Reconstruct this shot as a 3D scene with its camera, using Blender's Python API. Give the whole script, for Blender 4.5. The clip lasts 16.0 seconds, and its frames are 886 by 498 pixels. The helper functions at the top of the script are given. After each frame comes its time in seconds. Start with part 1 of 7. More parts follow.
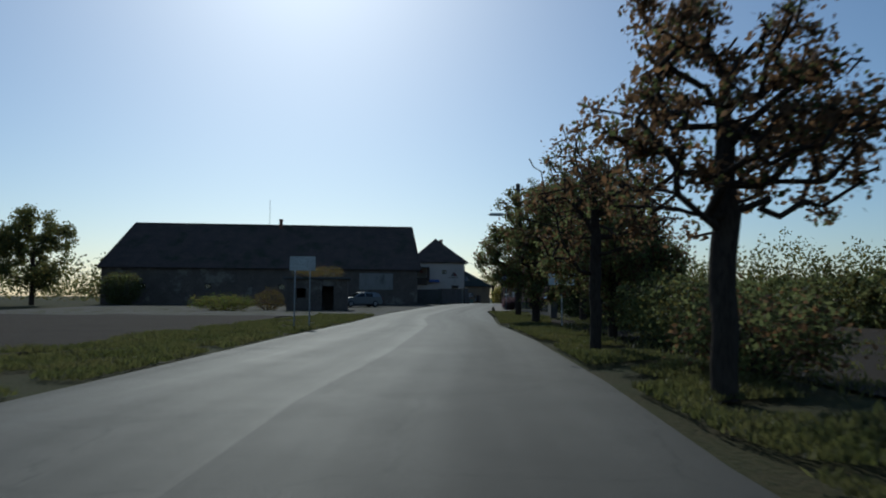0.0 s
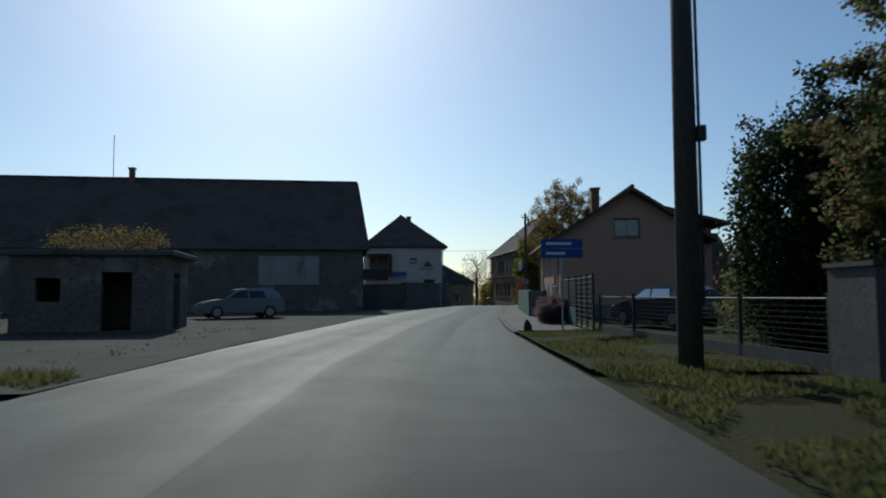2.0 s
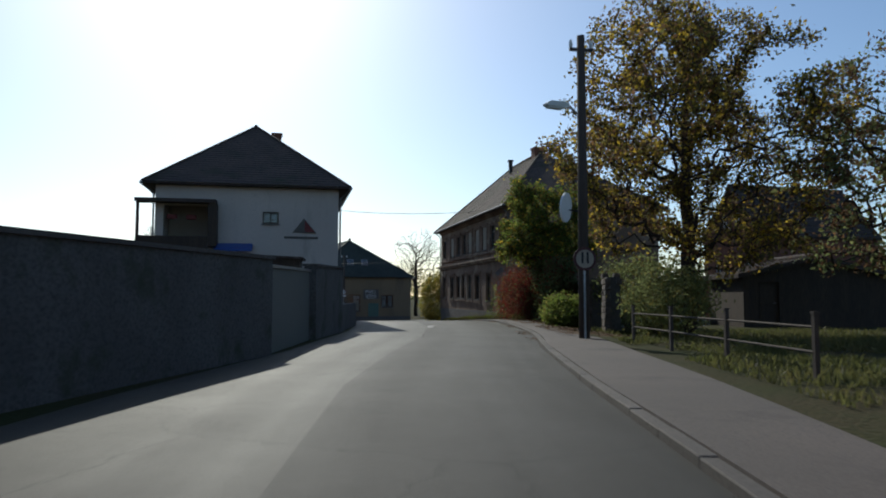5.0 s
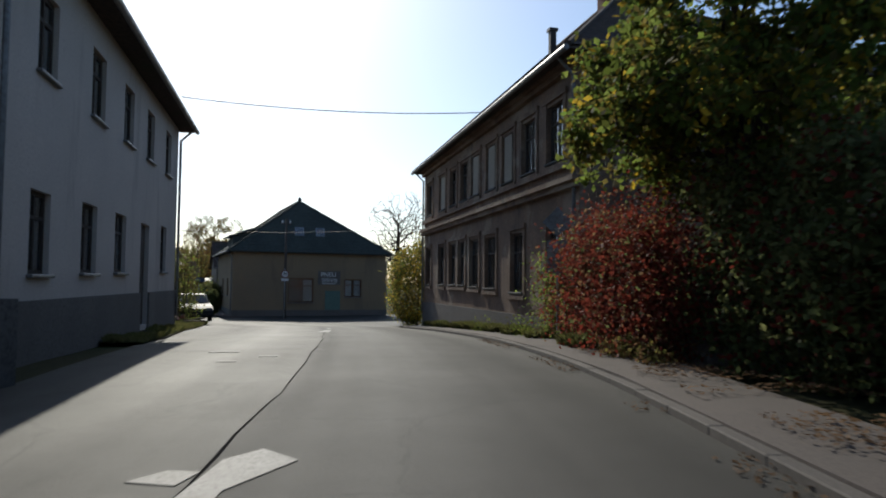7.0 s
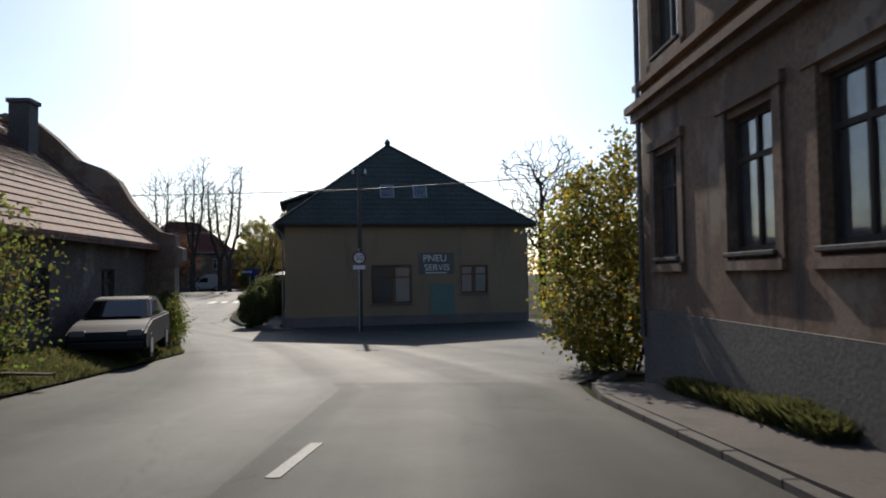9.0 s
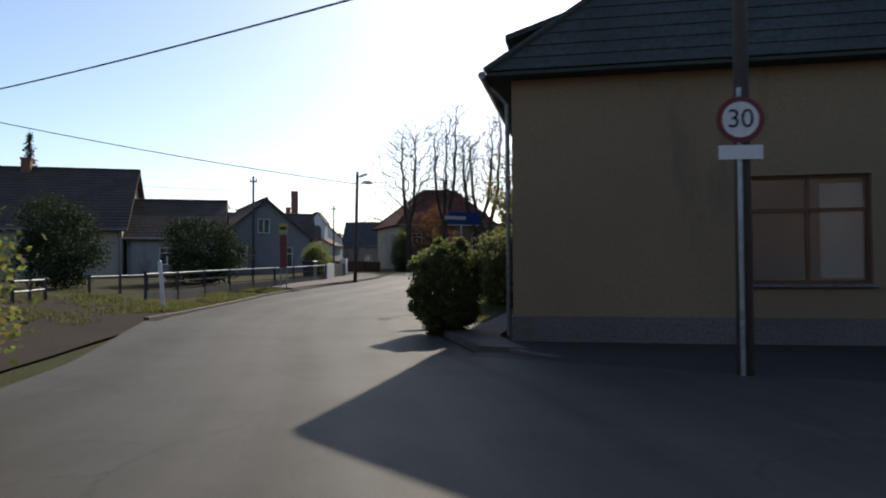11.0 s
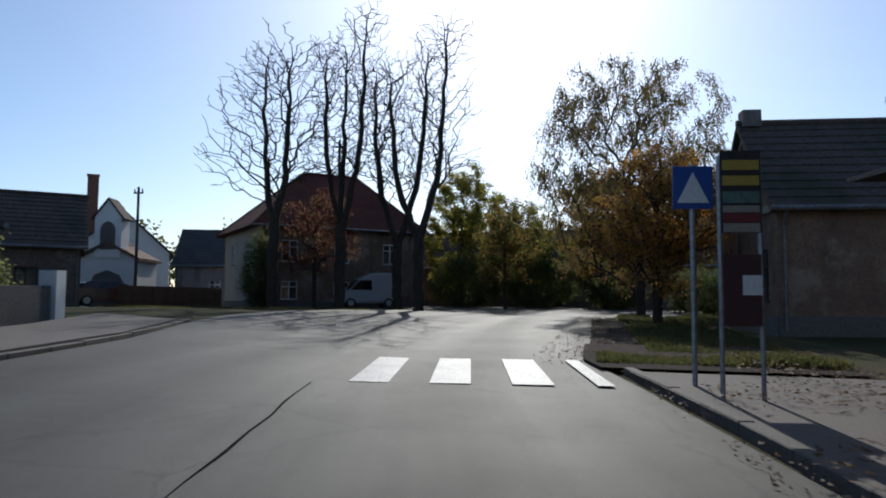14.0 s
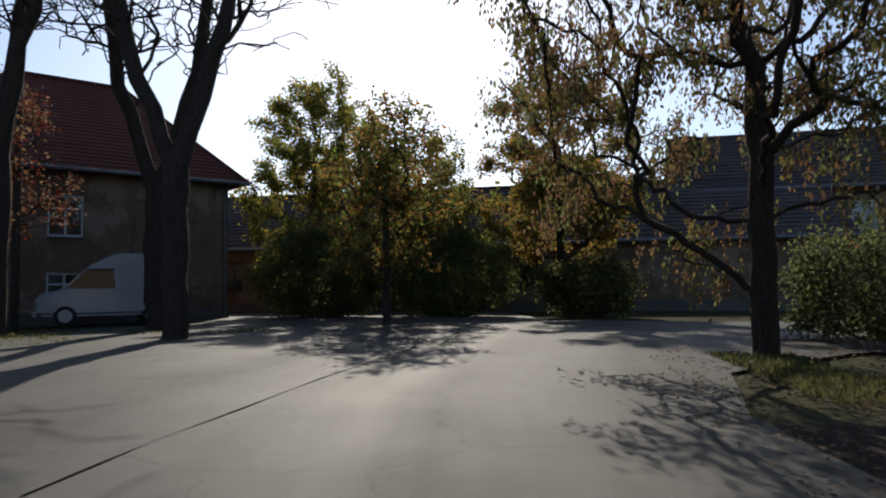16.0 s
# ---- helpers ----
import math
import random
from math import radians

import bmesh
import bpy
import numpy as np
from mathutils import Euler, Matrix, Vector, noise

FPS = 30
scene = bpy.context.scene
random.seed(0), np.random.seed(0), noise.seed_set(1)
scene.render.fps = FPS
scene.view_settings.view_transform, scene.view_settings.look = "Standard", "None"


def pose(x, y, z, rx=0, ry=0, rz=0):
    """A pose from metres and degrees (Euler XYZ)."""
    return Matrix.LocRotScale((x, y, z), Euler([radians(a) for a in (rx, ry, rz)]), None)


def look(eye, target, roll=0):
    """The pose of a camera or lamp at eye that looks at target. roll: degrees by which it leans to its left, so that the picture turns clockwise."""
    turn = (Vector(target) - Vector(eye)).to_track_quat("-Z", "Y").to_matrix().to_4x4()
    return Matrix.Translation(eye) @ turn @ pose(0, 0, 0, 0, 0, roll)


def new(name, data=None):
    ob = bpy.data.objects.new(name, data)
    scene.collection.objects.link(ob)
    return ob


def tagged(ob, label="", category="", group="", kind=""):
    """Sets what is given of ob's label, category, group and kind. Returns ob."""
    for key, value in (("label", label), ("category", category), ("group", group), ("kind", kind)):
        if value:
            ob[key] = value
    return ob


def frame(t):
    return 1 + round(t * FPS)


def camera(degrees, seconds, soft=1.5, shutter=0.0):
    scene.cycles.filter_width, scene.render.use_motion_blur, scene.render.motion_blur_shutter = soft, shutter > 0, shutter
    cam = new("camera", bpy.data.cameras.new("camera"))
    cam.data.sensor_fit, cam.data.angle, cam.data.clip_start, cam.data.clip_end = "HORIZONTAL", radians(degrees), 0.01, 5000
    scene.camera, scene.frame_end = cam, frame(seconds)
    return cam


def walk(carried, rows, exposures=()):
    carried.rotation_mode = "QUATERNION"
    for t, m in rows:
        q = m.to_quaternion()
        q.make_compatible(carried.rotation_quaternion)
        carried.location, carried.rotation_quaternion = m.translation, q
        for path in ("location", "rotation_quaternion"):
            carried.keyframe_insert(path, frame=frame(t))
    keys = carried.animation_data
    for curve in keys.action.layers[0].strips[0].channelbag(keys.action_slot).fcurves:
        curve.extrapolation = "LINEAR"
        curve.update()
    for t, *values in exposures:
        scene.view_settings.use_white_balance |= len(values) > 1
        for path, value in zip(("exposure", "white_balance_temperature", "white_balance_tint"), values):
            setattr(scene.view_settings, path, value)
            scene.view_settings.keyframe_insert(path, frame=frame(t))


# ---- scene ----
# camera and its way
cam = camera(63.92, 16.0, soft=1.9, shutter=0.12)
PATH = [
    (0, pose(-0.000, -0.000, 1.131, 93.962, 0, 0.000) @ pose(0, 0, 0, 0, 0, 0.32)),
    (0.5, pose(0.106, 9.113, 1.140, 93.832, 0, -0.001) @ pose(0, 0, 0, 0, 0, 0.43)),
    (1, pose(0.139, 18.138, 1.134, 93.791, 0, -0.344) @ pose(0, 0, 0, 0, 0, 0.16)),
    (1.5, pose(0.374, 26.621, 1.132, 93.955, 0, -1.103) @ pose(0, 0, 0, 0, 0, -0.23)),
    (2, pose(0.603, 34.962, 1.143, 93.978, 0, -2.119) @ pose(0, 0, 0, 0, 0, -0.31)),
    (2.5, pose(1.123, 43.278, 1.158, 94.272, 0, -2.702) @ pose(0, 0, 0, 0, 0, -0.23)),
    (3, pose(1.778, 51.425, 1.176, 93.908, 0, -3.267) @ pose(0, 0, 0, 0, 0, -0.37)),
    (3.2, pose(1.989, 54.559, 1.198, 94.066, 0, -3.449) @ pose(0, 0, 0, 0, 0, -0.26)),
    (5.3, pose(4.771, 83.161, 1.606, 93.786, 0, -7.891) @ pose(0, 0, 0, 0, 0, -0.33)),
    (5.5, pose(5.176, 85.765, 1.610, 93.724, 0, -8.467) @ pose(0, 0, 0, 0, 0, -0.58)),
    (6, pose(6.307, 92.042, 1.595, 93.386, 0, -9.655) @ pose(0, 0, 0, 0, 0, -0.51)),
    (6.5, pose(7.416, 98.269, 1.562, 93.014, 0, -9.154) @ pose(0, 0, 0, 0, 0, 0.06)),
    (7, pose(8.098, 104.309, 1.523, 92.806, 0, -7.127) @ pose(0, 0, 0, 0, 0, 0.64)),
    (7.5, pose(8.565, 110.176, 1.497, 92.844, 0, -4.271) @ pose(0, 0, 0, 0, 0, 0.69)),
    (8, pose(8.978, 115.829, 1.487, 92.648, 0, -1.626) @ pose(0, 0, 0, 0, 0, 0.24)),
    (8.2, pose(9.064, 118.089, 1.486, 92.551, 0, -0.504) @ pose(0, 0, 0, 0, 0, -0.20)),
    (10.3, pose(6.586, 140.345, 0.513, 91.553, 0, 15.552) @ pose(0, 0, 0, 0, 0, -0.42)),
    (10.5, pose(5.900, 142.629, 0.412, 92.030, 0, 18.551) @ pose(0, 0, 0, 0, 0, -0.42)),
    (11, pose(3.625, 148.085, 0.247, 91.448, 0, 26.245) @ pose(0, 0, 0, 0, 0, -0.37)),
    (11.5, pose(0.922, 152.924, 0.083, 91.115, 0, 33.195) @ pose(0, 0, 0, 0, 0, -0.38)),
    (11.7, pose(-0.314, 154.777, -0.007, 91.311, 0, 35.066) @ pose(0, 0, 0, 0, 0, -0.54)),
    (12, pose(-2.218, 157.500, -0.028, 92.406, 0, 35.650) @ pose(0, 0, 0, 0, 0, -0.50)),
    (12.5, pose(-5.120, 161.910, 0.005, 93.571, 0, 32.686) @ pose(0, 0, 0, 0, 0, 0.12)),
    (13, pose(-7.506, 166.320, 0.078, 94.190, 0, 26.312) @ pose(0, 0, 0, 0, 0, 0.61)),
    (13.5, pose(-9.446, 171.105, 0.167, 94.065, 0, 20.411) @ pose(0, 0, 0, 0, 0, 0.54)),
    (14, pose(-11.032, 176.251, 0.260, 94.088, 0, 16.721) @ pose(0, 0, 0, 0, 0, 0.37)),
    (14.5, pose(-12.417, 181.637, 0.366, 94.019, 0, 14.496) @ pose(0, 0, 0, 0, 0, 0.19)),
    (15, pose(-13.674, 187.383, 0.479, 94.276, 0, 12.515) @ pose(0, 0, 0, 0, 0, -0.28)),
    (15.5, pose(-14.533, 192.599, 0.565, 94.256, 0, 10.441) @ pose(0, 0, 0, 0, 0, -0.68)),
    (16, pose(-15.239, 197.341, 0.640, 93.436, 0, 7.644) @ pose(0, 0, 0, 0, 0, -0.61)),
]
walk(cam, PATH, [(0, -0.1, 5750, 0), (1.5, 0.05, 5850, 0), (3.2, 0.25, 5850, 0), (5.5, 0.62, 6250, 5), (6.5, 0.68, 6150, 5), (7.4, 0.83, 6600, 9), (8, 0.85, 6600, 10), (10.5, 1.1, 6800, 12), (11.5, 1.2, 7000, 12), (12.5, 1.25, 6700, 10), (13.5, 0.72, 6050, 9), (14.5, 0.62, 6050, 8), (16, 0.85, 6650, 11)])

# world, sun and exposure
SUN_AZ = radians(11.5)      # to the left of +y
SUN_EL = radians(33)
world = bpy.data.worlds.new("sky")
scene.world = world
world.use_nodes = True
wn = world.node_tree
sky = wn.nodes.new("ShaderNodeTexSky")
sky.sky_type = 'NISHITA'
sky.sun_disc = False
sky.sun_elevation = SUN_EL
sky.sun_rotation = -SUN_AZ
sky.altitude = 200
sky.air_density = 1.0
sky.dust_density = 1.0
sky.ozone_density = 3.5
wn.links.new(sky.outputs[0], wn.nodes["Background"].inputs[0])
wn.nodes["Background"].inputs[1].default_value = 0.075

sun_data = bpy.data.lights.new("sun", 'SUN')
sun_data.energy = 2.2
sun_data.angle = radians(0.55)
sun_data.color = (1.0, 0.93, 0.82)
sun = new("sun", sun_data)
SUN_DIR = Vector((-math.sin(SUN_AZ) * math.cos(SUN_EL), math.cos(SUN_AZ) * math.cos(SUN_EL), math.sin(SUN_EL)))
sun.matrix_world = look(SUN_DIR * 60, (0, 0, 0))

# materials
def material(name, a, b=None, c=None, scale=6.0, fine=60.0, rough=0.8, bump=0.3, dist=0.01, metal=0.0, spec=0.4, rnd=0.0, trans=0.0, stretch=(1, 1, 1)):
    """Two scales of colour variation, a fine bump and, for pieces, some spread from one to the next."""
    m = bpy.data.materials.new(name)
    m.use_nodes = True
    t = m.node_tree
    n, ln = t.nodes, t.links
    bs = n["Principled BSDF"]
    b = b or tuple(x * 0.75 for x in a)
    c = c or tuple(x * 0.6 for x in a)
    tc = n.new("ShaderNodeTexCoord")
    mp = n.new("ShaderNodeMapping")
    mp.inputs["Scale"].default_value = stretch
    geo = n.new("ShaderNodeNewGeometry")
    ln.new(geo.outputs["Position"], mp.inputs[0])
    n1, n2 = n.new("ShaderNodeTexNoise"), n.new("ShaderNodeTexNoise")
    n1.inputs["Scale"].default_value, n2.inputs["Scale"].default_value = scale * 0.12, fine * 0.15
    n1.inputs["Detail"].default_value, n2.inputs["Detail"].default_value = 5, 4
    ln.new(mp.outputs[0], n1.inputs[0]), ln.new(mp.outputs[0], n2.inputs[0])
    r1 = n.new("ShaderNodeValToRGB")
    r1.color_ramp.elements[0].position, r1.color_ramp.elements[1].position = 0.35, 0.68
    r1.color_ramp.elements[0].color, r1.color_ramp.elements[1].color = (*a, 1), (*b, 1)
    ln.new(n1.outputs[0], r1.inputs[0])
    r2 = n.new("ShaderNodeValToRGB")
    r2.color_ramp.elements[0].position, r2.color_ramp.elements[1].position = 0.42, 0.72
    ln.new(n2.outputs[0], r2.inputs[0])
    mx = n.new("ShaderNodeMix")
    mx.data_type = 'RGBA'
    mx.inputs[7].default_value = (*c, 1)
    ln.new(r2.outputs[0], mx.inputs[0]), ln.new(r1.outputs[0], mx.inputs[6])
    out = mx.outputs[2]
    if rnd:
        oi = n.new("ShaderNodeObjectInfo")
        ad = n.new("ShaderNodeMath")
        ad.operation = 'ADD'
        ln.new(oi.outputs["Random"], ad.inputs[0]), ln.new(geo.outputs["Random Per Island"], ad.inputs[1])
        mr = n.new("ShaderNodeMapRange")
        mr.inputs[1].default_value, mr.inputs[2].default_value = 0, 2
        mr.inputs[3].default_value, mr.inputs[4].default_value = 1 - rnd, 1 + rnd
        ln.new(ad.outputs[0], mr.inputs[0])
        hs = n.new("ShaderNodeHueSaturation")
        ln.new(mr.outputs[0], hs.inputs["Value"]), ln.new(out, hs.inputs["Color"])
        out = hs.outputs[0]
    ln.new(out, bs.inputs["Base Color"])
    bs.inputs["Roughness"].default_value, bs.inputs["Metallic"].default_value = rough, metal
    bs.inputs["Specular IOR Level"].default_value = spec
    if bump:
        bp = n.new("ShaderNodeBump")
        bp.inputs["Strength"].default_value, bp.inputs["Distance"].default_value = bump, dist
        ln.new(n2.outputs[0], bp.inputs["Height"]), ln.new(bp.outputs[0], bs.inputs["Normal"])
    if trans:
        tr = n.new("ShaderNodeBsdfTranslucent")
        th = n.new("ShaderNodeHueSaturation")     # light through a leaf is yellower and stronger than light off it
        th.inputs["Value"].default_value, th.inputs["Saturation"].default_value = 2.6, 1.0
        ln.new(out, th.inputs["Color"]), ln.new(th.outputs[0], tr.inputs[0])
        ms = n.new("ShaderNodeMixShader")
        ms.inputs[0].default_value = trans
        ln.new(bs.outputs[0], ms.inputs[1]), ln.new(tr.outputs[0], ms.inputs[2])
        ln.new(ms.outputs[0], n["Material Output"].inputs[0])
    return m


def asphalt_material(name, base, rough):
    """Asphalt with grit, worn bands along the way, blotches and fine cracks."""
    m = material(name, base, tuple(x * 0.78 for x in base), tuple(x * 1.6 for x in base), scale=3, fine=900, rough=rough, bump=0.7, dist=0.006, spec=0.2)
    n, ln = m.node_tree.nodes, m.node_tree.links
    bs = n["Principled BSDF"]
    geo = n.new("ShaderNodeNewGeometry")
    mp = n.new("ShaderNodeMapping")
    mp.inputs["Scale"].default_value = (0.75, 0.012, 1)
    uv = n.new("ShaderNodeUVMap")
    uv.uv_map = "way"
    ln.new(uv.outputs[0], mp.inputs[0])
    tx = n.new("ShaderNodeTexNoise")
    tx.inputs["Scale"].default_value = 1.0
    tx.inputs["Detail"].default_value = 6
    ln.new(mp.outputs[0], tx.inputs[0])
    bl = n.new("ShaderNodeTexNoise")
    bl.inputs["Scale"].default_value = 0.55
    bl.inputs["Detail"].default_value = 8
    bl.inputs["Roughness"].default_value = 0.7
    ln.new(geo.outputs["Position"], bl.inputs[0])
    ad = n.new("ShaderNodeMath")
    ad.operation = 'MULTIPLY_ADD'
    ad.inputs[1].default_value = 0.5
    ln.new(bl.outputs[0], ad.inputs[0]), ln.new(tx.outputs[0], ad.inputs[2])
    mr = n.new("ShaderNodeMapRange")
    for k, v in ((1, 0.5), (2, 1.0), (3, rough - 0.07), (4, rough + 0.07)):
        mr.inputs[k].default_value = v
    ln.new(ad.outputs[0], mr.inputs[0]), ln.new(mr.outputs[0], bs.inputs["Roughness"])
    mv = n.new("ShaderNodeMapRange")
    for k, v in ((1, 0.5), (2, 1.0), (3, 1.3), (4, 0.72)):
        mv.inputs[k].default_value = v
    ln.new(ad.outputs[0], mv.inputs[0])
    # cracks
    vo = n.new("ShaderNodeTexVoronoi")
    vo.feature = 'DISTANCE_TO_EDGE'
    vo.inputs["Scale"].default_value = 0.35
    wp = n.new("ShaderNodeVectorMath")
    wp.operation = 'ADD'
    ln.new(geo.outputs["Position"], wp.inputs[0]), ln.new(bl.outputs["Color"], wp.inputs[1])
    ln.new(wp.outputs[0], vo.inputs["Vector"])
    cr = n.new("ShaderNodeMapRange")
    for k, v in ((1, 0.0), (2, 0.006), (3, 0.55), (4, 1.0)):
        cr.inputs[k].default_value = v
    ln.new(vo.outputs[0], cr.inputs[0])
    mu = n.new("ShaderNodeMath")
    mu.operation = 'MULTIPLY'
    ln.new(mv.outputs[0], mu.inputs[0]), ln.new(cr.outputs[0], mu.inputs[1])
    hs = n.new("ShaderNodeHueSaturation")
    old = bs.inputs["Base Color"].links[0].from_socket
    ln.new(mu.outputs[0], hs.inputs["Value"]), ln.new(old, hs.inputs["Color"]), ln.new(hs.outputs[0], bs.inputs["Base Color"])
    return m


def patched(m, col, scale, lo, hi, stretch=(1, 1, 1)):
    """Adds blotches of another colour with ragged edges: stains, old paint, bare plaster."""
    n, ln = m.node_tree.nodes, m.node_tree.links
    bs = n["Principled BSDF"]
    geo, mp = n.new("ShaderNodeNewGeometry"), n.new("ShaderNodeMapping")
    mp.inputs["Scale"].default_value = stretch
    tx = n.new("ShaderNodeTexNoise")
    tx.inputs["Scale"].default_value, tx.inputs["Detail"].default_value, tx.inputs["Roughness"].default_value = scale, 9, 0.68
    mr = n.new("ShaderNodeMapRange")
    mr.inputs[1].default_value, mr.inputs[2].default_value = lo, hi
    mx = n.new("ShaderNodeMix")
    mx.data_type = 'RGBA'
    mx.inputs[7].default_value = (*col, 1)
    old = bs.inputs["Base Color"].links[0].from_socket
    ln.new(geo.outputs["Position"], mp.inputs[0]), ln.new(mp.outputs[0], tx.inputs[0]), ln.new(tx.outputs[0], mr.inputs[0])
    ln.new(mr.outputs[0], mx.inputs[0]), ln.new(old, mx.inputs[6]), ln.new(mx.outputs[2], bs.inputs["Base Color"])
    return m


def glass_material(name, tint=(0.6, 0.63, 0.63), rough=0.04, through_=0.92):
    m = bpy.data.materials.new(name)
    m.use_nodes = True
    b = m.node_tree.nodes["Principled BSDF"]
    b.inputs["Base Color"].default_value = (*tint, 1)
    b.inputs["Roughness"].default_value = rough
    b.inputs["Transmission Weight"].default_value = through_
    b.inputs["IOR"].default_value = 1.5
    return m


def plain(name, col, rough=0.5, metal=0.0):
    return material(name, col, tuple(x * 0.9 for x in col), tuple(x * 0.8 for x in col), scale=8, fine=200, rough=rough, bump=0.08, metal=metal)


ASPHALT = asphalt_material("asphalt", (0.050, 0.0465, 0.0385), 0.68)
ASPHALT2 = asphalt_material("asphalt_patch", (0.039, 0.0365, 0.031), 0.72)
GRASS_SOIL = material("grass_soil", (0.045, 0.05, 0.018), (0.065, 0.05, 0.027), (0.03, 0.035, 0.013), scale=4, fine=90, rough=1, bump=0.8, dist=0.05, spec=0.1)
SOIL = material("soil", (0.036, 0.027, 0.02), (0.026, 0.02, 0.015), (0.05, 0.038, 0.029), scale=5, fine=120, rough=1, bump=0.8, dist=0.04, spec=0.1)
GRAVEL = material("gravel", (0.055, 0.051, 0.045), (0.036, 0.034, 0.028), (0.08, 0.075, 0.066), scale=3, fine=300, rough=0.95, bump=0.6, dist=0.02, spec=0.2)
BLADE = material("grass_blade", (0.06, 0.066, 0.02), (0.085, 0.076, 0.03), (0.04, 0.046, 0.016), scale=6, fine=40, rough=0.7, bump=0, rnd=0.35, trans=0.4, spec=0.3)
PAVE = material("paving", (0.115, 0.092, 0.078), (0.085, 0.07, 0.06), (0.06, 0.05, 0.044), scale=4, fine=260, rough=0.85, bump=0.4, dist=0.005)
KERB = material("kerb_stone", (0.105, 0.09, 0.077), (0.08, 0.069, 0.06), (0.055, 0.048, 0.042), scale=5, fine=180, rough=0.85, bump=0.4, dist=0.006, rnd=0.15)
PAINT = material("road_paint", (0.50, 0.49, 0.46), (0.36, 0.35, 0.33), (0.12, 0.118, 0.11), scale=14, fine=220, rough=0.6, bump=0.2, dist=0.002)
CRACK = material("bitumen_seam", (0.028, 0.027, 0.026), rough=1.0, bump=0.2, spec=0.0)
WHITE_WALL = material("pale_plaster", (0.56, 0.49, 0.43), (0.48, 0.42, 0.37), (0.45, 0.39, 0.345), scale=4, fine=160, rough=0.92, bump=0.25, dist=0.006)
PLINTH = material("plinth_plaster", (0.16, 0.145, 0.13), (0.12, 0.11, 0.10), (0.09, 0.08, 0.07), scale=5, fine=140, rough=0.95, bump=0.5)
SALMON = material("salmon_plaster", (0.40, 0.225, 0.16), (0.34, 0.19, 0.135), (0.32, 0.18, 0.13), scale=3, fine=160, rough=0.92, bump=0.25)
OCHRE = material("ochre_plaster", (0.27, 0.195, 0.115), (0.22, 0.16, 0.10), (0.20, 0.15, 0.095), scale=3, fine=150, rough=0.95, bump=0.3)
OLD_WALL = material("weathered_plaster", (0.25, 0.155, 0.10), (0.16, 0.105, 0.072), (0.13, 0.088, 0.062), scale=9, fine=110, rough=0.95, bump=0.4, dist=0.008)
GREY_WALL = material("grey_plaster", (0.30, 0.28, 0.26), (0.23, 0.215, 0.20), (0.2, 0.185, 0.17), scale=5, fine=140, rough=0.95, bump=0.4)
CREAM = material("cream_plaster", (0.36, 0.31, 0.24), (0.29, 0.25, 0.20), (0.26, 0.225, 0.18), scale=4, fine=150, rough=0.92, bump=0.3)
BLUE_WALL = material("pale_blue_plaster", (0.215, 0.212, 0.208), (0.17, 0.168, 0.165), (0.125, 0.124, 0.122), scale=4, fine=150, rough=0.92, bump=0.3)
BARN_WALL = material("barn_stone", (0.17, 0.13, 0.105), (0.12, 0.095, 0.08), (0.07, 0.06, 0.05), scale=8, fine=70, rough=0.97, bump=0.9, dist=0.04)
CONCRETE = material("concrete", (0.12, 0.115, 0.108), (0.085, 0.08, 0.075), (0.055, 0.052, 0.05), scale=6, fine=130, rough=0.93, bump=0.5)
BRICK = material("brick", (0.25, 0.105, 0.065), (0.18, 0.08, 0.052), (0.14, 0.075, 0.055), scale=20, fine=120, rough=0.92, bump=0.5, rnd=0.25)
STONE = material("stone", (0.14, 0.105, 0.082), (0.095, 0.075, 0.06), (0.06, 0.05, 0.042), scale=20, fine=90, rough=0.95, bump=0.8, dist=0.02, rnd=0.3)
MORTAR = material("mortar", (0.11, 0.098, 0.085), rough=0.97, bump=0.6, fine=120)
TILE_RED = material("clay_tiles", (0.24, 0.115, 0.075), (0.16, 0.085, 0.06), (0.10, 0.06, 0.045), scale=8, fine=60, rough=0.82, bump=0.5, dist=0.01, rnd=0.3)
TILE_DARK = material("dark_tiles", (0.10, 0.074, 0.062), (0.075, 0.057, 0.05), (0.048, 0.04, 0.037), scale=8, fine=60, rough=0.88, bump=0.5, dist=0.01, spec=0.15, rnd=0.3)
TILE_BROWN = material("red_brown_tiles", (0.13, 0.042, 0.028), (0.10, 0.035, 0.024), (0.06, 0.026, 0.02), scale=8, fine=60, rough=0.9, bump=0.5, dist=0.01, spec=0.15, rnd=0.3)
TILE_GREY = material("fibre_slates", (0.10, 0.10, 0.10), (0.075, 0.078, 0.078), (0.05, 0.052, 0.05), scale=8, fine=60, rough=0.85, bump=0.4, spec=0.15, rnd=0.25)
TILE_GREEN = material("green_grey_shingles", (0.062, 0.074, 0.068), (0.046, 0.055, 0.052), (0.034, 0.04, 0.038), scale=6, fine=70, rough=0.85, bump=0.4, spec=0.15, rnd=0.25)
WOOD_DARK = material("dark_boards", (0.07, 0.05, 0.036), (0.05, 0.037, 0.028), (0.035, 0.027, 0.021), scale=8, fine=60, rough=0.85, bump=0.5, rnd=0.25, stretch=(4, 4, 0.4))
WOOD_BROWN = material("stained_wood", (0.16, 0.075, 0.035), (0.12, 0.058, 0.028), (0.075, 0.04, 0.022), scale=8, fine=60, rough=0.7, bump=0.4, rnd=0.2, stretch=(4, 4, 0.4))
POLE_WOOD = material("pole_wood", (0.09, 0.07, 0.055), (0.065, 0.05, 0.04), (0.045, 0.036, 0.03), scale=10, fine=80, rough=0.9, bump=0.5, stretch=(5, 5, 0.4))
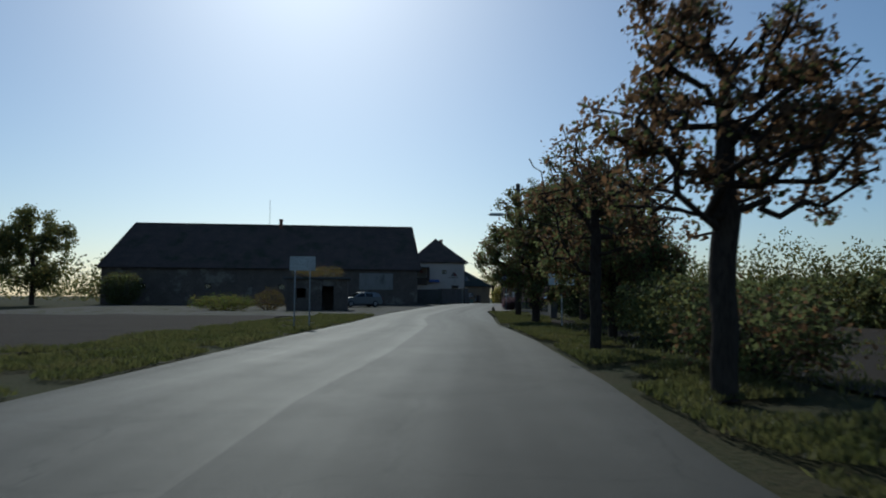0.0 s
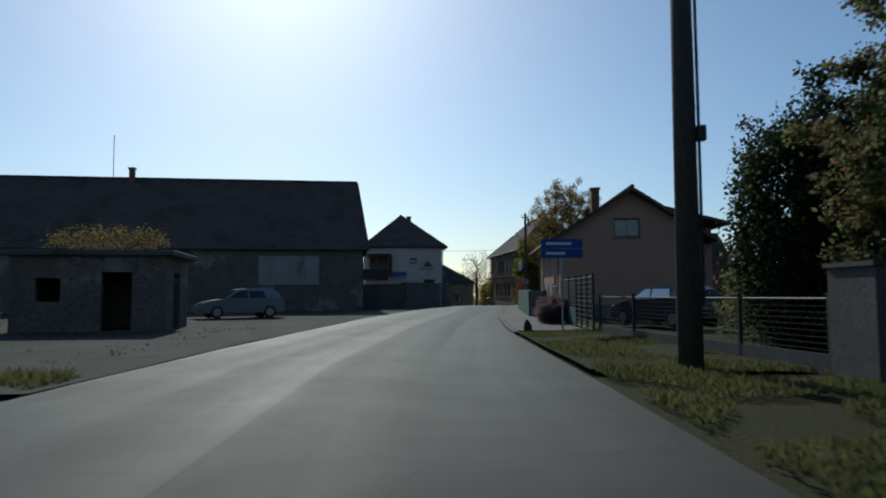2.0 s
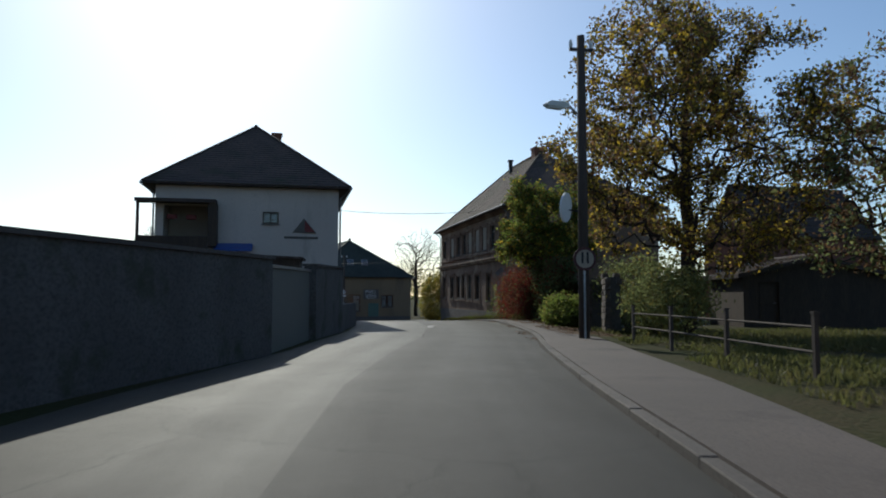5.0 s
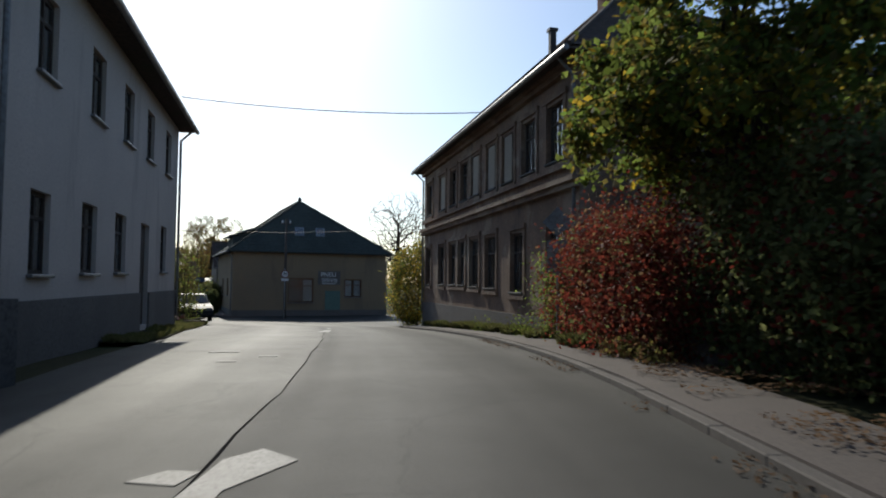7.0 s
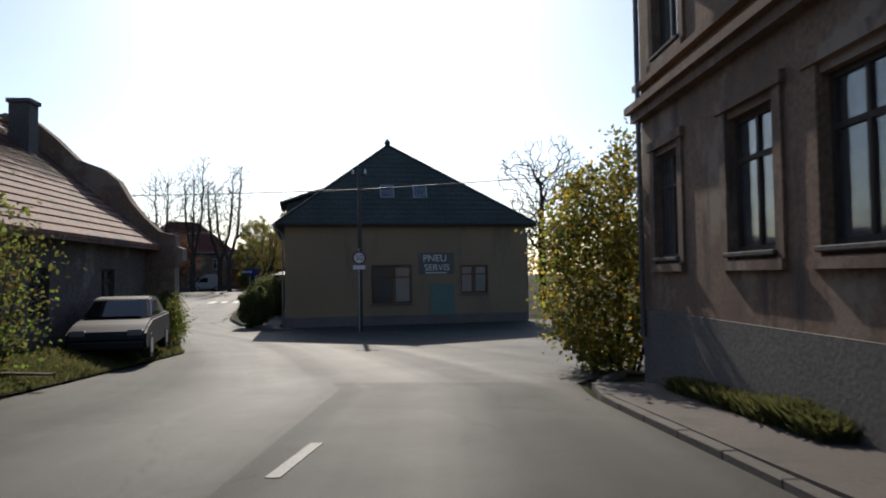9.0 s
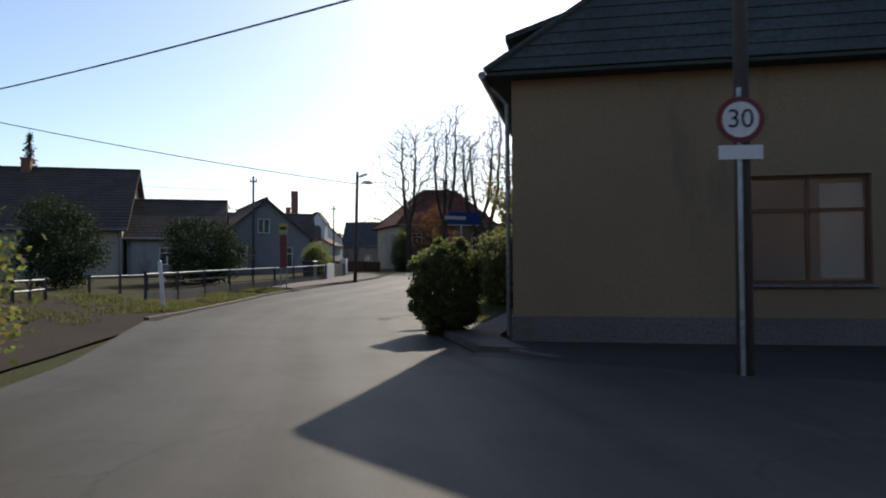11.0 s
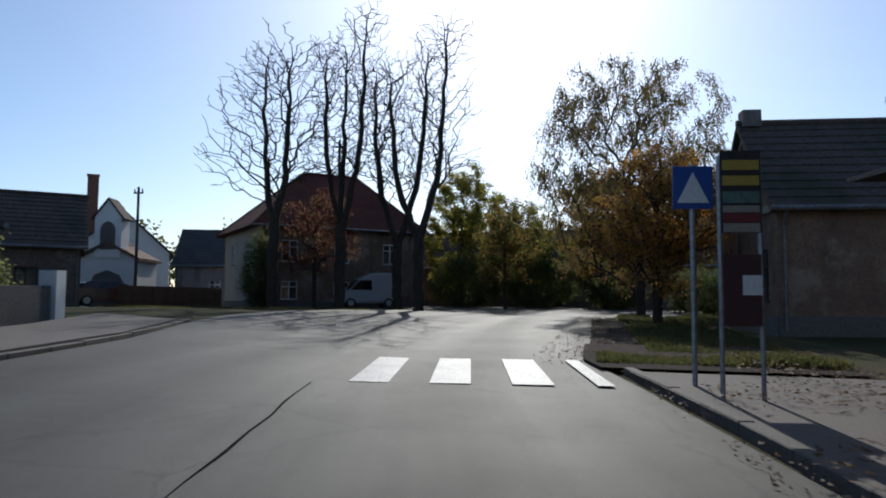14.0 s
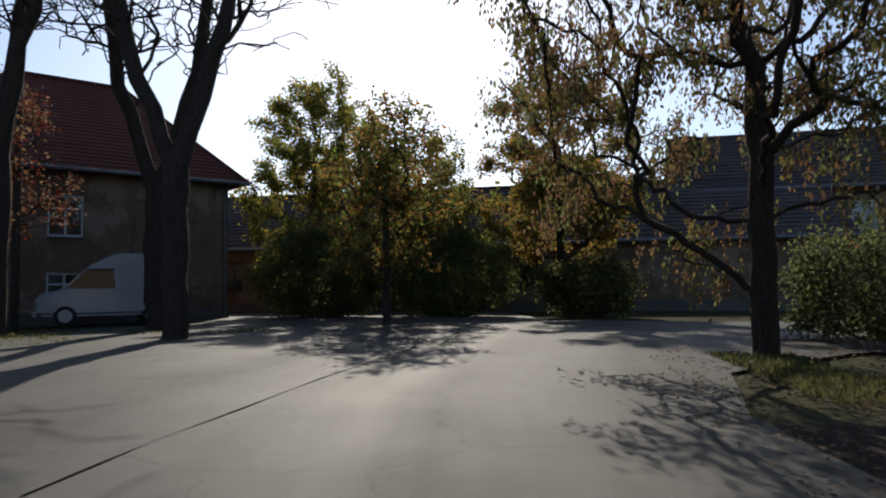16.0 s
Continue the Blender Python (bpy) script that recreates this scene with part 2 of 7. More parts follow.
CURTAIN = plain("white_curtain", (0.75, 0.74, 0.70), 0.9)
WHITE_PAINT = plain("white_paint", (0.72, 0.71, 0.68), 0.5)
OLD_PAINT = material("worn_road_paint", (0.15, 0.145, 0.135), (0.085, 0.082, 0.075), (0.055, 0.052, 0.045), scale=14, fine=220, rough=0.65, bump=0.2, dist=0.002)
GREEN_PAINT = material("green_paint", (0.12, 0.20, 0.16), (0.095, 0.165, 0.13), (0.07, 0.12, 0.10), scale=8, fine=120, rough=0.55, bump=0.15)
BLUE_SIGN = plain("blue_sign", (0.02, 0.075, 0.30), 0.4)
RED_SIGN = plain("red_sign", (0.17, 0.03, 0.028), 0.6)
OLD_RED = plain("weathered_red", (0.075, 0.026, 0.024), 0.7)
YELLOW_SIGN = plain("yellow_sign", (0.45, 0.31, 0.05), 0.45)
BLACK = plain("black_paint", (0.02, 0.02, 0.02), 0.5)
STEEL = material("galvanised_steel", (0.38, 0.39, 0.40), (0.30, 0.31, 0.32), (0.22, 0.22, 0.23), scale=12, fine=120, rough=0.45, bump=0.1, metal=0.9)
DARK_STEEL = material("dark_steel", (0.05, 0.05, 0.052), (0.035, 0.035, 0.037), (0.07, 0.05, 0.04), scale=12, fine=120, rough=0.6, bump=0.2, metal=0.4)
GUTTER = material("zinc_gutter", (0.22, 0.22, 0.22), (0.15, 0.15, 0.15), (0.11, 0.10, 0.095), scale=12, fine=100, rough=0.5, bump=0.15, metal=0.7)
CABLE = plain("cable_rubber", (0.02, 0.02, 0.022), 0.6)
GLASS = glass_material("window_glass")
CAR_GLASS = glass_material("car_glass", (0.015, 0.017, 0.018), 0.03, 0.35)
TYRE = plain("tyre_rubber", (0.018, 0.018, 0.018), 0.8)
RIM = plain("wheel_rim", (0.35, 0.35, 0.36), 0.35, 0.8)
RED_LAMP = plain("red_lens", (0.35, 0.01, 0.01), 0.2)
CLEAR_LAMP = plain("clear_lens", (0.22, 0.22, 0.22), 0.15)
LAMP_COVER = plain("lamp_diffuser", (0.62, 0.62, 0.58), 0.3)
BARK = material("bark", (0.07, 0.053, 0.041), (0.05, 0.038, 0.03), (0.03, 0.023, 0.019), scale=20, fine=70, rough=0.97, bump=0.9, dist=0.03, spec=0.12, stretch=(3, 3, 0.6))


def leaf_material(name, a, b, c, trans=0.45):
    return material(name, a, b, c, scale=10, fine=30, rough=0.7, bump=0, rnd=0.5, trans=trans, spec=0.12)


LEAF_GREEN = leaf_material("leaf_green", (0.075, 0.11, 0.02), (0.11, 0.12, 0.028), (0.05, 0.07, 0.018), 0.55)
LEAF_DARK = leaf_material("leaf_dark_green", (0.075, 0.092, 0.034), (0.10, 0.10, 0.04), (0.055, 0.066, 0.028), 0.5)
LEAF_OLIVE = leaf_material("leaf_olive", (0.09, 0.085, 0.025), (0.12, 0.09, 0.025), (0.05, 0.05, 0.018))
LEAF_BROWN = leaf_material("leaf_brown", (0.12, 0.065, 0.03), (0.09, 0.055, 0.03), (0.06, 0.04, 0.025))
LEAF_ORANGE = leaf_material("leaf_orange", (0.24, 0.11, 0.025), (0.19, 0.10, 0.028), (0.12, 0.065, 0.022), 0.55)
LEAF_YELLOW = leaf_material("leaf_yellow", (0.32, 0.22, 0.02), (0.22, 0.17, 0.03), (0.14, 0.10, 0.02))
LEAF_RED = leaf_material("leaf_red", (0.15, 0.026, 0.016), (0.11, 0.028, 0.018), (0.06, 0.02, 0.014), 0.28)
LEAF_PINK = leaf_material("leaf_heather", (0.22, 0.11, 0.18), (0.16, 0.10, 0.13), (0.09, 0.09, 0.05))
NEEDLE = leaf_material("needle", (0.02, 0.035, 0.014), (0.03, 0.04, 0.018), (0.014, 0.022, 0.01), 0.15)
LITTER = leaf_material("fallen_leaf", (0.14, 0.075, 0.03), (0.10, 0.055, 0.026), (0.06, 0.036, 0.02), 0.1)

patched(OLD_WALL, (0.27, 0.205, 0.15), 0.55, 0.52, 0.6)
patched(OLD_WALL, (0.07, 0.055, 0.047), 1.1, 0.56, 0.68, (1.6, 1.6, 0.35))
patched(WHITE_WALL, (0.35, 0.30, 0.26), 0.8, 0.55, 0.75, (1.5, 1.5, 0.3))
patched(OCHRE, (0.13, 0.10, 0.075), 0.6, 0.55, 0.75, (1.4, 1.4, 0.3))
patched(GREY_WALL, (0.12, 0.105, 0.09), 0.7, 0.52, 0.68, (1.4, 1.4, 0.4))
patched(CONCRETE, (0.05, 0.055, 0.035), 0.9, 0.54, 0.66)
patched(BARN_WALL, (0.22, 0.185, 0.15), 0.5, 0.55, 0.62)
patched(TILE_DARK, (0.045, 0.05, 0.03), 0.45, 0.52, 0.7)
patched(TILE_RED, (0.075, 0.06, 0.05), 0.5, 0.5, 0.62)
patched(PAVE, (0.05, 0.042, 0.036), 0.7, 0.55, 0.7)
patched(GRAVEL, (0.04, 0.045, 0.02), 0.35, 0.52, 0.62)

# small building tools
def part(name, bm, mat, parent, label="", smooth=False):
    """One mesh under a thing or a part; a bmesh, or mesh data to share."""
    if isinstance(bm, bpy.types.Mesh):
        me = bm
    else:
        me = bpy.data.meshes.new(name)
        bm.to_mesh(me)
        bm.free()
    if not me.materials:
        me.materials.append(mat)
    if smooth:
        for p in me.polygons:
            p.use_smooth = True
    ob = new(name, me)
    if parent is not None:
        ob.parent = parent
    return tagged(ob, label)


def thing(name, m, label, category, group="", kind=""):
    ob = new(name)
    ob.empty_display_size = 0.3
    ob.matrix_basis = m
    return tagged(ob, label, category, group, kind)


def box(bm, x0, x1, y0, y1, z0, z1, m=None):
    vs = [bm.verts.new((x, y, z)) for z in (z0, z1) for x, y in ((x0, y0), (x1, y0), (x1, y1), (x0, y1))]
    if m is not None:
        for v in vs:
            v.co = m @ v.co
    for f in ((3, 2, 1, 0), (4, 5, 6, 7), (0, 1, 5, 4), (1, 2, 6, 5), (2, 3, 7, 6), (3, 0, 4, 7)):
        bm.faces.new([vs[i] for i in f])
    return vs


def boxes(*rows, bevel=0.0):
    bm = bmesh.new()
    for r in rows:
        box(bm, *r)
    if bevel:
        bmesh.ops.bevel(bm, geom=bm.edges[:], offset=bevel, segments=1, affect='EDGES')
    return bm


def prism(bm, pts, y0, y1, axis='y'):
    """A polygon in x and z, drawn out along y (or in y and z, along x)."""
    def co(p, d):
        return (p[0], d, p[1]) if axis == 'y' else (d, p[0], p[1])
    a = [bm.verts.new(co(p, y0)) for p in pts]
    b = [bm.verts.new(co(p, y1)) for p in pts]
    bm.faces.new(a)
    bm.faces.new(b[::-1])
    for i in range(len(pts)):
        j = (i + 1) % len(pts)
        bm.faces.new((a[i], b[i], b[j], a[j]))
    bmesh.ops.recalc_face_normals(bm, faces=bm.faces[:])
    return bm


def tube(bm, pts, rads, n=8, cap=True):
    """A tapered round bar along points."""
    rings = []
    q, last = None, None
    for i, p in enumerate(pts):
        p = Vector(p)
        d = (Vector(pts[min(i + 1, len(pts) - 1)]) - Vector(pts[max(i - 1, 0)]))
        if d.length < 1e-6:
            d = Vector((0, 0, 1))
        d.normalize()
        q = d.to_track_quat('Z', 'Y') if q is None else last.rotation_difference(d) @ q
        last = d
        r = rads[i] if hasattr(rads, '__len__') else rads
        rings.append([bm.verts.new(p + q @ Vector((r * math.cos(2 * math.pi * k / n), r * math.sin(2 * math.pi * k / n), 0))) for k in range(n)])
    for a, b in zip(rings, rings[1:]):
        for k in range(n):
            bm.faces.new((a[k], a[(k + 1) % n], b[(k + 1) % n], b[k]))
    if cap:
        bm.faces.new(rings[0][::-1])
        bm.faces.new(rings[-1])
    return bm


def tubes(*rows, n=8):
    bm = bmesh.new()
    for pts, r in rows:
        tube(bm, pts, r, n)
    return bm


def disc(bm, r, y0, y1, cz=0, cx=0, n=28):
    """A flat round plate facing along y."""
    return prism(bm, [(cx + r * math.cos(2 * math.pi * k / n), cz + r * math.sin(2 * math.pi * k / n)) for k in range(n)], y0, y1)


HY = [-3000, 45, 60, 72, 85, 95, 110, 118, 129, 140, 150, 157, 165, 175, 187, 197, 215, 240, 3000]
HZ = [0, 0, .08, .25, .46, .46, .36, .32, -.12, -.63, -1.02, -1.19, -1.15, -.92, -.70, -.55, -.3, -.1, -.1]
_gy = np.arange(-60, 320, 0.5)
_gz = np.convolve(np.pad(np.interp(_gy, HY, HZ), 8, 'edge'), np.ones(17) / 17, 'valid')


WAY = [(6.6, 140), (0.9, 153), (-5, 162), (-11, 176), (-15, 197), (-17, 215)]


def verge_rise(y, x):
    """The grass bank before the farmhouse, over the road's level."""
    if not 121 < y < 151:
        return 0.0
    edge = float(np.interp(y, [121, 128, 133, 140, 151], [3.7, 2.6, 2.0, 0.9, -1.0]))
    return 0.46 * min(1, max(0, (edge - .1 - x) / 1.5)) * min(1, (y - 121) / 6, (151 - y) / 4)


def ground_z(y, x=None):
    """The height of the ground; past the bend it rises to the left of the way."""
    z = float(np.interp(y, _gy, _gz))
    if x is not None and 150 < y < 215:
        z += float(np.interp(y, [150, 160, 195, 215], [0, .05, .05, 0])) * min(12, max(0, float(np.interp(y, [p[1] for p in WAY], [p[0] for p in WAY])) - 2 - x))
    if x is not None:
        z += verge_rise(y, x)
    return z


def raw_mesh(name, verts, faces, mat):
    me = bpy.data.meshes.new(name)
    me.from_pydata(verts, [], faces)
    me.materials.append(mat)
    me.update()
    return me


def lerp_line(pts, y):
    return float(np.interp(y, [p[1] for p in pts], [p[0] for p in pts]))


def polyline(pts, step=1.0):
    """Points at even steps along a line in plan."""
    p = np.array(pts, float)
    d = np.r_[0, np.cumsum(np.linalg.norm(np.diff(p, axis=0), axis=1))]
    s = np.linspace(0, d[-1], max(2, int(d[-1] / step) + 1))
    q = np.stack([np.interp(s, d, p[:, 0]), np.interp(s, d, p[:, 1])], 1)
    k = max(1, int(2.0 / step))
    if len(q) > 4 * k:      # ease the corners
        w = np.ones(2 * k + 1) / (2 * k + 1)
        e = np.stack([np.convolve(np.pad(q[:, i], k, 'reflect', reflect_type='odd'), w, 'valid') for i in (0, 1)], 1)
        q = e
    return q

# ground, road, pavements
ROAD_L = [(-5, -60), (-4.8, 8), (-4.7, 20), (-4.3, 33), (-4.2, 45), (-3.9, 52), (-3.2, 60), (-2, 70), (0.4, 82), (1.4, 88), (2.8, 95), (4.0, 105), (4.3, 112), (3.55, 122.5), (2.4, 129.5), (1.95, 133.2), (0.85, 140.1), (-0.35, 147.5), (-5.6, 154.8), (-8.6, 158.2), (-10.1, 160), (-11.6, 163), (-13.0, 166), (-14.9, 170), (-16.4, 174), (-17.7, 178), (-19, 183), (-20.2, 187), (-22.5, 192), (-24, 196), (-27, 206), (-29, 214), (-31, 232)]
ROAD_R = [(1.9, -60), (2.0, 5), (2.3, 10), (2.6, 20), (2.5, 33), (3.1, 44), (3.6, 57), (3.75, 60), (4, 63), (4.4, 68), (6, 80), (7.2, 88.2), (7.7, 91), (8.5, 95.4), (9.3, 98.8), (9.9, 102), (10.7, 107.6), (11.3, 113),
          (11.4, 118), (11.4, 124), (11.0, 131), (10.3, 137), (10.3, 139.2), (11.5, 140.8), (48, 141.5), (48, 157.6), (0.5, 158.2), (-1.2, 159), (-2.3, 160.5), (-4.2, 162.8), (-6.1, 166.5), (-7.2, 169.8), (-9.2, 176.3), (-9.8, 180), (-11.2, 185), (-12.1, 188),
          (-12.9, 197.8), (-13.4, 204), (-12.8, 207), (-10, 209.8), (8, 213), (8, 217.5), (-10, 218.5), (-15, 220), (-17.5, 232)]


def strip(name, left, right, y0, y1, lift, mat, step=0.5, cols=10, rough=0.0, mid=None, mat2=None):
    ys = np.arange(y0, y1 + 1e-6, step)
    vs, fs = [], []
    for y in ys:
        a, b = (lerp_line(left, y) if isinstance(left, list) else left), (lerp_line(right, y) if isinstance(right, list) else right)
        for k in range(cols + 1):
            x = a + (b - a) * k / cols
            if mid:
                c = lerp_line(mid, y)
                x = a + (c - a) * k / (cols // 2) if k <= cols // 2 else c + (b - c) * (k - cols // 2) / (cols - cols // 2)
            camber = -0.03 * (2 * k / cols - 1) ** 2 if rough == 0 else rough * noise.noise((x * 0.35, y * 0.35, 0))
            vs.append((x, y, ground_z(y, x) + lift + camber))
    n = cols + 1
    for i in range(len(ys) - 1):
        for k in range(cols):
            fs.append((i * n + k, i * n + k + 1, (i + 1) * n + k + 1, (i + 1) * n + k))
    if lift > 0.05:     # side faces down to the ground
        m = len(ys)
        rim = [i * n for i in range(m)] + [(m - 1) * n + k for k in range(1, n)] + [i * n + n - 1 for i in range(m - 2, -1, -1)] + [k for k in range(n - 2, 0, -1)]
        b = len(vs)
        vs += [(vs[q][0], vs[q][1], vs[q][2] - lift - 0.1) for q in rim]
        for q in range(len(rim)):
            r = (q + 1) % len(rim)
            fs.append((rim[q], rim[r], b + r, b + q))
    me = raw_mesh(name, vs, fs, mat)
    if mid:      # metres across from the seam and along the way
        lay = me.uv_layers.new(name="way")
        pairs = [(vs[l.vertex_index][0] - lerp_line(mid, vs[l.vertex_index][1]), vs[l.vertex_index][1]) for l in me.loops]
        lay.data.foreach_set("uv", np.array(pairs, dtype=np.float32).reshape(-1))
    if mat2:
        me.materials.append(mat2)
        for p in me.polygons:
            i, k = divmod(p.index, cols)
            if k >= cols // 2 and y0 + i * step < 139:
                p.material_index = 1
    return new(name, me)


SEAM = [(-1.6, -60), (-1.6, 8), (-1.1, 15), (-0.6, 30), (-1.0, 38), (-0.9, 47), (0.3, 60), (1.2, 67), (3.4, 80), (4.1, 88.5), (5.0, 94), (6.2, 100), (7.1, 107), (7.4, 113), (7.4, 121), (7.2, 127), (6.4, 138), (4.6, 143), (2.6, 148), (0.9, 151.4), (-2.0, 155.6), (-6.4, 161), (-9.5, 166), (-11.6, 172.5), (-13.4, 179), (-15, 184), (-17, 196), (-18, 205), (-17, 216), (-22, 232)]
xs = np.r_[-3000, -1200, -500, -250, -150, np.arange(-100, 101, 4), 150, 250, 500, 1200, 3000]
ysg = np.r_[-3000, -1000, -400, -150, np.arange(-60, 300, 2), 350, 450, 700, 1200, 3000]
gv = [(x, y, ground_z(min(max(y, -59), 319), max(x, -100)) - verge_rise(y, x) - 0.08 + (0.03 * noise.noise((x * .3, y * .3, 2)) if abs(x) < 110 and -70 < y < 320 else 0)) for y in ysg for x in xs]
nx = len(xs)
gf = [(i * nx + k, i * nx + k + 1, (i + 1) * nx + k + 1, (i + 1) * nx + k) for i in range(len(ysg) - 1) for k in range(nx - 1)]
tagged(new("ground", raw_mesh("ground", gv, gf, GRASS_SOIL)), "grassy dry earth ground of the village and fields", "ground", kind="structure")
tagged(strip("road", ROAD_L, ROAD_R, -60, 232, 0.0, ASPHALT, 0.5, 16, mid=SEAM, mat2=ASPHALT2), "worn grey asphalt village road with seams", "road", kind="structure")
tagged(strip("field", -80, [(-8.5, -60), (-8.5, 30), (-10, 46)], -60, 46, -0.02, SOIL, 2, 24, 0.05), "bare brown ploughed field beside the road", "field", kind="structure")
tagged(strip("gravel_yard", -34, ROAD_L, 44, 84, -0.012, GRAVEL, 1, 24, 0.025), "grey gravel yard in front of the barn", "yard", kind="structure")
tagged(strip("earth_strip", [(5.0, -60), (5.5, 40)], 40, -60, 40, -0.025, SOIL, 2, 20, 0.04), "brown earth under the roadside trees", "ground", kind="structure")
tagged(strip("forecourt", [(-1.1, 157.5), (-1.3, 161.5), (-1, 165)], 48, 157.5, 165, -0.01, ASPHALT2, 0.5, 20, 0.01), "dark asphalt forecourt of the tyre workshop", "forecourt", kind="structure")
tagged(strip("dirt_lane", [(-40, 150), (-30, 158), (-24, 164)], [(-3.7, 151), (-8.8, 158.5), (-10.8, 161.5), (-12.5, 164)], 151, 163, -0.04, SOIL, 1, 16, 0.03), "brown dirt turning place beside the bend", "ground", kind="structure")

PAVE_OUT = [(6.0, 57.3), (6.2, 61), (6.6, 64), (6.9, 67), (6.2, 69.6), (7.2, 80), (8.9, 88.2), (9.7, 92.5), (10.7, 97.6), (11.2, 102.3), (12.1, 108), (13.0, 115), (13.0, 121.3), (12.75, 127), (11.7, 138.6)]
tagged(strip("pavement", [(p[0] + 0.16, p[1]) for p in ROAD_R], PAVE_OUT, 57.3, 138.6, 0.055, PAVE, 0.5, 6, 0.008), "worn brownish asphalt pavement with leaves", "pavement", kind="structure")
tagged(strip("verge_3", [(p[0] + .1, p[1]) for p in ROAD_R], [(6.6, 40), (6.9, 45), (6.05, 57.2)], 46, 57.25, .03, GRASS_SOIL, .5, 6, .02), "short green grass verge before the pavement", "verge", kind="structure")
tagged(strip("pavement_2", [(p[0] + 0.16, p[1]) for p in ROAD_R], [(-7.6, 176), (-8.3, 190), (-10.8, 193.5)], 176.2, 186.6, 0.035, PAVE, 0.5, 6, 0.012), "patchy paved footway under trees", "pavement", kind="structure")
tagged(strip("pavement_3", [(-17.6, 173.5), (-19.6, 178), (-21.2, 183), (-22.6, 187), (-24.5, 191)], [(p[0] - 0.16, p[1]) for p in ROAD_L], 173.5, 191, 0.075, PAVE, 0.5, 6, 0.008), "light grey paved bus stop footway", "pavement", kind="structure")
tagged(strip("pavement_4", [(p[0] + 0.16, p[1]) for p in ROAD_R], [(-0.2, 159.0), (-1.55, 161), (-3.6, 170), (-6.0, 176)], 159.2, 176, 0.075, PAVE, 0.4, 5, 0.008), "narrow concrete footway along the workshop", "pavement", kind="structure")

tagged(strip("verge_4", [(1.2, 119.6), (-0.6, 131), (-4.2, 151)], [(p[0] + .02, p[1]) for p in ROAD_L], 119.6, 151, 0.012, GRASS_SOIL, 0.5, 12, 0.012), "grass bank in front of the farmhouse", "verge", kind="structure")
tagged(strip("verge_2", [(p[0] - 0.1, p[1]) for p in ROAD_R], [(-7.6, 176), (-8.3, 190), (-10.8, 193.5)], 186.7, 191.4, 0.022, SOIL, 0.4, 8, 0.008), "bare earth at the end of the footway", "verge", kind="structure")
tagged(strip("verge", [(p[0] + 0.2, p[1]) for p in ROAD_R], [(-2.9, 163.4), (-4.3, 169.8), (-6.4, 176.1)], 163.4, 176.1, 0.088, GRASS_SOIL, 0.4, 5, 0.015), "dark grassy earth bed beside the kerb", "verge", kind="structure")


def kerb(name, pts, flip, label, length=1.0):
    """A row of kerb stones, each a piece of its own."""
    line = polyline(pts, length)
    stone = boxes((-0.07, 0.07, -length / 2 + 0.002, length / 2 - 0.002, -0.15, 0.046), bevel=0.01)
    me = bpy.data.meshes.new("kerb_stone")
    stone.to_mesh(me)
    stone.free()
    me.materials.append(KERB)
    root = thing(name, Matrix(), label, "kerb", kind="structure")
    rn = random.Random(5)
    for a, b in zip(line, line[1:]):
        mid, d = (a + b) / 2, b - a
        ob = part("kerb_stone", me, KERB, root)
        ob.matrix_basis = pose(mid[0] + flip * 0.08, mid[1], ground_z(mid[1], mid[0]) + rn.uniform(-0.006, 0.004), math.degrees(math.atan2(ground_z(b[1]) - ground_z(a[1]), np.linalg.norm(d))), rn.uniform(-.8, .8), math.degrees(math.atan2(-d[0], d[1])) + rn.uniform(-0.3, 0.3))


kerb("kerb", [p for p in ROAD_R if 57 <= p[1] <= 137.5] + [(10.3, 139.0), (11.3, 140.6)], 1, "grey concrete kerb stones along the pavement")
kerb("kerb_2", [(0.3, 158.6), (-1.2, 159.2), (-2.3, 160.7), (-4.2, 163), (-6.0, 166.6), (-7.1, 169.9), (-9.1, 176.3), (-9.7, 180), (-11.0, 185), (-11.5, 186.6)], 1, "weathered concrete kerb stones beside the bend")
kerb("kerb_3", [(-10.2, 160.2), (-11.6, 163), (-13.0, 166), (-14.9, 170), (-16.4, 174), (-17.7, 178), (-19, 183), (-20.2, 187), (-22.5, 192)], -1, "pale concrete kerb stones along the bus stop")


# road markings
def marking(name, polys, label):
    root = thing(name, Matrix(), label, "road marking", kind="structure")
    for p in polys:
        bm = bmesh.new()
        prism_z = [bm.verts.new((x, y, ground_z(y, x) + 0.001 + z)) for z in (0.0, 0.006) for x, y in p]
        k = len(p)
        bm.faces.new(prism_z[k:])
        for i in range(k):
            bm.faces.new((prism_z[i], prism_z[(i + 1) % k], prism_z[k + (i + 1) % k], prism_z[k + i]))
        bmesh.ops.recalc_face_normals(bm, faces=bm.faces[:])
        part("stripe" if "crossing" in name else "arrow", bm, PAINT if "crossing" in name else OLD_PAINT, root)


zo, zu, zv = Vector((-14.42, 187.40)), Vector((0.985, 0.17)), Vector((0.25, -0.968))
ZEBRA = []
for k in range(-1, 3):
    a = zo + zu * k * 1.0
    w = 0.5 if k < 2 else 0.2
    ZEBRA.append([tuple(a), tuple(a + zu * w), tuple(a + zu * w + zv * 3), tuple(a + zv * 3)])
marking("zebra_crossing", ZEBRA, "worn white painted pedestrian crossing stripes")


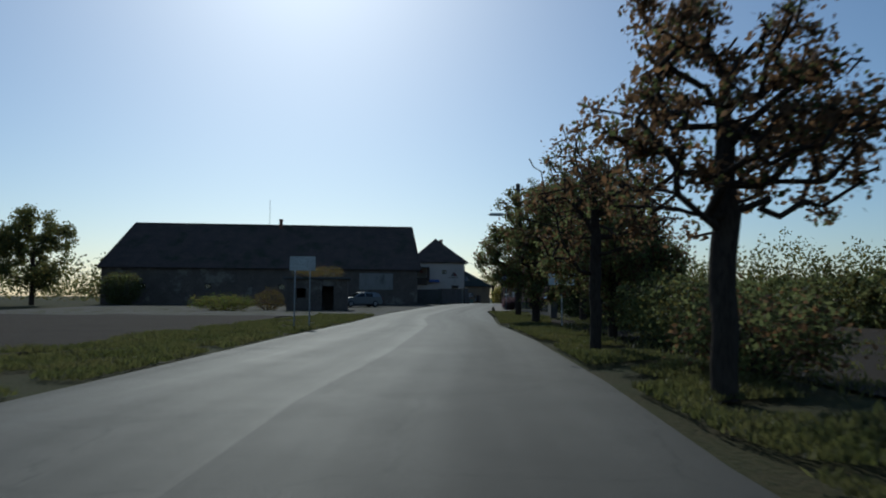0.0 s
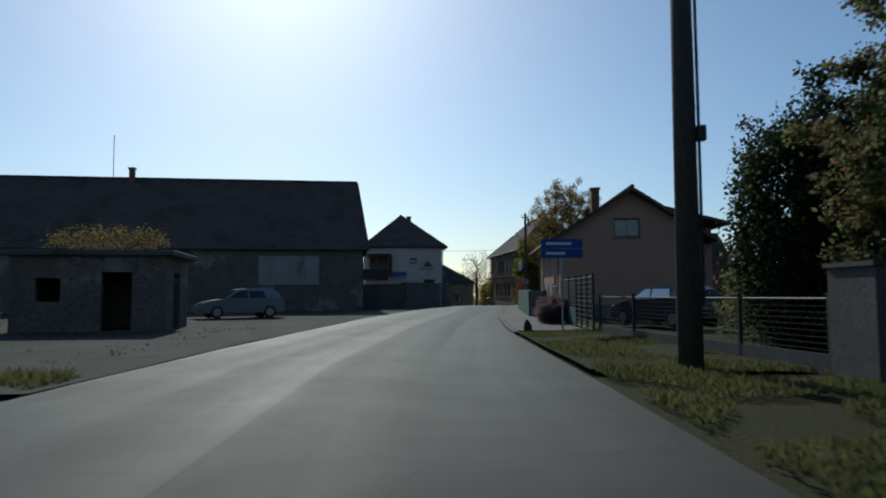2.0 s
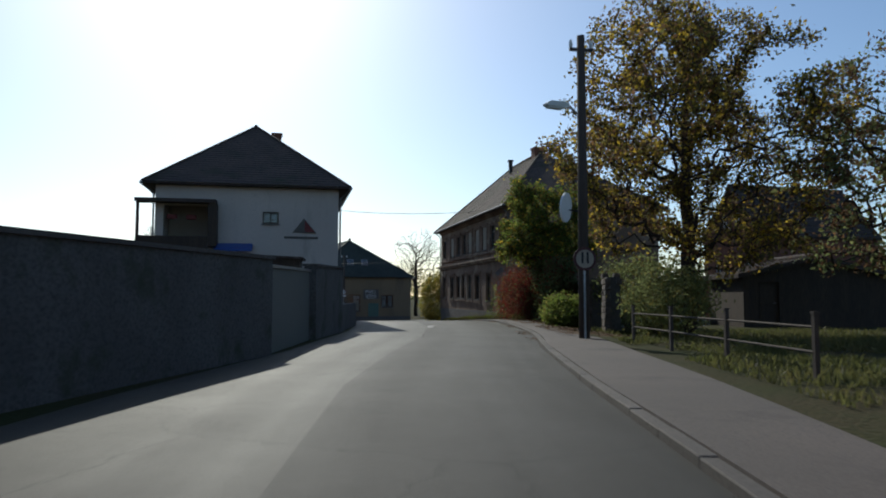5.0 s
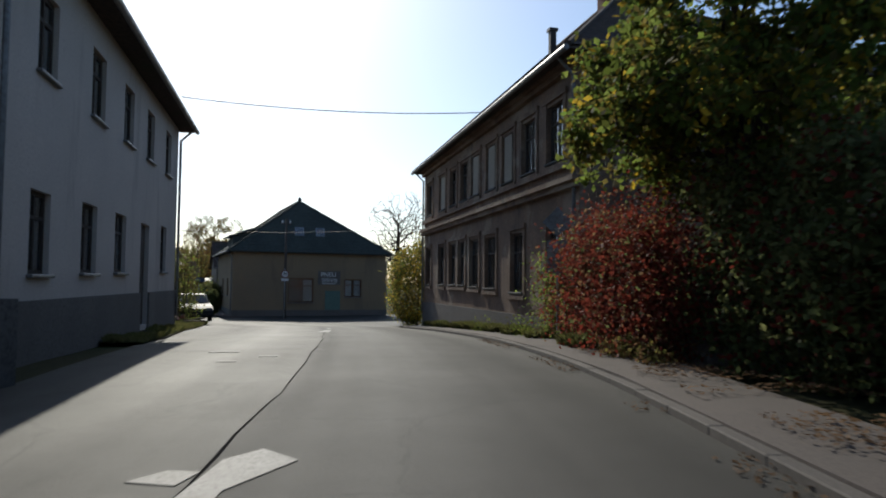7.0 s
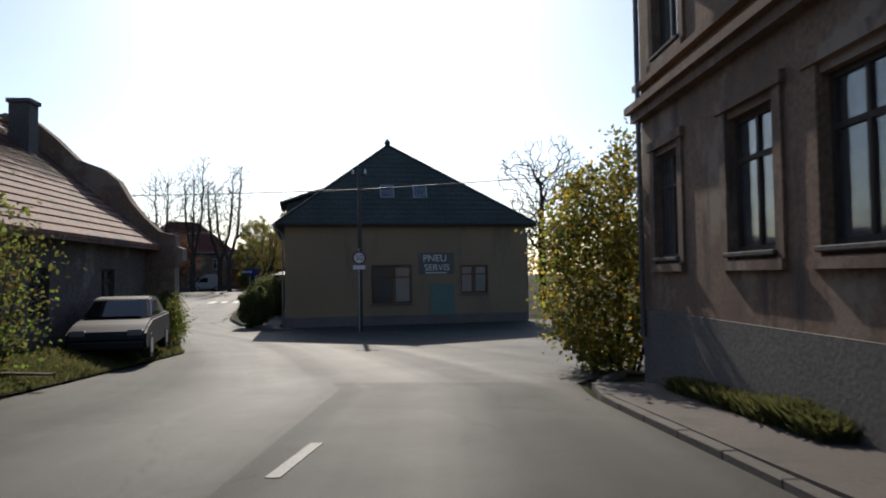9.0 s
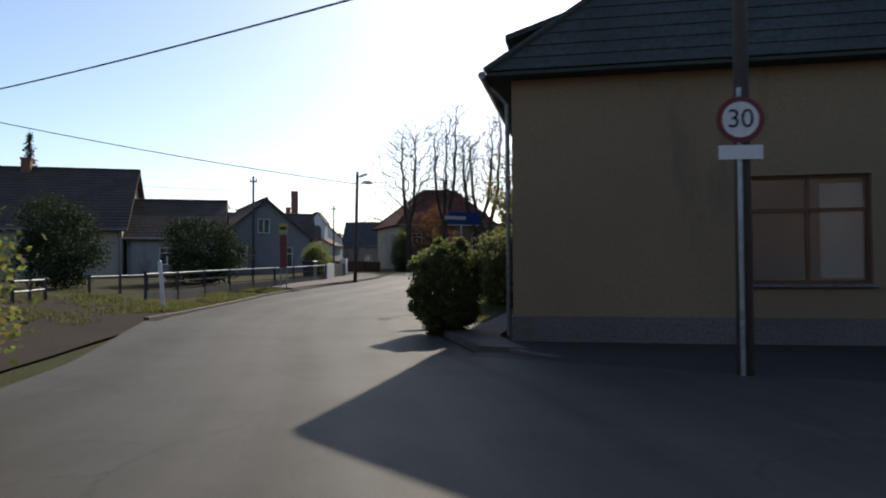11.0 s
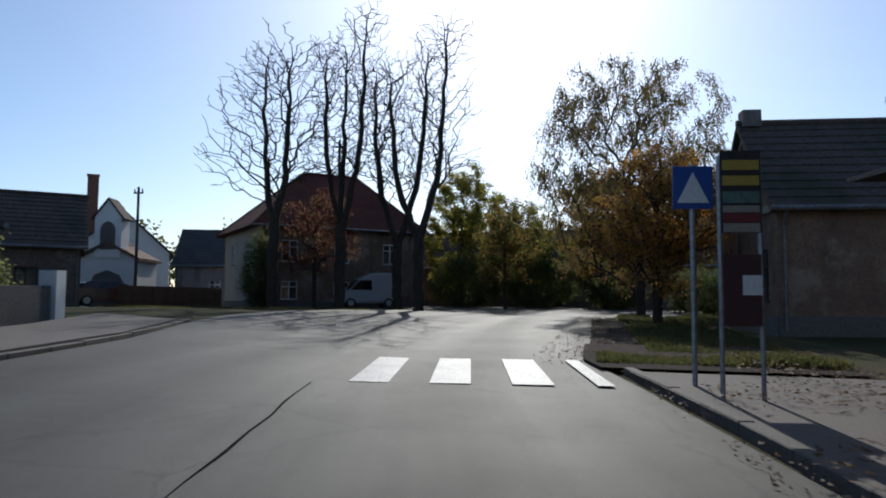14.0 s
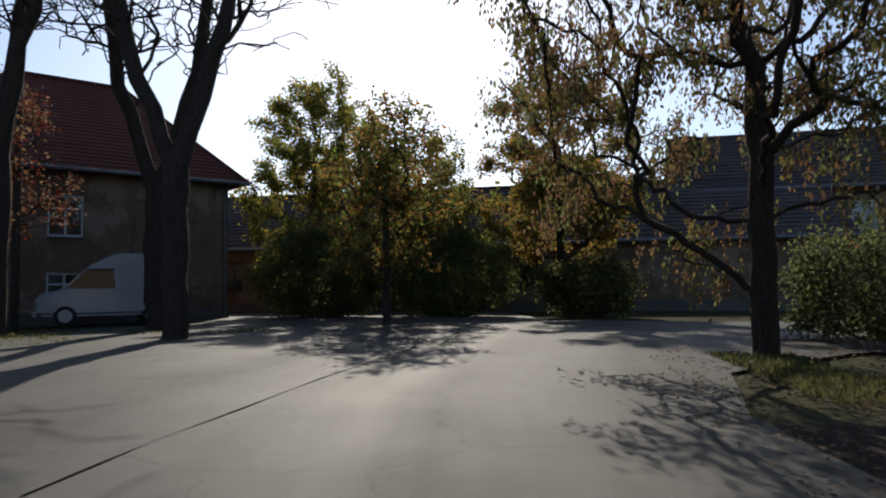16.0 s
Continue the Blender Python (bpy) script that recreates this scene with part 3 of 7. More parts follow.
def band(name, pts, width, mat, lift, label, cat):
    """A thin strip that follows the road."""
    q = polyline(pts, 0.7)
    vs, fs = [], []
    for i, p in enumerate(q):
        d = q[min(i + 1, len(q) - 1)] - q[max(i - 1, 0)]
        d /= np.linalg.norm(d)
        n = np.array([-d[1], d[0]])
        w = width * max(0.12, 0.75 + 1.3 * noise.noise((p[0] * .8, p[1] * .8, 3)))
        o = 0.05 * noise.noise((p[0] * .9, p[1] * .9, 8))
        for s_ in (-0.5, 0.5):
            c = p + n * (s_ * w + o)
            vs.append((c[0], c[1], ground_z(c[1], c[0]) + lift))
    fs = [(2 * i, 2 * i + 1, 2 * i + 3, 2 * i + 2) for i in range(len(q) - 1)]
    return tagged(new(name, raw_mesh(name, vs, fs, mat)), label, cat, kind="structure")


band("road_seam", [p for p in SEAM if 99 < p[1] < 136], 0.02, CRACK, 0.006, "dark bitumen seam along the middle of the road", "seam")
band("road_seam_3", [p for p in SEAM if 172 < p[1] < 185], 0.02, CRACK, 0.006, "dark bitumen seam before the crossing", "seam")
band("road_seam_2", [(-18.1, 201), (-18.1, 204), (-17.8, 207.6), (-17.0, 215)], 0.022, CRACK, 0.006, "dark bitumen seam across the junction", "seam")
marking("lane_arrow", [[(7.0, 106.7), (7.28, 106.7), (7.4, 108.38), (7.2, 108.45)], [(7.2, 108.45), (7.4, 108.38), (7.76, 109.05), (7.5, 109.4), (7.28, 109.1)], [(6.82, 108.6), (7.12, 108.5), (7.2, 108.8), (7.0, 108.85)], [(5.65, 116.9), (6.15, 116.95), (6.15, 117.1), (5.65, 117.05)], [(6.1, 115.2), (6.38, 115.2), (6.38, 115.3), (6.1, 115.3)], [(6.6, 116.05), (6.9, 116.05), (6.9, 116.17), (6.6, 116.17)]], "worn white painted arrow on the road")
marking("lane_arrow_2", [[(7.0, 127.0), (7.35, 127.0), (7.35, 129.6), (7.1, 129.6)], [(7.1, 132.0), (7.22, 132.0), (7.22, 133.4), (7.1, 133.4)]], "worn white painted arrow before the bend")

# houses
def wall_mesh(length, top, z0, th, holes):
    """A wall in its own frame: along x, its face at y = 0 looking to -y. top: (u, z) along it; holes: (u0, u1, z0, z1), cut right through."""
    bm = bmesh.new()
    us = sorted({0.0, length, *[t[0] for t in top], *[h[0] for h in holes], *[h[1] for h in holes]})
    tz = lambda u: float(np.interp(u, [t[0] for t in top], [t[1] for t in top]))

    def quad(*c):
        bm.faces.new([bm.verts.new(p) for p in c])
    for a, b in zip(us, us[1:]):
        mid = (a + b) / 2
        cuts = sorted([h for h in holes if h[0] - 1e-6 <= mid <= h[1] + 1e-6], key=lambda h: h[2])
        lo = z0
        for h in cuts + [None]:
            hi = (h[2], h[2]) if h else (tz(a), tz(b))
            if hi[0] > lo + 1e-4 or hi[1] > lo + 1e-4:
                for y in (0, th):
                    quad((a, y, lo), (b, y, lo), (b, y, hi[1]), (a, y, hi[0])) if y == 0 else quad((a, y, lo), (a, y, hi[0]), (b, y, hi[1]), (b, y, lo))
            if h:
                lo = h[3]
        quad((a, 0, tz(a)), (b, 0, tz(b)), (b, th, tz(b)), (a, th, tz(a)))
    for u0, u1, a, b in holes:
        quad((u0, 0, a), (u0, 0, b), (u0, th, b), (u0, th, a))
        quad((u1, 0, a), (u1, th, a), (u1, th, b), (u1, 0, b))
        quad((u0, 0, a), (u0, th, a), (u1, th, a), (u1, 0, a))
        quad((u0, 0, b), (u1, 0, b), (u1, th, b), (u0, th, b))
    for u in (0, length):
        quad((u, 0, z0), (u, 0, tz(u)), (u, th, tz(u)), (u, th, z0))
    bmesh.ops.remove_doubles(bm, verts=bm.verts[:], dist=1e-5)
    bmesh.ops.recalc_face_normals(bm, faces=bm.faces[:])
    return bm


WINDOW_MESH = {}


def window(parent, u, z, w, h, frame_mat, sill_mat, base, arch=False, bars=1):
    """A framed, glazed window with a sill, in a wall's frame; one pane for each opening of the frame."""
    key = (round(w, 2), round(h, 2), frame_mat.name, sill_mat.name if sill_mat else "", bars)
    if key not in WINDOW_MESH:
        f, g_ = 0.07, 0.03
        cols = [w * k / (bars + 1) for k in range(bars + 2)]
        rows = [0, h * .68, h] if h > 1.1 else [0, h]
        holes = []
        for a, b in zip(cols, cols[1:]):
            for c, d in zip(rows, rows[1:]):
                holes.append((a + (f if a == 0 else g_), b - (f if b == w else g_), c + (f if c == 0 else g_), d - (f if d == h else g_)))
        fb = wall_mesh(w, [(0, h), (w, h)], 0, .07, holes)
        for v in fb.verts:
            v.co.y += .09
        glass = part_data(boxes((-.5, .5, -.004, .004, -.5, .5)), GLASS)
        sill = part_data(boxes((-.06, w + .06, -.09, .1, -.06, 0.0), bevel=.012), sill_mat or frame_mat)
        WINDOW_MESH[key] = (part_data(fb, frame_mat), glass, sill, holes)
    fr, gl, si, holes = WINDOW_MESH[key]
    ob = part("window", fr, frame_mat, parent)
    ob.matrix_basis = base @ pose(u, 0, z)
    for a, b, c, d in holes:
        p = part("pane", gl, GLASS, ob)
        p.matrix_basis = pose((a + b) / 2, .124, (c + d) / 2) @ Matrix.Diagonal((b - a, 1, d - c, 1))
    if sill_mat:
        part("sill", si, sill_mat, ob)
    return ob


def part_data(bm, mat):
    me = bpy.data.meshes.new("mesh")
    bm.to_mesh(me)
    bm.free()
    me.materials.append(mat)
    return me


def roof_slab(run, rise, length, th, course=0.34, over_low=0.0):
    """A sloping slab with stepped courses: rises along +x from the eave at the origin, runs along y."""
    bm = bmesh.new()
    s = math.hypot(run, rise)
    n = max(3, int(s / course))
    cs, sn = run / s, rise / s
    prof = []
    for k in range(n):
        d0, d1 = s * k / n, s * (k + 1) / n
        prof += [(d0, 0.035), (d1, 0.0)]
    pts = [(d * cs - o * sn, d * sn + o * cs) for d, o in prof]
    pts += [(s * cs + th * sn * 0, s * sn - th), (0, -th)]
    prism(bm, pts, 0, length)
    return bm


def house(name, label, x, y, rot, w, d, z0, eave, ridge, wall, roof, along='y', over=0.4, th=0.35, wins=None, plinth=0.0, chimneys=(), hip=(), frame_mat=None, sill=None, gutter=True, doors=(), voids=(), category="house", bars=1, peak=None):
    """A house on a rectangle of w by d. Sides S, E, N, W; the ridge runs along y (gables S and N) or along x (gables W and E)."""
    frame_mat, sill = frame_mat or WHITE_PAINT, sill or GUTTER
    wins = wins or {}
    peak = peak or (w / 2 if along == 'y' else d / 2)
    root = thing(name, pose(x, y, 0, 0, 0, rot), label, category)
    side = {"S": (pose(0, 0, 0), w), "E": (pose(w, 0, 0, 0, 0, 90), d), "N": (pose(w, d, 0, 0, 0, 180), w), "W": (pose(0, d, 0, 0, 0, -90), d)}
    for k, (m, ln) in side.items():
        gable = (k in "SN") == (along == 'y') and not hip
        top = [(0, eave), (peak if k in 'SE' else ln - peak, ridge), (ln, eave)] if gable else [(0, eave), (ln, eave)]
        inset = 0 if k in "SN" else th
        ws = wins.get(k, [])
        holes = [(q[0] - inset, q[0] + q[2] - inset, q[1], q[1] + q[3]) for q in ws]
        dr = [q for q in doors if q[0] == k]
        holes += [(q[1] - inset, q[1] + q[3] - inset, q[2], q[2] + q[4]) for q in voids if q[0] == k]
        holes += [(q[1] - inset, q[1] + q[2] - inset, z0 + 0.02, z0 + q[3]) for q in dr]
        L = ln - 2 * inset
        if inset:
            top = [(0, np.interp(th, [t[0] for t in top], [t[1] for t in top])), *[(t[0] - th, t[1]) for t in top[1:-1]], (L, np.interp(ln - th, [t[0] for t in top], [t[1] for t in top]))]
        mm = m @ pose(inset, 0, 0)
        ob = part("wall", wall_mesh(L, top, z0 - 1.0, th, holes), wall, root)
        ob.matrix_basis = mm
        for q in ws:
            window(root, q[0], q[1], q[2], q[3], frame_mat, sill, m, bars=q[4] if len(q) > 4 else bars)
        for q in dr:
            bm = boxes((0, q[2], .12, .18, 0, q[3]), (0.12, q[2] - .12, .1, .125, .15, q[3] * .45), (0.12, q[2] - .12, .1, .125, q[3] * .52, q[3] - .15))
            o = part("door", bm, WOOD_DARK, root, "dark panelled wooden door")
            o.matrix_basis = m @ pose(q[1], 0, z0)
            part("door_handle", tubes(([(q[2] - .1, .06, 1.02), (q[2] - .22, .06, 1.02)], .012)), STEEL, o)
        if plinth:
            cuts = sorted([(q[1], q[1] + q[2]) for q in dr])
            a = 0.0
            for c0, c1 in cuts + [(ln, ln)]:
                if c0 > a + .05:
                    o = part("plinth", boxes((a, c0, -0.05, -0.003, z0 - 1, z0 + plinth)), PLINTH, root)
                    o.matrix_basis = m
                a = c1
    # roof
    half, ln = (w / 2, d) if along == 'y' else (d / 2, w)
    rise = ridge - eave
    run = half + over
    drop = rise * over / half
    lift = 0.10
    if not hip:
        for sgn in (0, 1):
            hf = peak if sgn == 0 else 2 * half - peak
            drop = rise * over / hf
            b = roof_slab(hf + over, rise + drop, ln + 2 * over, 0.16)
            o = part("roof", b, roof, root)
            if along == 'y':
                o.matrix_basis = pose(-over, -over, eave - drop + lift) if sgn == 0 else pose(w + over, d + over, eave - drop + lift, 0, 0, 180)
            else:
                o.matrix_basis = pose(w + over, -over, eave - drop + lift, 0, 0, 90) if sgn == 0 else pose(-over, d + over, eave - drop + lift, 0, 0, -90)
        a, b2 = ((peak, -over, ridge + lift + .03), (peak, d + over, ridge + lift + .03)) if along == 'y' else ((-over, d / 2, ridge + lift + .03), (w + over, d / 2, ridge + lift + .03))
        part("ridge_cap", tubes(([a, b2], .11), n=8), roof, root)
    else:
        e, zz = over, eave - drop + lift
        c = [Vector(p) for p in ((-e, -e, zz), (w + e, -e, zz), (w + e, d + e, zz), (-e, d + e, zz))]
        r = [(peak, hip[0], ridge), (peak, d - hip[1], ridge)] if along == 'y' else [(hip[0], peak, ridge), (w - hip[1], peak, ridge)]
        r = [Vector((p[0], p[1], p[2] + lift)) for p in r]
        faces = [(c[0], c[1], r[0], r[0]), (c[1], c[2], r[0], r[1]), (c[2], c[3], r[1], r[1]), (c[3], c[0], r[1], r[0])] if along == 'y' else [(c[0], c[1], r[0], r[1]), (c[1], c[2], r[1], r[1]), (c[2], c[3], r[1], r[0]), (c[3], c[0], r[0], r[0])]
        for a, b, ta, tb in faces:
            bm = bmesh.new()
            nn = (b - a).cross((ta + tb) / 2 - a).normalized()
            k = max(3, int(((ta + tb) / 2 - (a + b) / 2).length / .26))
            rows = []
            for q in range(k):
                for t, up_ in ((q / k, .022), ((q + 1) / k, 0.0)):
                    rows.append([bm.verts.new(a.lerp(ta, t) + nn * up_), bm.verts.new(b.lerp(tb, t) + nn * up_)])
            for lo, hi in zip(rows, rows[1:]):
                bm.faces.new((lo[0], lo[1], hi[1], hi[0]))
            part("roof", bm, roof, root)
            part("hip_cap", tubes(([a + nn * .02, ta + nn * .02], .075), n=6), roof, root)
        part("soffit", boxes((-e + .02, w + e - .02, -e + .02, d + e - .02, zz - .08, zz - .012)), roof, root)
        part("ridge_cap", tubes(([r[0] + Vector((0, 0, .03)), r[1] + Vector((0, 0, .03))], .11)), roof, root)
    if gutter:
        zz = eave - drop + lift - .06
        lines = [((-over - .06, -over, zz), (-over - .06, d + over, zz)), ((w + over + .06, -over, zz), (w + over + .06, d + over, zz))] if along == 'y' else [((-over, -over - .06, zz), (w + over, -over - .06, zz)), ((-over, d + over + .06, zz), (w + over, d + over + .06, zz))]
        for a, b2 in lines:
            part("gutter", tubes(([a, b2], .075), n=8), GUTTER, root)
        for k, (a, b2) in enumerate(lines):
            for e_ in (a, b2):
                cx = 0.0 if e_[0] < w / 2 else w
                cy = 0.0 if e_[1] < d / 2 else d
                ox, oy = ((-.1 if cx == 0 else .1), (.15 if cy == 0 else -.15)) if along == 'y' else ((.15 if cx == 0 else -.15), (-.1 if cy == 0 else .1))
                bx, by = ((e_[0], cy + (.15 if cy == 0 else -.15)) if along == 'y' else (cx + (.15 if cx == 0 else -.15), e_[1]))
                part("downpipe", tubes(([(bx, by, zz), (cx + ox, cy + oy, zz - .45), (cx + ox, cy + oy, z0 + .1)], .045), n=7), GUTTER, root)
    for cx, cy, cw, zt, mt in chimneys:
        zb = ridge - abs((cx - w / 2) if along == 'y' else (cy - d / 2)) / half * rise - .4
        bm = boxes((cx - cw / 2, cx + cw / 2, cy - cw / 2, cy + cw / 2, zb, zt - .12), (cx - cw / 2 - .06, cx + cw / 2 + .06, cy - cw / 2 - .06, cy + cw / 2 + .06, zt - .12, zt))
        part("chimney", bm, mt, root)
    return root

# plants
def curve_points(a, b, rise, n, rn, wob):
    """A bent limb from a to b, sagging or rising in the middle."""
    a, b = Vector(a), Vector(b)
    out = []
    for i in range(n + 1):
        t = i / n
        p = a.lerp(b, t)
        p.z += rise * 4 * t * (1 - t) * 0.5
        if 0 < i < n:
            p += Vector((rn.uniform(-wob, wob), rn.uniform(-wob, wob), rn.uniform(-wob, wob)))
        out.append(p)
    return out


def leaf_mesh(name, centres, size, mat, rn, droop=0.0, aspect=1.6, per=1):
    """Leaves as small bent blades (two triangles and a fold), scattered on given points."""
    c = np.repeat(np.array(centres, float), per, axis=0)
    n = len(c)
    u = rn.normal(size=(n, 3))
    u[:, 2] -= droop
    u /= np.linalg.norm(u, axis=1)[:, None] + 1e-9
    w = np.cross(u, rn.normal(size=(n, 3)))
    w /= np.linalg.norm(w, axis=1)[:, None] + 1e-9
    s = size * rn.uniform(0.6, 1.25, size=(n, 1))
    v = np.empty((n, 4, 3))
    v[:, 0], v[:, 1], v[:, 2], v[:, 3] = c, c + u * s * 0.5 + w * s / aspect * 0.5, c + u * s, c + u * s * 0.5 - w * s / aspect * 0.5
    me = bpy.data.meshes.new(name)
    me.vertices.add(n * 4)
    me.vertices.foreach_set("co", v.reshape(-1))
    me.loops.add(n * 4)
    me.polygons.add(n)
    me.loops.foreach_set("vertex_index", np.arange(n * 4, dtype=np.int32))
    me.polygons.foreach_set("loop_start", np.arange(0, n * 4, 4, dtype=np.int32))
    me.materials.append(mat)
    me.update()
    me.validate()
    return me


def grown(starts, goals, rn, seg, thrift, wob):
    """A branching skeleton: from given stems to every goal, each joined where it costs least length; thrift 0 gives the shortest wood, 1 gives straight limbs."""
    cap = 4000 + len(goals) * 14
    co, far, up = np.zeros((cap, 3)), np.zeros(cap), np.full(cap, -1)
    n = 0
    for pts, root in starts:
        last = root
        for p in pts:
            co[n], up[n] = p, last
            far[n] = 0 if last < 0 else far[last] + np.linalg.norm(co[n] - co[last])
            last = n
            n += 1
    first = n
    base = co[:first]
    order = np.argsort([np.linalg.norm(base - g, axis=1).min() for g in goals])
    for k in order:
        g = goals[k]
        gap = g - co[:n]
        cost = np.linalg.norm(gap, axis=1) + thrift * far[:n] + np.maximum(0, -gap[:, 2]) * .6
        j = int(np.argmin(cost))
        d = float(np.linalg.norm(g - co[j]))
        m = max(2, int(d / seg))
        a = co[j].copy()
        last = j
        for i in range(1, m + 1):
            if n >= cap:
                break
            t = i / m
            p = a + (g - a) * t
            p[2] += .10 * d * 4 * t * (1 - t) * .5
            if i < m:
                p = p + rn.normal(size=3) * wob * d / m
            co[n], up[n], far[n] = p, last, far[last] + np.linalg.norm(p - co[last])
            last = n
            n += 1
    co, up = co[:n], up[:n]
    load = np.zeros(n)
    kids = [[] for _ in range(n)]
    for i in range(n):
        if up[i] >= 0:
            kids[up[i]].append(i)
    for i in range(n - 1, -1, -1):
        if not kids[i]:
            load[i] += 1
        if up[i] >= 0:
            load[up[i]] += load[i]
    return co, up, load, kids


def wood_mesh(co, up, load, kids, trunk, tip, split, taper=.5):
    """Round tapering wood along a skeleton: stout limbs in one bmesh, twigs thinner than split in another."""
    rad = tip + (trunk - tip) * (load / load.max()) ** taper
    thick, thin = bmesh.new(), bmesh.new()
    heads = [i for i in range(len(co)) if up[i] < 0]
    while heads:
        i = heads.pop()
        pts, rs = [], []
        if up[i] >= 0:
            pts.append(co[up[i]])
            rs.append(min(rad[up[i]], rad[i] * 1.25))
        while True:
            pts.append(co[i])
            rs.append(rad[i])
            if not kids[i]:
                break
            main = max(kids[i], key=lambda q: load[q])
            heads += [q for q in kids[i] if q != main]
            i = main
        if len(pts) > 1:
            top = rs[0]
            tube(thick if top > split else thin, pts, rs, 9 if top > .09 else (6 if top > .03 else 3), False)
    return thick, thin


def tree(name, label, x, y, h, width, base=0.35, trunk=0.16, leaves=9000, size=0.11, mat=None, mats=None, seed=1, limbs=60, lean=(0, 0), depth=None, droop=0.0, clump=0.45, bare=0.0, z=None, shape=None, group="", gaps=.12, head=.62, wob=.55, sprays=0):
    """A leafy tree: a trunk that branches towards points of an uneven crown, and leaves in clumps along its twigs. shape 'pollard': upright shoots from a thick short trunk."""
    rn, rr = random.Random(seed), np.random.default_rng(seed)
    root = thing(name, pose(x, y, (ground_z(y, x) if z is None else z) - 0.05), label, "tree", group)
    cz, rz = h * (base + (1 - base) / 2), h * (1 - base) / 2
    rx, ry = width / 2, (depth or width) / 2
    stem = curve_points((0, 0, 0), (lean[0] * head, lean[1] * head, h * (base + (1 - base) * (head if shape != 'pollard' else .06))), 0, 9, rn, trunk * .2)
    goals = []
    want = limbs * 5
    while len(goals) < want:
        p = rr.normal(size=3)
        p *= (rr.random() ** .42) / np.linalg.norm(p)
        lump = noise.noise((p[0] * 1.7 + seed * 3.1, p[1] * 1.7, p[2] * 1.7)) + .5 * noise.noise((p[0] * 4, p[1] * 4 + seed, p[2] * 4))
        if lump < gaps - .15 * (1 - np.linalg.norm(p)) - .12:
            continue
        p = p * (1 + .28 * lump)
        f = 1.0
        if shape == 'pollard':
            f = .45 + .55 * (p[2] + 1) / 2
        elif shape == 'vase':
            f = .4 + .6 * (p[2] + 1) / 2
        goals.append((p[0] * rx * f + lean[0], p[1] * ry * f + lean[1], cz + rz * p[2]))
    co, up, load, kids = grown([([tuple(v) for v in stem], -1)], np.array(goals), rr, .22, .30 if shape != 'pollard' else .75, wob if shape != 'pollard' else .2)
    thick, thin = wood_mesh(co, up, load, kids, trunk, .006, .02, .5 if shape != 'pollard' else .72)
    co[0, 2] -= .1
    part("trunk", thick, BARK, root, smooth=True)
    tagged(part("branchwork", thin, BARK, root), kind="stuff")
    if leaves:
        ends = co[(load <= 4) & (co[:, 2] > h * base * .8)]
        wgt = np.array([noise.noise((p[0] * .8 / clump * .5, p[1] * .8 / clump * .5, p[2] * .8 / clump * .5 + seed)) for p in ends]) + rr.normal(size=len(ends)) * .18
        ends = ends[wgt > np.quantile(wgt, bare)]
        for m_, share in (mats or [(mat, 1.0)]):
            k = int(leaves * share)
            if sprays:  # leaves strung along hanging shoots
                n = max(1, k // 9)
                tops = ends[rr.integers(0, len(ends), size=n)] + rr.normal(size=(n, 3)) * clump * np.array([.4, .4, .3])
                out = tops[:, :2] / (np.linalg.norm(tops[:, :2], axis=1)[:, None] + .3)
                along = np.linspace(0, 1, 9)[None, :, None]
                drop = np.concatenate([out * .35, -np.ones((n, 1))], 1)[:, None, :] * rr.uniform(.45, 1.1, (n, 1, 1)) * sprays
                c = (tops[:, None, :] + drop * along).reshape(-1, 3) + rr.normal(size=(n * 9, 3)) * .035
                part("crown", leaf_mesh("crown", c, size, m_, rr, droop, 2.2), m_, root)
                continue
            c = ends[rr.integers(0, len(ends), size=k)] + rr.normal(size=(k, 3)) * clump * np.array([.36, .36, .32])
            part("crown", leaf_mesh("crown", c, size, m_, rr, droop), m_, root)
    return root


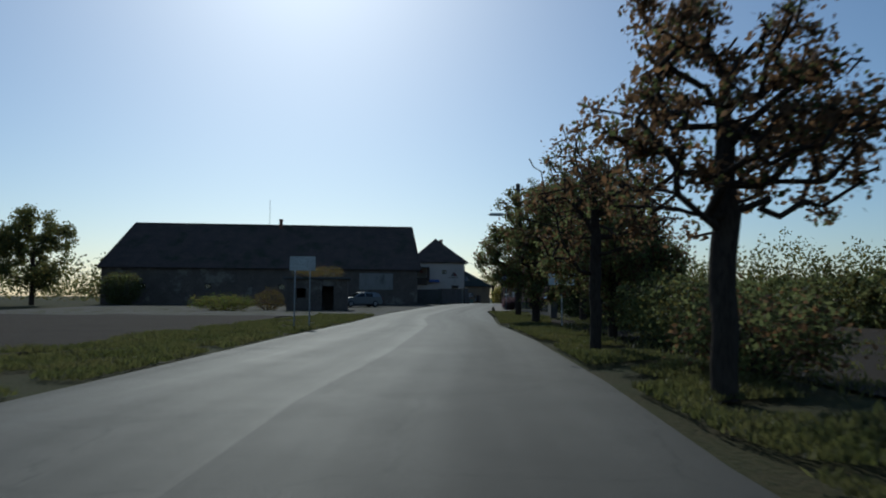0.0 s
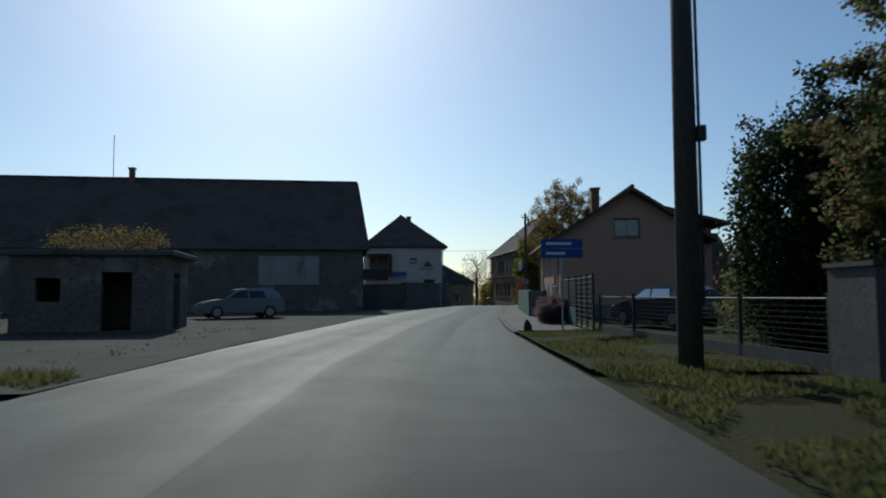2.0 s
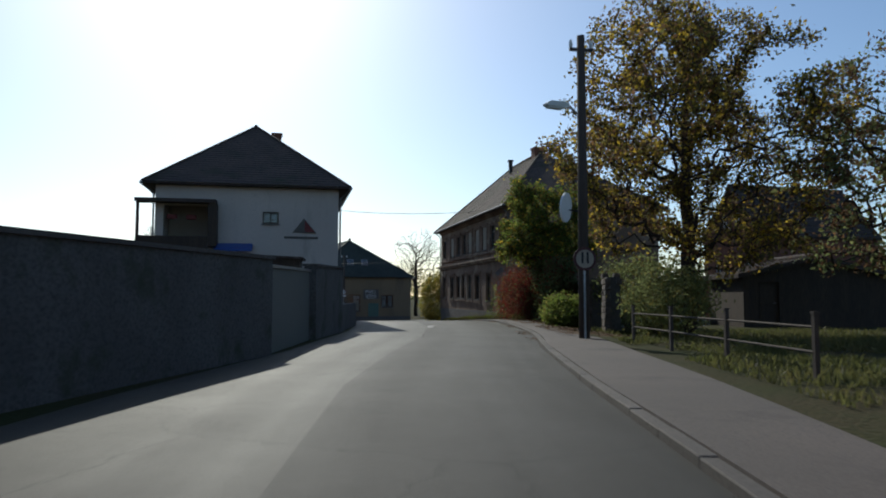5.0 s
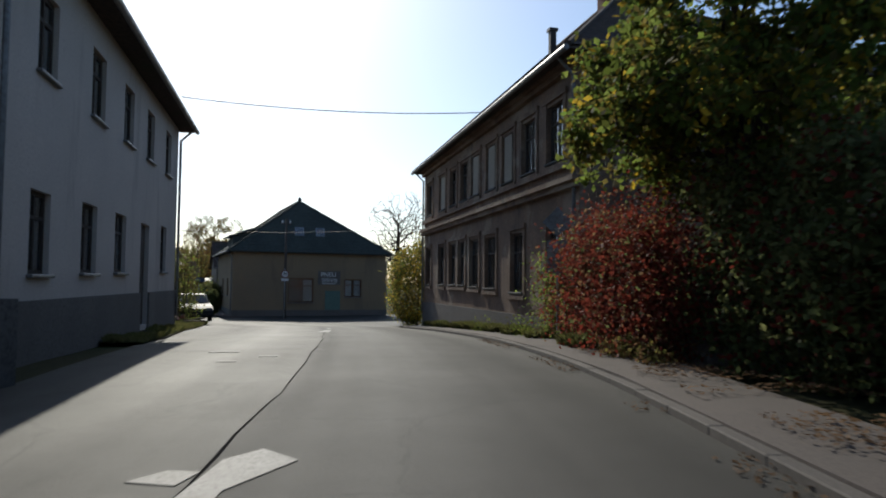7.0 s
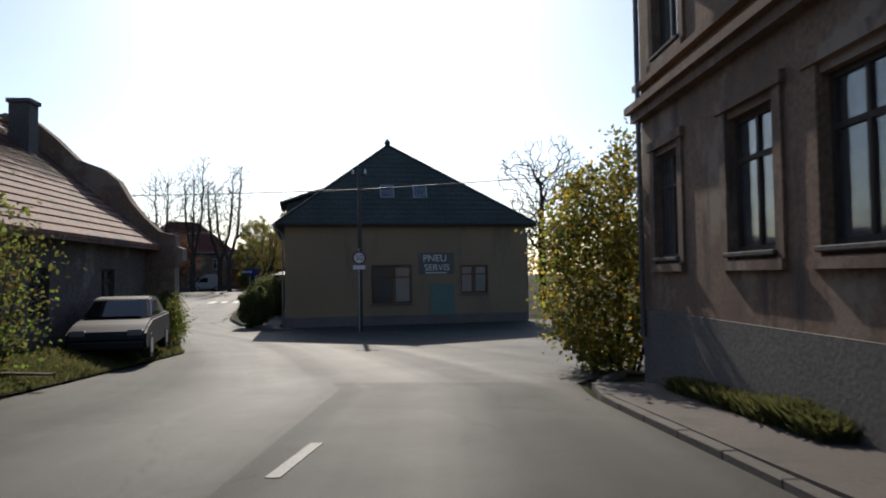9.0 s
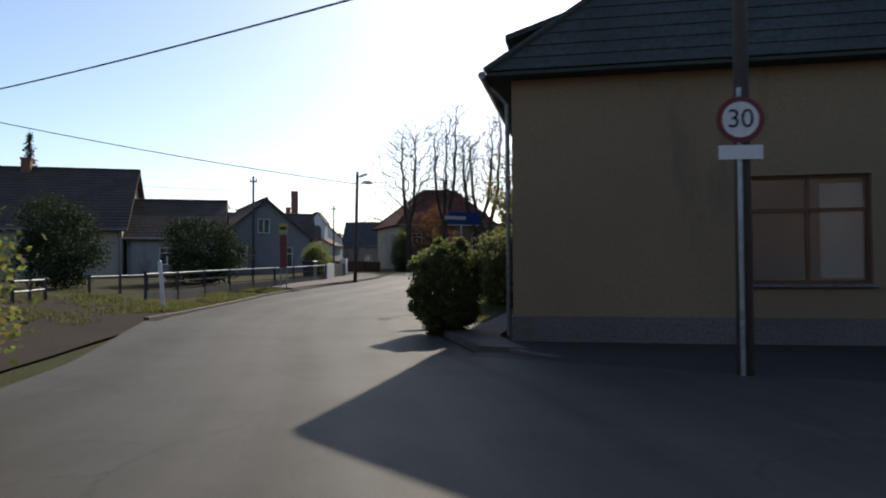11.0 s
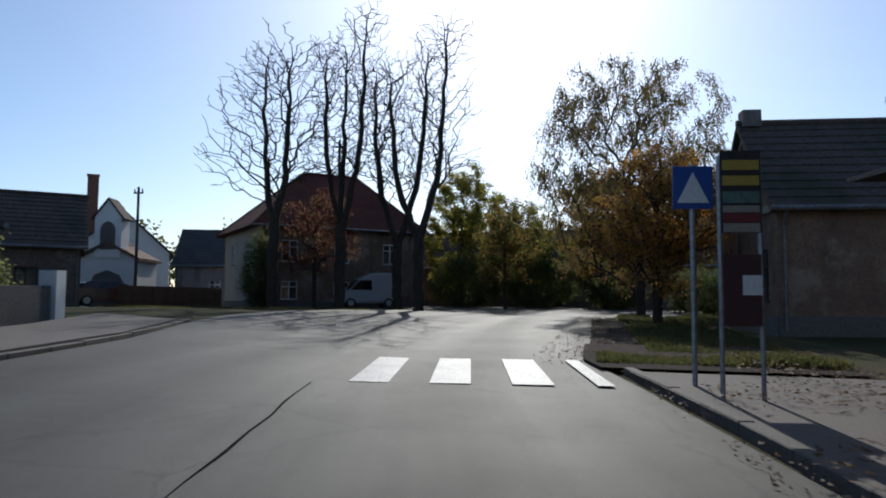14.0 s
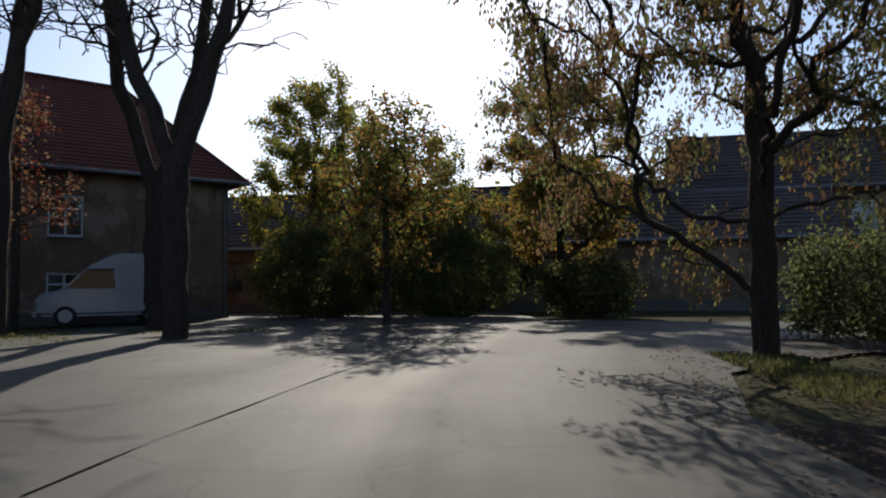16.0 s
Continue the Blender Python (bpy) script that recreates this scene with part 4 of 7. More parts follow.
def bush(name, label, x, y, w, d, h, leaves=4000, size=0.09, mat=None, mats=None, seed=1, rot=0, stems=14, z=None, block=0.0, category="bush", lump=0.25, loose=0.6):
    """A bush of many small leaves on thin stems, thicker round its shoots; block: how box-like its outline is."""
    rn, rr = random.Random(seed), np.random.default_rng(seed)
    root = thing(name, pose(x, y, ground_z(y, x) if z is None else z, 0, 0, rot), label, category)
    half = np.array([w / 2, d / 2, h / 2])

    def spots(k):
        p = rr.normal(size=(k, 3))
        p /= np.linalg.norm(p, axis=1)[:, None]
        if block:
            p = p * (1 - block) + p / np.abs(p).max(axis=1)[:, None] * block
        lum = np.array([1 + lump * noise.noise((a * 2.2 + seed * 7, b * 2.2, c * 2.2)) + lump * .6 * noise.noise((a * 5, b * 5 + seed, c * 5)) for a, b, c in p])[:, None]
        return p * lum

    shoots = spots(max(24, int(26 * (w * d * h) ** .5)))
    shoots[:, 2] += rr.uniform(0, .16, len(shoots)) * (shoots[:, 2] > .2)
    bm = bmesh.new()
    for k in range(stems):
        tip = Vector(shoots[k % len(shoots)] * half * .96 + np.array([0, 0, h / 2]))
        tip.z = max(.15, tip.z)
        tube(bm, curve_points((tip.x * .3, tip.y * .3, -0.05), tip, 0, 4, rn, .03), [.03, .022, .016, .01, .005], 4)
    part("stem", bm, BARK, root)
    spread = min(.3, max(.07, .13 * (w * d * h) ** (1 / 3))) * loose
    for m_, share in (mats or [(mat, 1.0)]):
        k = int(leaves * share)
        a = int(k * (.55 if block < .5 else .4))
        c1 = shoots[rr.integers(0, len(shoots), a)] * .93 * half + rr.normal(size=(a, 3)) * spread * np.array([1, 1, .9])
        c2 = spots(k - a) * rr.random(k - a)[:, None] ** .25 * .96 * half
        c = np.concatenate([c1, c2]) + np.array([0, 0, h / 2])
        c[:, 2] = np.abs(c[:, 2])
        part("foliage", leaf_mesh("foliage", c, size, m_, rr), m_, root)
    return root


def conifer(name, label, x, y, h, w, seed=1, z=None):
    rn, rr = random.Random(seed), np.random.default_rng(seed)
    root = thing(name, pose(x, y, ground_z(y, x) if z is None else z), label, "tree")
    bm = bmesh.new()
    tube(bm, [(0, 0, -.1), (0.02, 0, h * .5), (0, 0, h)], [h * .018, h * .011, .01], 8)
    pts = []
    rows = int(h * 3.2)
    for k in range(rows):
        zz = h * (0.06 + 0.93 * k / rows)
        r = w / 2 * (1 - k / rows) ** 0.85 + .08
        for j in range(9):
            a = rn.uniform(0, 6.28)
            rl = r * rn.uniform(.65, 1.1)
            e = Vector((rl * math.cos(a), rl * math.sin(a), zz - rl * .22 * rn.uniform(.4, 1.5)))
            tube(bm, [(0, 0, zz), Vector((0, 0, zz)).lerp(e, .6) + Vector((0, 0, -.03)), e], [.018, .012, .004], 3, False)
            n = max(4, int(rl * 16))
            for q in range(n):
                t = (q + .5) / n
                b = Vector((0, 0, zz)).lerp(e, t)
                pts.append((b.x + rn.gauss(0, .07), b.y + rn.gauss(0, .07), b.z + rn.gauss(-.05, .06)))
    part("trunk", bm, BARK, root)
    part("crown", leaf_mesh("crown", pts, .26, NEEDLE, rr, .5, 3.2, 2), NEEDLE, root)
    return root


def bare_tree(name, label, x, y, h, stems, seed, trunk=0.3, spread=1.0, fork=0.22, reach=1.9, low=0.3):
    """A tall leafless tree that forks into upright stems, crooked limbs and many fine twigs."""
    rn, rr = random.Random(seed), np.random.default_rng(seed)
    root = thing(name, pose(x, y, ground_z(y, x) - .05), label, "tree", "bare trees by the villa")
    fz = h * fork
    starts = [([tuple(v) for v in curve_points((0, 0, -.1), (0, 0, fz), 0, 8, rn, .06)], -1)]
    goals = []
    for k in range(stems):
        a = 6.28 * k / stems + rn.uniform(-.5, .5)
        top = Vector((math.cos(a) * spread * rn.uniform(.8, 1.3), math.sin(a) * spread * rn.uniform(.8, 1.3), h * (.97 if k == 0 else rn.uniform(.8, .95))))
        pts = []
        for i in range(1, 15):
            t = i / 14
            p = Vector((0, 0, fz)).lerp(top, t)
            w = math.sin(min(1, t * 2.2) * math.pi / 2)
            p.x, p.y = top.x * (w * .6 + t * .4) + rn.gauss(0, .05), top.y * (w * .6 + t * .4) + rn.gauss(0, .07)
            pts.append(tuple(p))
        starts.append((pts, 8))
        for q in range(620):
            t = rn.uniform(low, 1.02)
            c = Vector((0, 0, fz)).lerp(top, t)
            rad = reach * (1.45 - .85 * t) * rn.random() ** .55
            b = rn.uniform(0, 6.28)
            if noise.noise((math.cos(b) * 1.1 + k * 5, math.sin(b) * 1.1 + seed, t * 4)) < -.12:
                continue
            goals.append((c.x + rad * math.cos(b), c.y + rad * math.sin(b), c.z + rn.uniform(-.2, .5) + rad * .35))
    co, up, load, kids = grown(starts, np.array(goals), rr, .45, .34, .22)
    thick, thin = wood_mesh(co, up, load, kids, trunk, .009, .024, .6)
    part("trunk", thick, BARK, root, smooth=True)
    tagged(part("branchwork", thin, BARK, root), kind="stuff")
    return root


def scatter(name, label, poly_x, y0, y1, count, mat, kind_, lift, seed, height=0.16, dense=None):
    """Grass blades, or fallen leaves, strewn over a strip between two lines in plan."""
    rr = np.random.default_rng(seed)
    left, right = poly_x
    ys = rr.uniform(y0, y1, count)
    a = np.interp(ys, [p[1] for p in left], [p[0] for p in left])
    b = np.interp(ys, [p[1] for p in right], [p[0] for p in right])
    xs_ = a + (b - a) * rr.random(count)
    cl = np.array([noise.noise((x * .6, y * .6, seed)) for x, y in zip(xs_, ys)])
    keep = cl > (-.15 if dense is None else dense)
    xs_, ys, cl = xs_[keep], ys[keep], cl[keep]
    n = len(xs_)
    zs = np.array([ground_z(y, x) for y, x in zip(ys, xs_)]) + lift
    v = np.empty((n, 4, 3))
    ang = rr.uniform(0, 6.28, n)
    if kind_ == 'blade':
        hh = height * rr.uniform(.4, 1.3, n) * (1 + cl)
        wd = 0.012 + .01 * rr.random(n)
        dx, dy = np.cos(ang) * wd, np.sin(ang) * wd
        lx, ly = rr.normal(0, .4, n) * hh, rr.normal(0, .4, n) * hh
        v[:, 0] = np.stack([xs_ - dx, ys - dy, zs], 1)
        v[:, 1] = np.stack([xs_ + dx, ys + dy, zs], 1)
        v[:, 2] = np.stack([xs_ + dx * .6 + lx * .5, ys + dy * .6 + ly * .5, zs + hh * .65], 1)
        v[:, 3] = np.stack([xs_ + lx, ys + ly, zs + hh], 1)
    else:
        s = height * rr.uniform(.5, 1.2, n)
        for k, (p, q) in enumerate(((-1, 0), (0, -.6), (1, 0), (0, .6))):
            v[:, k] = np.stack([xs_ + s * (p * np.cos(ang) - q * np.sin(ang)), ys + s * (p * np.sin(ang) + q * np.cos(ang)), zs + rr.uniform(.004, .03, n)], 1)
    me = bpy.data.meshes.new(name)
    me.vertices.add(n * 4)
    me.vertices.foreach_set("co", v.reshape(-1))
    me.loops.add(n * 4)
    me.polygons.add(n)
    me.loops.foreach_set("vertex_index", np.arange(n * 4, dtype=np.int32))
    me.polygons.foreach_set("loop_start", np.arange(0, n * 4, 4, dtype=np.int32))
    me.materials.append(mat)
    me.update()
    me.validate()
    return tagged(new(name, me), label, "grass" if kind_ == 'blade' else "leaves", kind="stuff")


def far_wood(name, label, pts, h, deep, seed, mats, size=0.7, per=60):
    """A distant belt of trees as one mass of leaves with an uneven top."""
    rr = np.random.default_rng(seed)
    q = polyline(pts, 2.2)
    c = []
    for p in q:
        hh = h * (0.6 + 0.8 * rr.random())
        w = 2.2 * (0.7 + rr.random())
        o = rr.normal(size=(per, 3))
        o /= np.linalg.norm(o, axis=1)[:, None]
        o *= rr.random(per)[:, None] ** .35
        c.append(o * np.array([w, deep, hh / 2]) + np.array([p[0], p[1] + rr.normal() * deep * .5, ground_z(min(p[1], 300), p[0]) + hh / 2]))
    c = np.concatenate(c)
    c[:, 2] = np.maximum(c[:, 2], -.2)
    part_ = rr.integers(0, len(mats), len(c))
    for k, m_ in enumerate(mats):
        ob = new(name, leaf_mesh(name, c[part_ == k], size, m_, rr))
        tagged(ob, label, "wood", kind="stuff")

# the houses along the way
# barn on the left at the entrance of the village
barn = house("barn", "long old stone barn with a steep dark tiled roof", -37.3, 77.5, 6.4, 34.6, 14, 0.1, 4.5, 9.75, BARN_WALL, TILE_DARK, along='x', over=0.35, hip=(1.3, .2), chimneys=[(18.4, 6.6, .35, 10.6, BRICK)],
             wins={"S": [(4, 2.0, .7, .6, 0), (11, 2.0, .7, .6, 0), (19, 2.0, .7, .6, 0)]}, frame_mat=WOOD_DARK, gutter=False, category="barn")
part("gate_panel", boxes((28.0, 31.8, -.08, -.004, 2.05, 3.9)), GREY_WALL, barn, "pale rendered panel")
for u_ in (28.0, 29.8, 31.65):
    part("panel_rib", boxes((u_, u_ + .15, -.11, -.082, 2.05, 3.9)), GREY_WALL, barn)
# white two-storey house with the gable to the road
house("white_house", "tall pale two-storey house with a dark hipped roof", -4.96, 113.25, 5.2, 8.4, 15.8, 0.3, 7.2, 10.9, WHITE_WALL, TILE_DARK, over=0.5, plinth=0.9, hip=(5.6, 4.0),
      wins={"E": [(1.7, 4.75, .95, 1.3), (4.75, 4.75, 1.05, 1.35), (7.55, 4.8, 1.05, 1.35), (10.3, 4.85, 1.05, 1.35), (13.3, 4.9, 1.05, 1.35), (1.6, 1.6, .95, 1.3), (4.35, 1.65, 1.1, 1.35), (7.0, 1.7, 1.1, 1.35), (12.85, 1.8, 1.0, 1.4)],
            "S": [(4.82, 5.05, .75, .58)]}, doors=[("E", 9.85, 1.15, 2.75)], voids=[("S", .36, 4.1, 2.0, 1.75)], frame_mat=WOOD_DARK, chimneys=[(5.3, 7.5, .5, 11.1, BRICK)])
# old ornate two-storey house on the right
HX, HYY, HROT = 11.5, 139.0, -84.35
low = [(.7, 1.5, 1.0, 1.65), (3.4, 1.5, 1.15, 1.65), (5.45, 1.5, 1.15, 1.65), (7.0, 1.5, 1.0, 1.65), (8.75, 1.45, 1.2, 1.7), (10.8, 1.4, 1.2, 1.7), (13.6, 1.3, 1.1, 1.75), (16.6, 1.3, 1.1, 1.75)]
upp = [(.8, 4.75, 1.1, 1.45), (3.5, 4.75, 1.1, 1.45), (5.5, 4.75, 1.1, 1.45), (7.3, 4.75, 1.1, 1.45), (8.9, 4.75, 1.1, 1.45), (10.9, 4.7, 1.1, 1.5), (12.7, 4.7, 1.1, 1.5), (14.6, 4.7, 1.1, 1.5), (16.6, 4.7, 1.1, 1.5)]
old = house("old_house", "decayed ornate two-storey house with weathered brown plaster", HX, HYY, HROT, 18.7, 9.6, 0.1, 7.4, 11.8, OLD_WALL, TILE_DARK, along='x', over=0.5, plinth=0.55, hip=(4.8, 7.6),
            wins={"S": low + upp}, frame_mat=WOOD_DARK, sill=CONCRETE, chimneys=[(10.4, 4.9, .8, 12.4, BRICK), (7, 3.9, .25, 12.1, DARK_STEEL)])
for u, z, w, h in (upp[4], upp[5], upp[6], upp[1]):
    part("board", boxes((u + .05, u + w * .72, .03, .06, z + .02, z + h - .02)), CREAM, old, "pale board nailed over a window")
# string courses, cornice and window surrounds
for row in ((-.1, 18.8, -.16, -.004, 3.85, 3.998), (-.14, 18.84, -.26, -.004, 4.0, 4.12), (-.1, 18.8, -.12, -.004, 4.4, 4.5), (-.1, 18.8, -.14, -.004, 6.75, 6.898), (-.12, 18.82, -.28, -.004, 6.9, 7.1)):
    part("cornice", boxes(row), OLD_WALL, old)
for u, z, w, h in low + upp:
    part("surround", boxes((u - .2, u - .02, -.04, -.003, z - .1, z + h + .1), (u + w + .02, u + w + .2, -.04, -.003, z - .1, z + h + .1), (u - .26, u + w + .26, -.07, -.003, z + h + .1, z + h + .24), (u - .22, u + w + .22, -.08, -.003, z - .22, z - .1)), OLD_WALL, old)
# tyre workshop house in the bend
shop = house("workshop_house", "ochre single-storey tyre workshop with a steep dark shingled roof", -1.2, 160.9, 15.2, 12.4, 13, -1.2, 4.1, 8.05, OCHRE, TILE_GREEN, over=0.45, plinth=0.5, peak=5.3, hip=(1.3, 1.3),
             wins={"S": [(4.25, -0.1, 2.05, 1.95, 1), (8.85, 0.35, 1.45, 1.45)], "W": [(8.5, .4, 1.2, 1.4), (4.5, .4, 1.2, 1.4)]}, frame_mat=WOOD_BROWN)
front_tilt = math.degrees(math.atan2(8.15 - 3.85, 1.75))
for u_ in (4.75, 6.45):
    o = part("roof_window", boxes((0, .72, 0, .75, -.02, .05), bevel=.01), STEEL, shop, "pale framed roof window")
    o.matrix_basis = pose(u_, -.45 + 1.4 / 4.3 * 1.75 - .05, 5.25, front_tilt)
    part("pane", boxes((.06, .66, .06, .69, .052, .058)), GLASS, o)
part("finial", tubes(([(5.3, 1.3, 8.1), (5.3, 1.3, 8.28), (5.3, 1.3, 8.4), (5.3, 1.3, 8.5)], [.09, .16, .13, .04]), n=8), TILE_GREEN, shop)
side_tilt = math.degrees(math.atan2(8.15 - 3.8, 5.75))
dm = part("dormer", prism(bmesh.new(), [(.1, 4.1), (.1, 5.1), (3.0, 6.1), (3.0, 5.4)], 1.6, 5.2), TILE_GREEN, shop)
part("dormer_roof", prism(bmesh.new(), [(-.25, 5.05), (-.25, 5.17), (3.2, 6.3), (3.2, 6.18)], 1.35, 5.45), TILE_GREEN, dm)
for v_ in (1.9, 3.4):
    part("skylight", prism(bmesh.new(), [(.7, 5.51), (1.75, 5.855), (1.73, 5.915), (.68, 5.57)], v_, v_ + .8), STEEL, dm, "pale steel-framed skylight")
part("curtain", boxes((8.95, 9.45, .15, .17, .45, 1.7)), CURTAIN, shop, "white curtain")
part("curtain", boxes((9.7, 10.2, .15, .17, .45, 1.7)), CURTAIN, shop)
part("curtain", boxes((5.5, 6.2, .15, .17, 0.0, 1.7)), CURTAIN, shop)
part("door", boxes((7.25, 8.5, -.04, -.004, -1.1, .85), (7.4, 8.35, -.06, -.04, -.2, .72)), GREEN_PAINT, shop, "pale green door")
# low tiled farmhouse on the left before the bend
house("farmhouse", "low old farmhouse with a patchy clay tile roof", 0.05, 131.0, 98.0, 18.9, 9.0, -0.75, 2.68, 6.4, BARN_WALL, TILE_RED, along='x', over=0.45, plinth=0.4, gutter=False,
      wins={"S": [(3, .4, 1.0, 1.2), (6, .4, 1.0, 1.2), (11, .4, 1.0, 1.2), (15, .4, 1.0, 1.2)]}, frame_mat=WOOD_DARK, chimneys=[(4.5, 4.5, .7, 7.6, CONCRETE), (14.6, 3.6, .7, 7.4, CONCRETE), (17.2, 3.2, .6, 6.9, CONCRETE)])
# salmon house on the right
house("salmon_house", "salmon plastered house with a gable and a brick chimney", 7.76, 70.2, -4.3, 7.1, 9.6, 0.2, 4.25, 6.5, SALMON, TILE_DARK, over=0.55, plinth=0.6,
      wins={"W": [(1.0, 1.6, 0.7, .95), (7.0, 1.2, 1.0, 1.1), (4.6, 3.3, .5, .4)], "S": [(2.7, 4.15, 1.3, .95)]}, chimneys=[(2.5, 4.0, .42, 7.25, BRICK)], frame_mat=WOOD_DARK)
# orange gabled house behind the ruined wall
house("brick_house", "orange-red brick gable house behind trees", 30.6, 130.3, -80, 6.2, 10, 0.2, 5.9, 9.5, BRICK, TILE_DARK, over=0.2, wins={"S": [(2.1, 6.6, .6, 1.0), (3.4, 6.6, .6, 1.0), (1.2, 3.2, .8, 1.1), (4.2, 3.2, .8, 1.1)]}, gutter=False)
# houses beyond the stream
house("long_house", "low house with a long dark roof and pale front", -50.5, 168.3, 41, 19, 10, -1.0, 3.1, 7.3, CREAM, TILE_DARK, along='x', over=0.4, plinth=0.4,
      wins={"S": [(2.5, .6, 1.1, 1.3), (6, .6, 1.1, 1.3), (9.5, .6, 1.1, 1.3), (13.8, .5, 1.0, 1.3), (16.2, .5, 1.0, 1.3)]}, chimneys=[(6, 4.8, .6, 8.0, BRICK), (12, 4.8, .6, 8.1, BRICK)])
house("small_house", "small dark-roofed annexe between two houses", -36.3, 181.3, 41, 6, 8, -1.0, 2.4, 5.1, GREY_WALL, TILE_DARK, along='x', over=0.3, wins={"S": [(2, .5, 1.0, 1.2)]})
house("gable_house", "pale blue-grey gable house with a dark roof", -33.2, 186.6, 52, 6.6, 12, -1.0, 2.5, 5.25, BLUE_WALL, TILE_DARK, over=0.3, plinth=0.5,
      wins={"S": [(2.7, 2.8, .9, 1.1), (1.0, .3, 1.0, 1.5), (4.3, .3, 1.0, 1.5)], "W": [(3, .4, 1, 1.3), (6, .4, 1, 1.3)]}, sill=CONCRETE)
house("white_gable_house", "white plastered house with a broad gable and a tall chimney", -53.6, 219.7, 43, 7.0, 7, -0.5, 3.9, 7.1, WHITE_PAINT, TILE_DARK, over=0.3, wins={"S": [(4.6, .5, 1.4, 1.9), (1.4, .5, 1.3, 1.6)]}, chimneys=[(1.3, 4.3, .85, 10.4, BRICK), (.6, 6.2, .6, 8.4, BRICK)])
house("side_house", "dark plastered house with a low tiled roof", -43.8, 198.9, 45, 8, 6, -0.6, 2.9, 5.5, BARN_WALL, TILE_DARK, along='x', over=0.3, wins={"S": [(1.5, .5, 1, 1.2), (5.2, .5, 1, 1.2)]}, frame_mat=WOOD_DARK)
house("chapel", "small white chapel with a gabled bell niche", -44.9, 211.4, 20, 3.5, 3.6, -0.5, 2.7, 3.6, WHITE_PAINT, TILE_RED, over=0.22, gutter=False, category="chapel")
house("grey_house", "long grey house with a slate roof behind the chapel", -52.4, 230.4, 22, 15, 6, -0.5, 3.4, 6.5, GREY_WALL, TILE_GREY, along='x', over=0.3, wins={"S": [(3, .6, 1, 1.3), (6.5, .6, 1, 1.3), (10, .6, 1, 1.3)]})
# villa behind the bare trees
house("villa", "two-storey villa with a hipped red-brown roof", -34.6, 215.1, 46, 11, 9.8, -0.4, 5.2, 9.1, OLD_WALL, TILE_BROWN, along='x', over=0.55, hip=(4.3, 2.6), plinth=0.5,
      wins={"S": [(1.4, 2.6, 1.1, 1.4), (4.9, 2.6, 1.1, 1.4), (8.4, 2.6, 1.1, 1.4), (1.4, .2, 1.1, 1.2), (4.9, .2, 1.1, 1.2), (8.4, .2, 1.1, 1.2)], "W": [(2.4, 2.6, 1.1, 1.4), (6.2, 2.6, 1.1, 1.4)]})
# only the west wall is pale: its sunlit look is put into the colour
villa_walls = [o for o in bpy.data.objects["villa"].children if o.name.startswith("wall")]
west_wall = min(villa_walls, key=lambda o: o.matrix_basis.translation.x - o.matrix_basis.translation.y)
west_wall.data.materials[0] = CREAM
# houses on the right past the bend
house("gabled_house", "pale plastered house with a steep gable to the road", -7.7, 186.4, -75, 6.6, 12, -0.7, 3.1, 5.6, CREAM, TILE_DARK, over=0.3, plinth=0.4,
      wins={"S": [(2.9, 3.0, .8, .95), (1.1, .2, .85, 1.15), (4.3, .2, .85, 1.15)]}, frame_mat=WOOD_DARK, sill=CONCRETE)
house("stucco_house", "weathered brown house with a pale-edged ornate gable", -8.85, 201.4, -80, 5.0, 11, -0.6, 2.9, 5.45, OLD_WALL, TILE_DARK, over=0.25, plinth=0.5,
      wins={"S": [(2.05, 3.1, .9, 1.15), (.7, .3, .95, 1.4), (3.3, .3, .95, 1.4)]}, frame_mat=WOOD_DARK, sill=CONCRETE)
house("low_house", "long low brown house across the end of the road", -32, 229.4, -4, 29, 8, -0.2, 2.9, 5.6, OLD_WALL, TILE_DARK, along='x', over=0.4, plinth=0.4,
      wins={"S": [(2, .8, 1, 1.3), (5, .8, 1, 1.3), (8, .8, 1, 1.3), (11, .8, 1, 1.3), (16, .8, 1, 1.3)]}, doors=[("S", 13.5, 1.0, 2.1)], frame_mat=WOOD_DARK)

house("end_house", "two-storey house with a dark roof behind the street trees", -8.4, 231.5, -6, 10, 8, -0.2, 5.4, 8.3, OLD_WALL, TILE_DARK, along='x', over=.5, wins={"S": [(1, 3.2, 1, 1.3), (4, 3.2, 1, 1.3), (7, 3.2, 1, 1.3)]})

# curved parapet gable at the far end of the farmhouse
farm = bpy.data.objects["farmhouse"]
half = [(-.95, -1.8), (-.95, 1.68), (-1.2, 1.9), (-1.2, 2.3), (-1.0, 2.38), (-.97, 2.75), (-.45, 2.88), (0, 3.3), (.5, 3.9), (.9, 4.6), (1.4, 5.0), (2.2, 5.3), (3.0, 6.1), (3.6, 6.6), (4.5, 6.85)]
prof = half + [(9 - a_, b_) for a_, b_ in half[-2::-1]]
part("parapet_gable", prism(bmesh.new(), prof, 18.65, 19.15, 'x'), OLD_WALL, farm, "curved plastered parapet gable")
# awning and emblem of the white house
wh = bpy.data.objects["white_house"]
part("awning", boxes((-.75, 2.75, -.8, -.06, 5.9, 6.06)), TILE_DARK, wh)
part("awning_post", boxes((-.68, -.56, -.75, -.63, 2.0, 5.9)), WOOD_DARK, wh)
part("loggia_wall", boxes((.37, 2.7, 1.5, 1.6, 3.9, 6.1)), CREAM, wh, "cream back wall of the open loggia")
part("loggia_floor", boxes((.37, 2.8, .36, 1.5, 3.95, 4.08)), CONCRETE, wh)
part("partition", boxes((2.42, 2.8, -.7, -.01, 3.9, 5.9)), WOOD_DARK, wh)
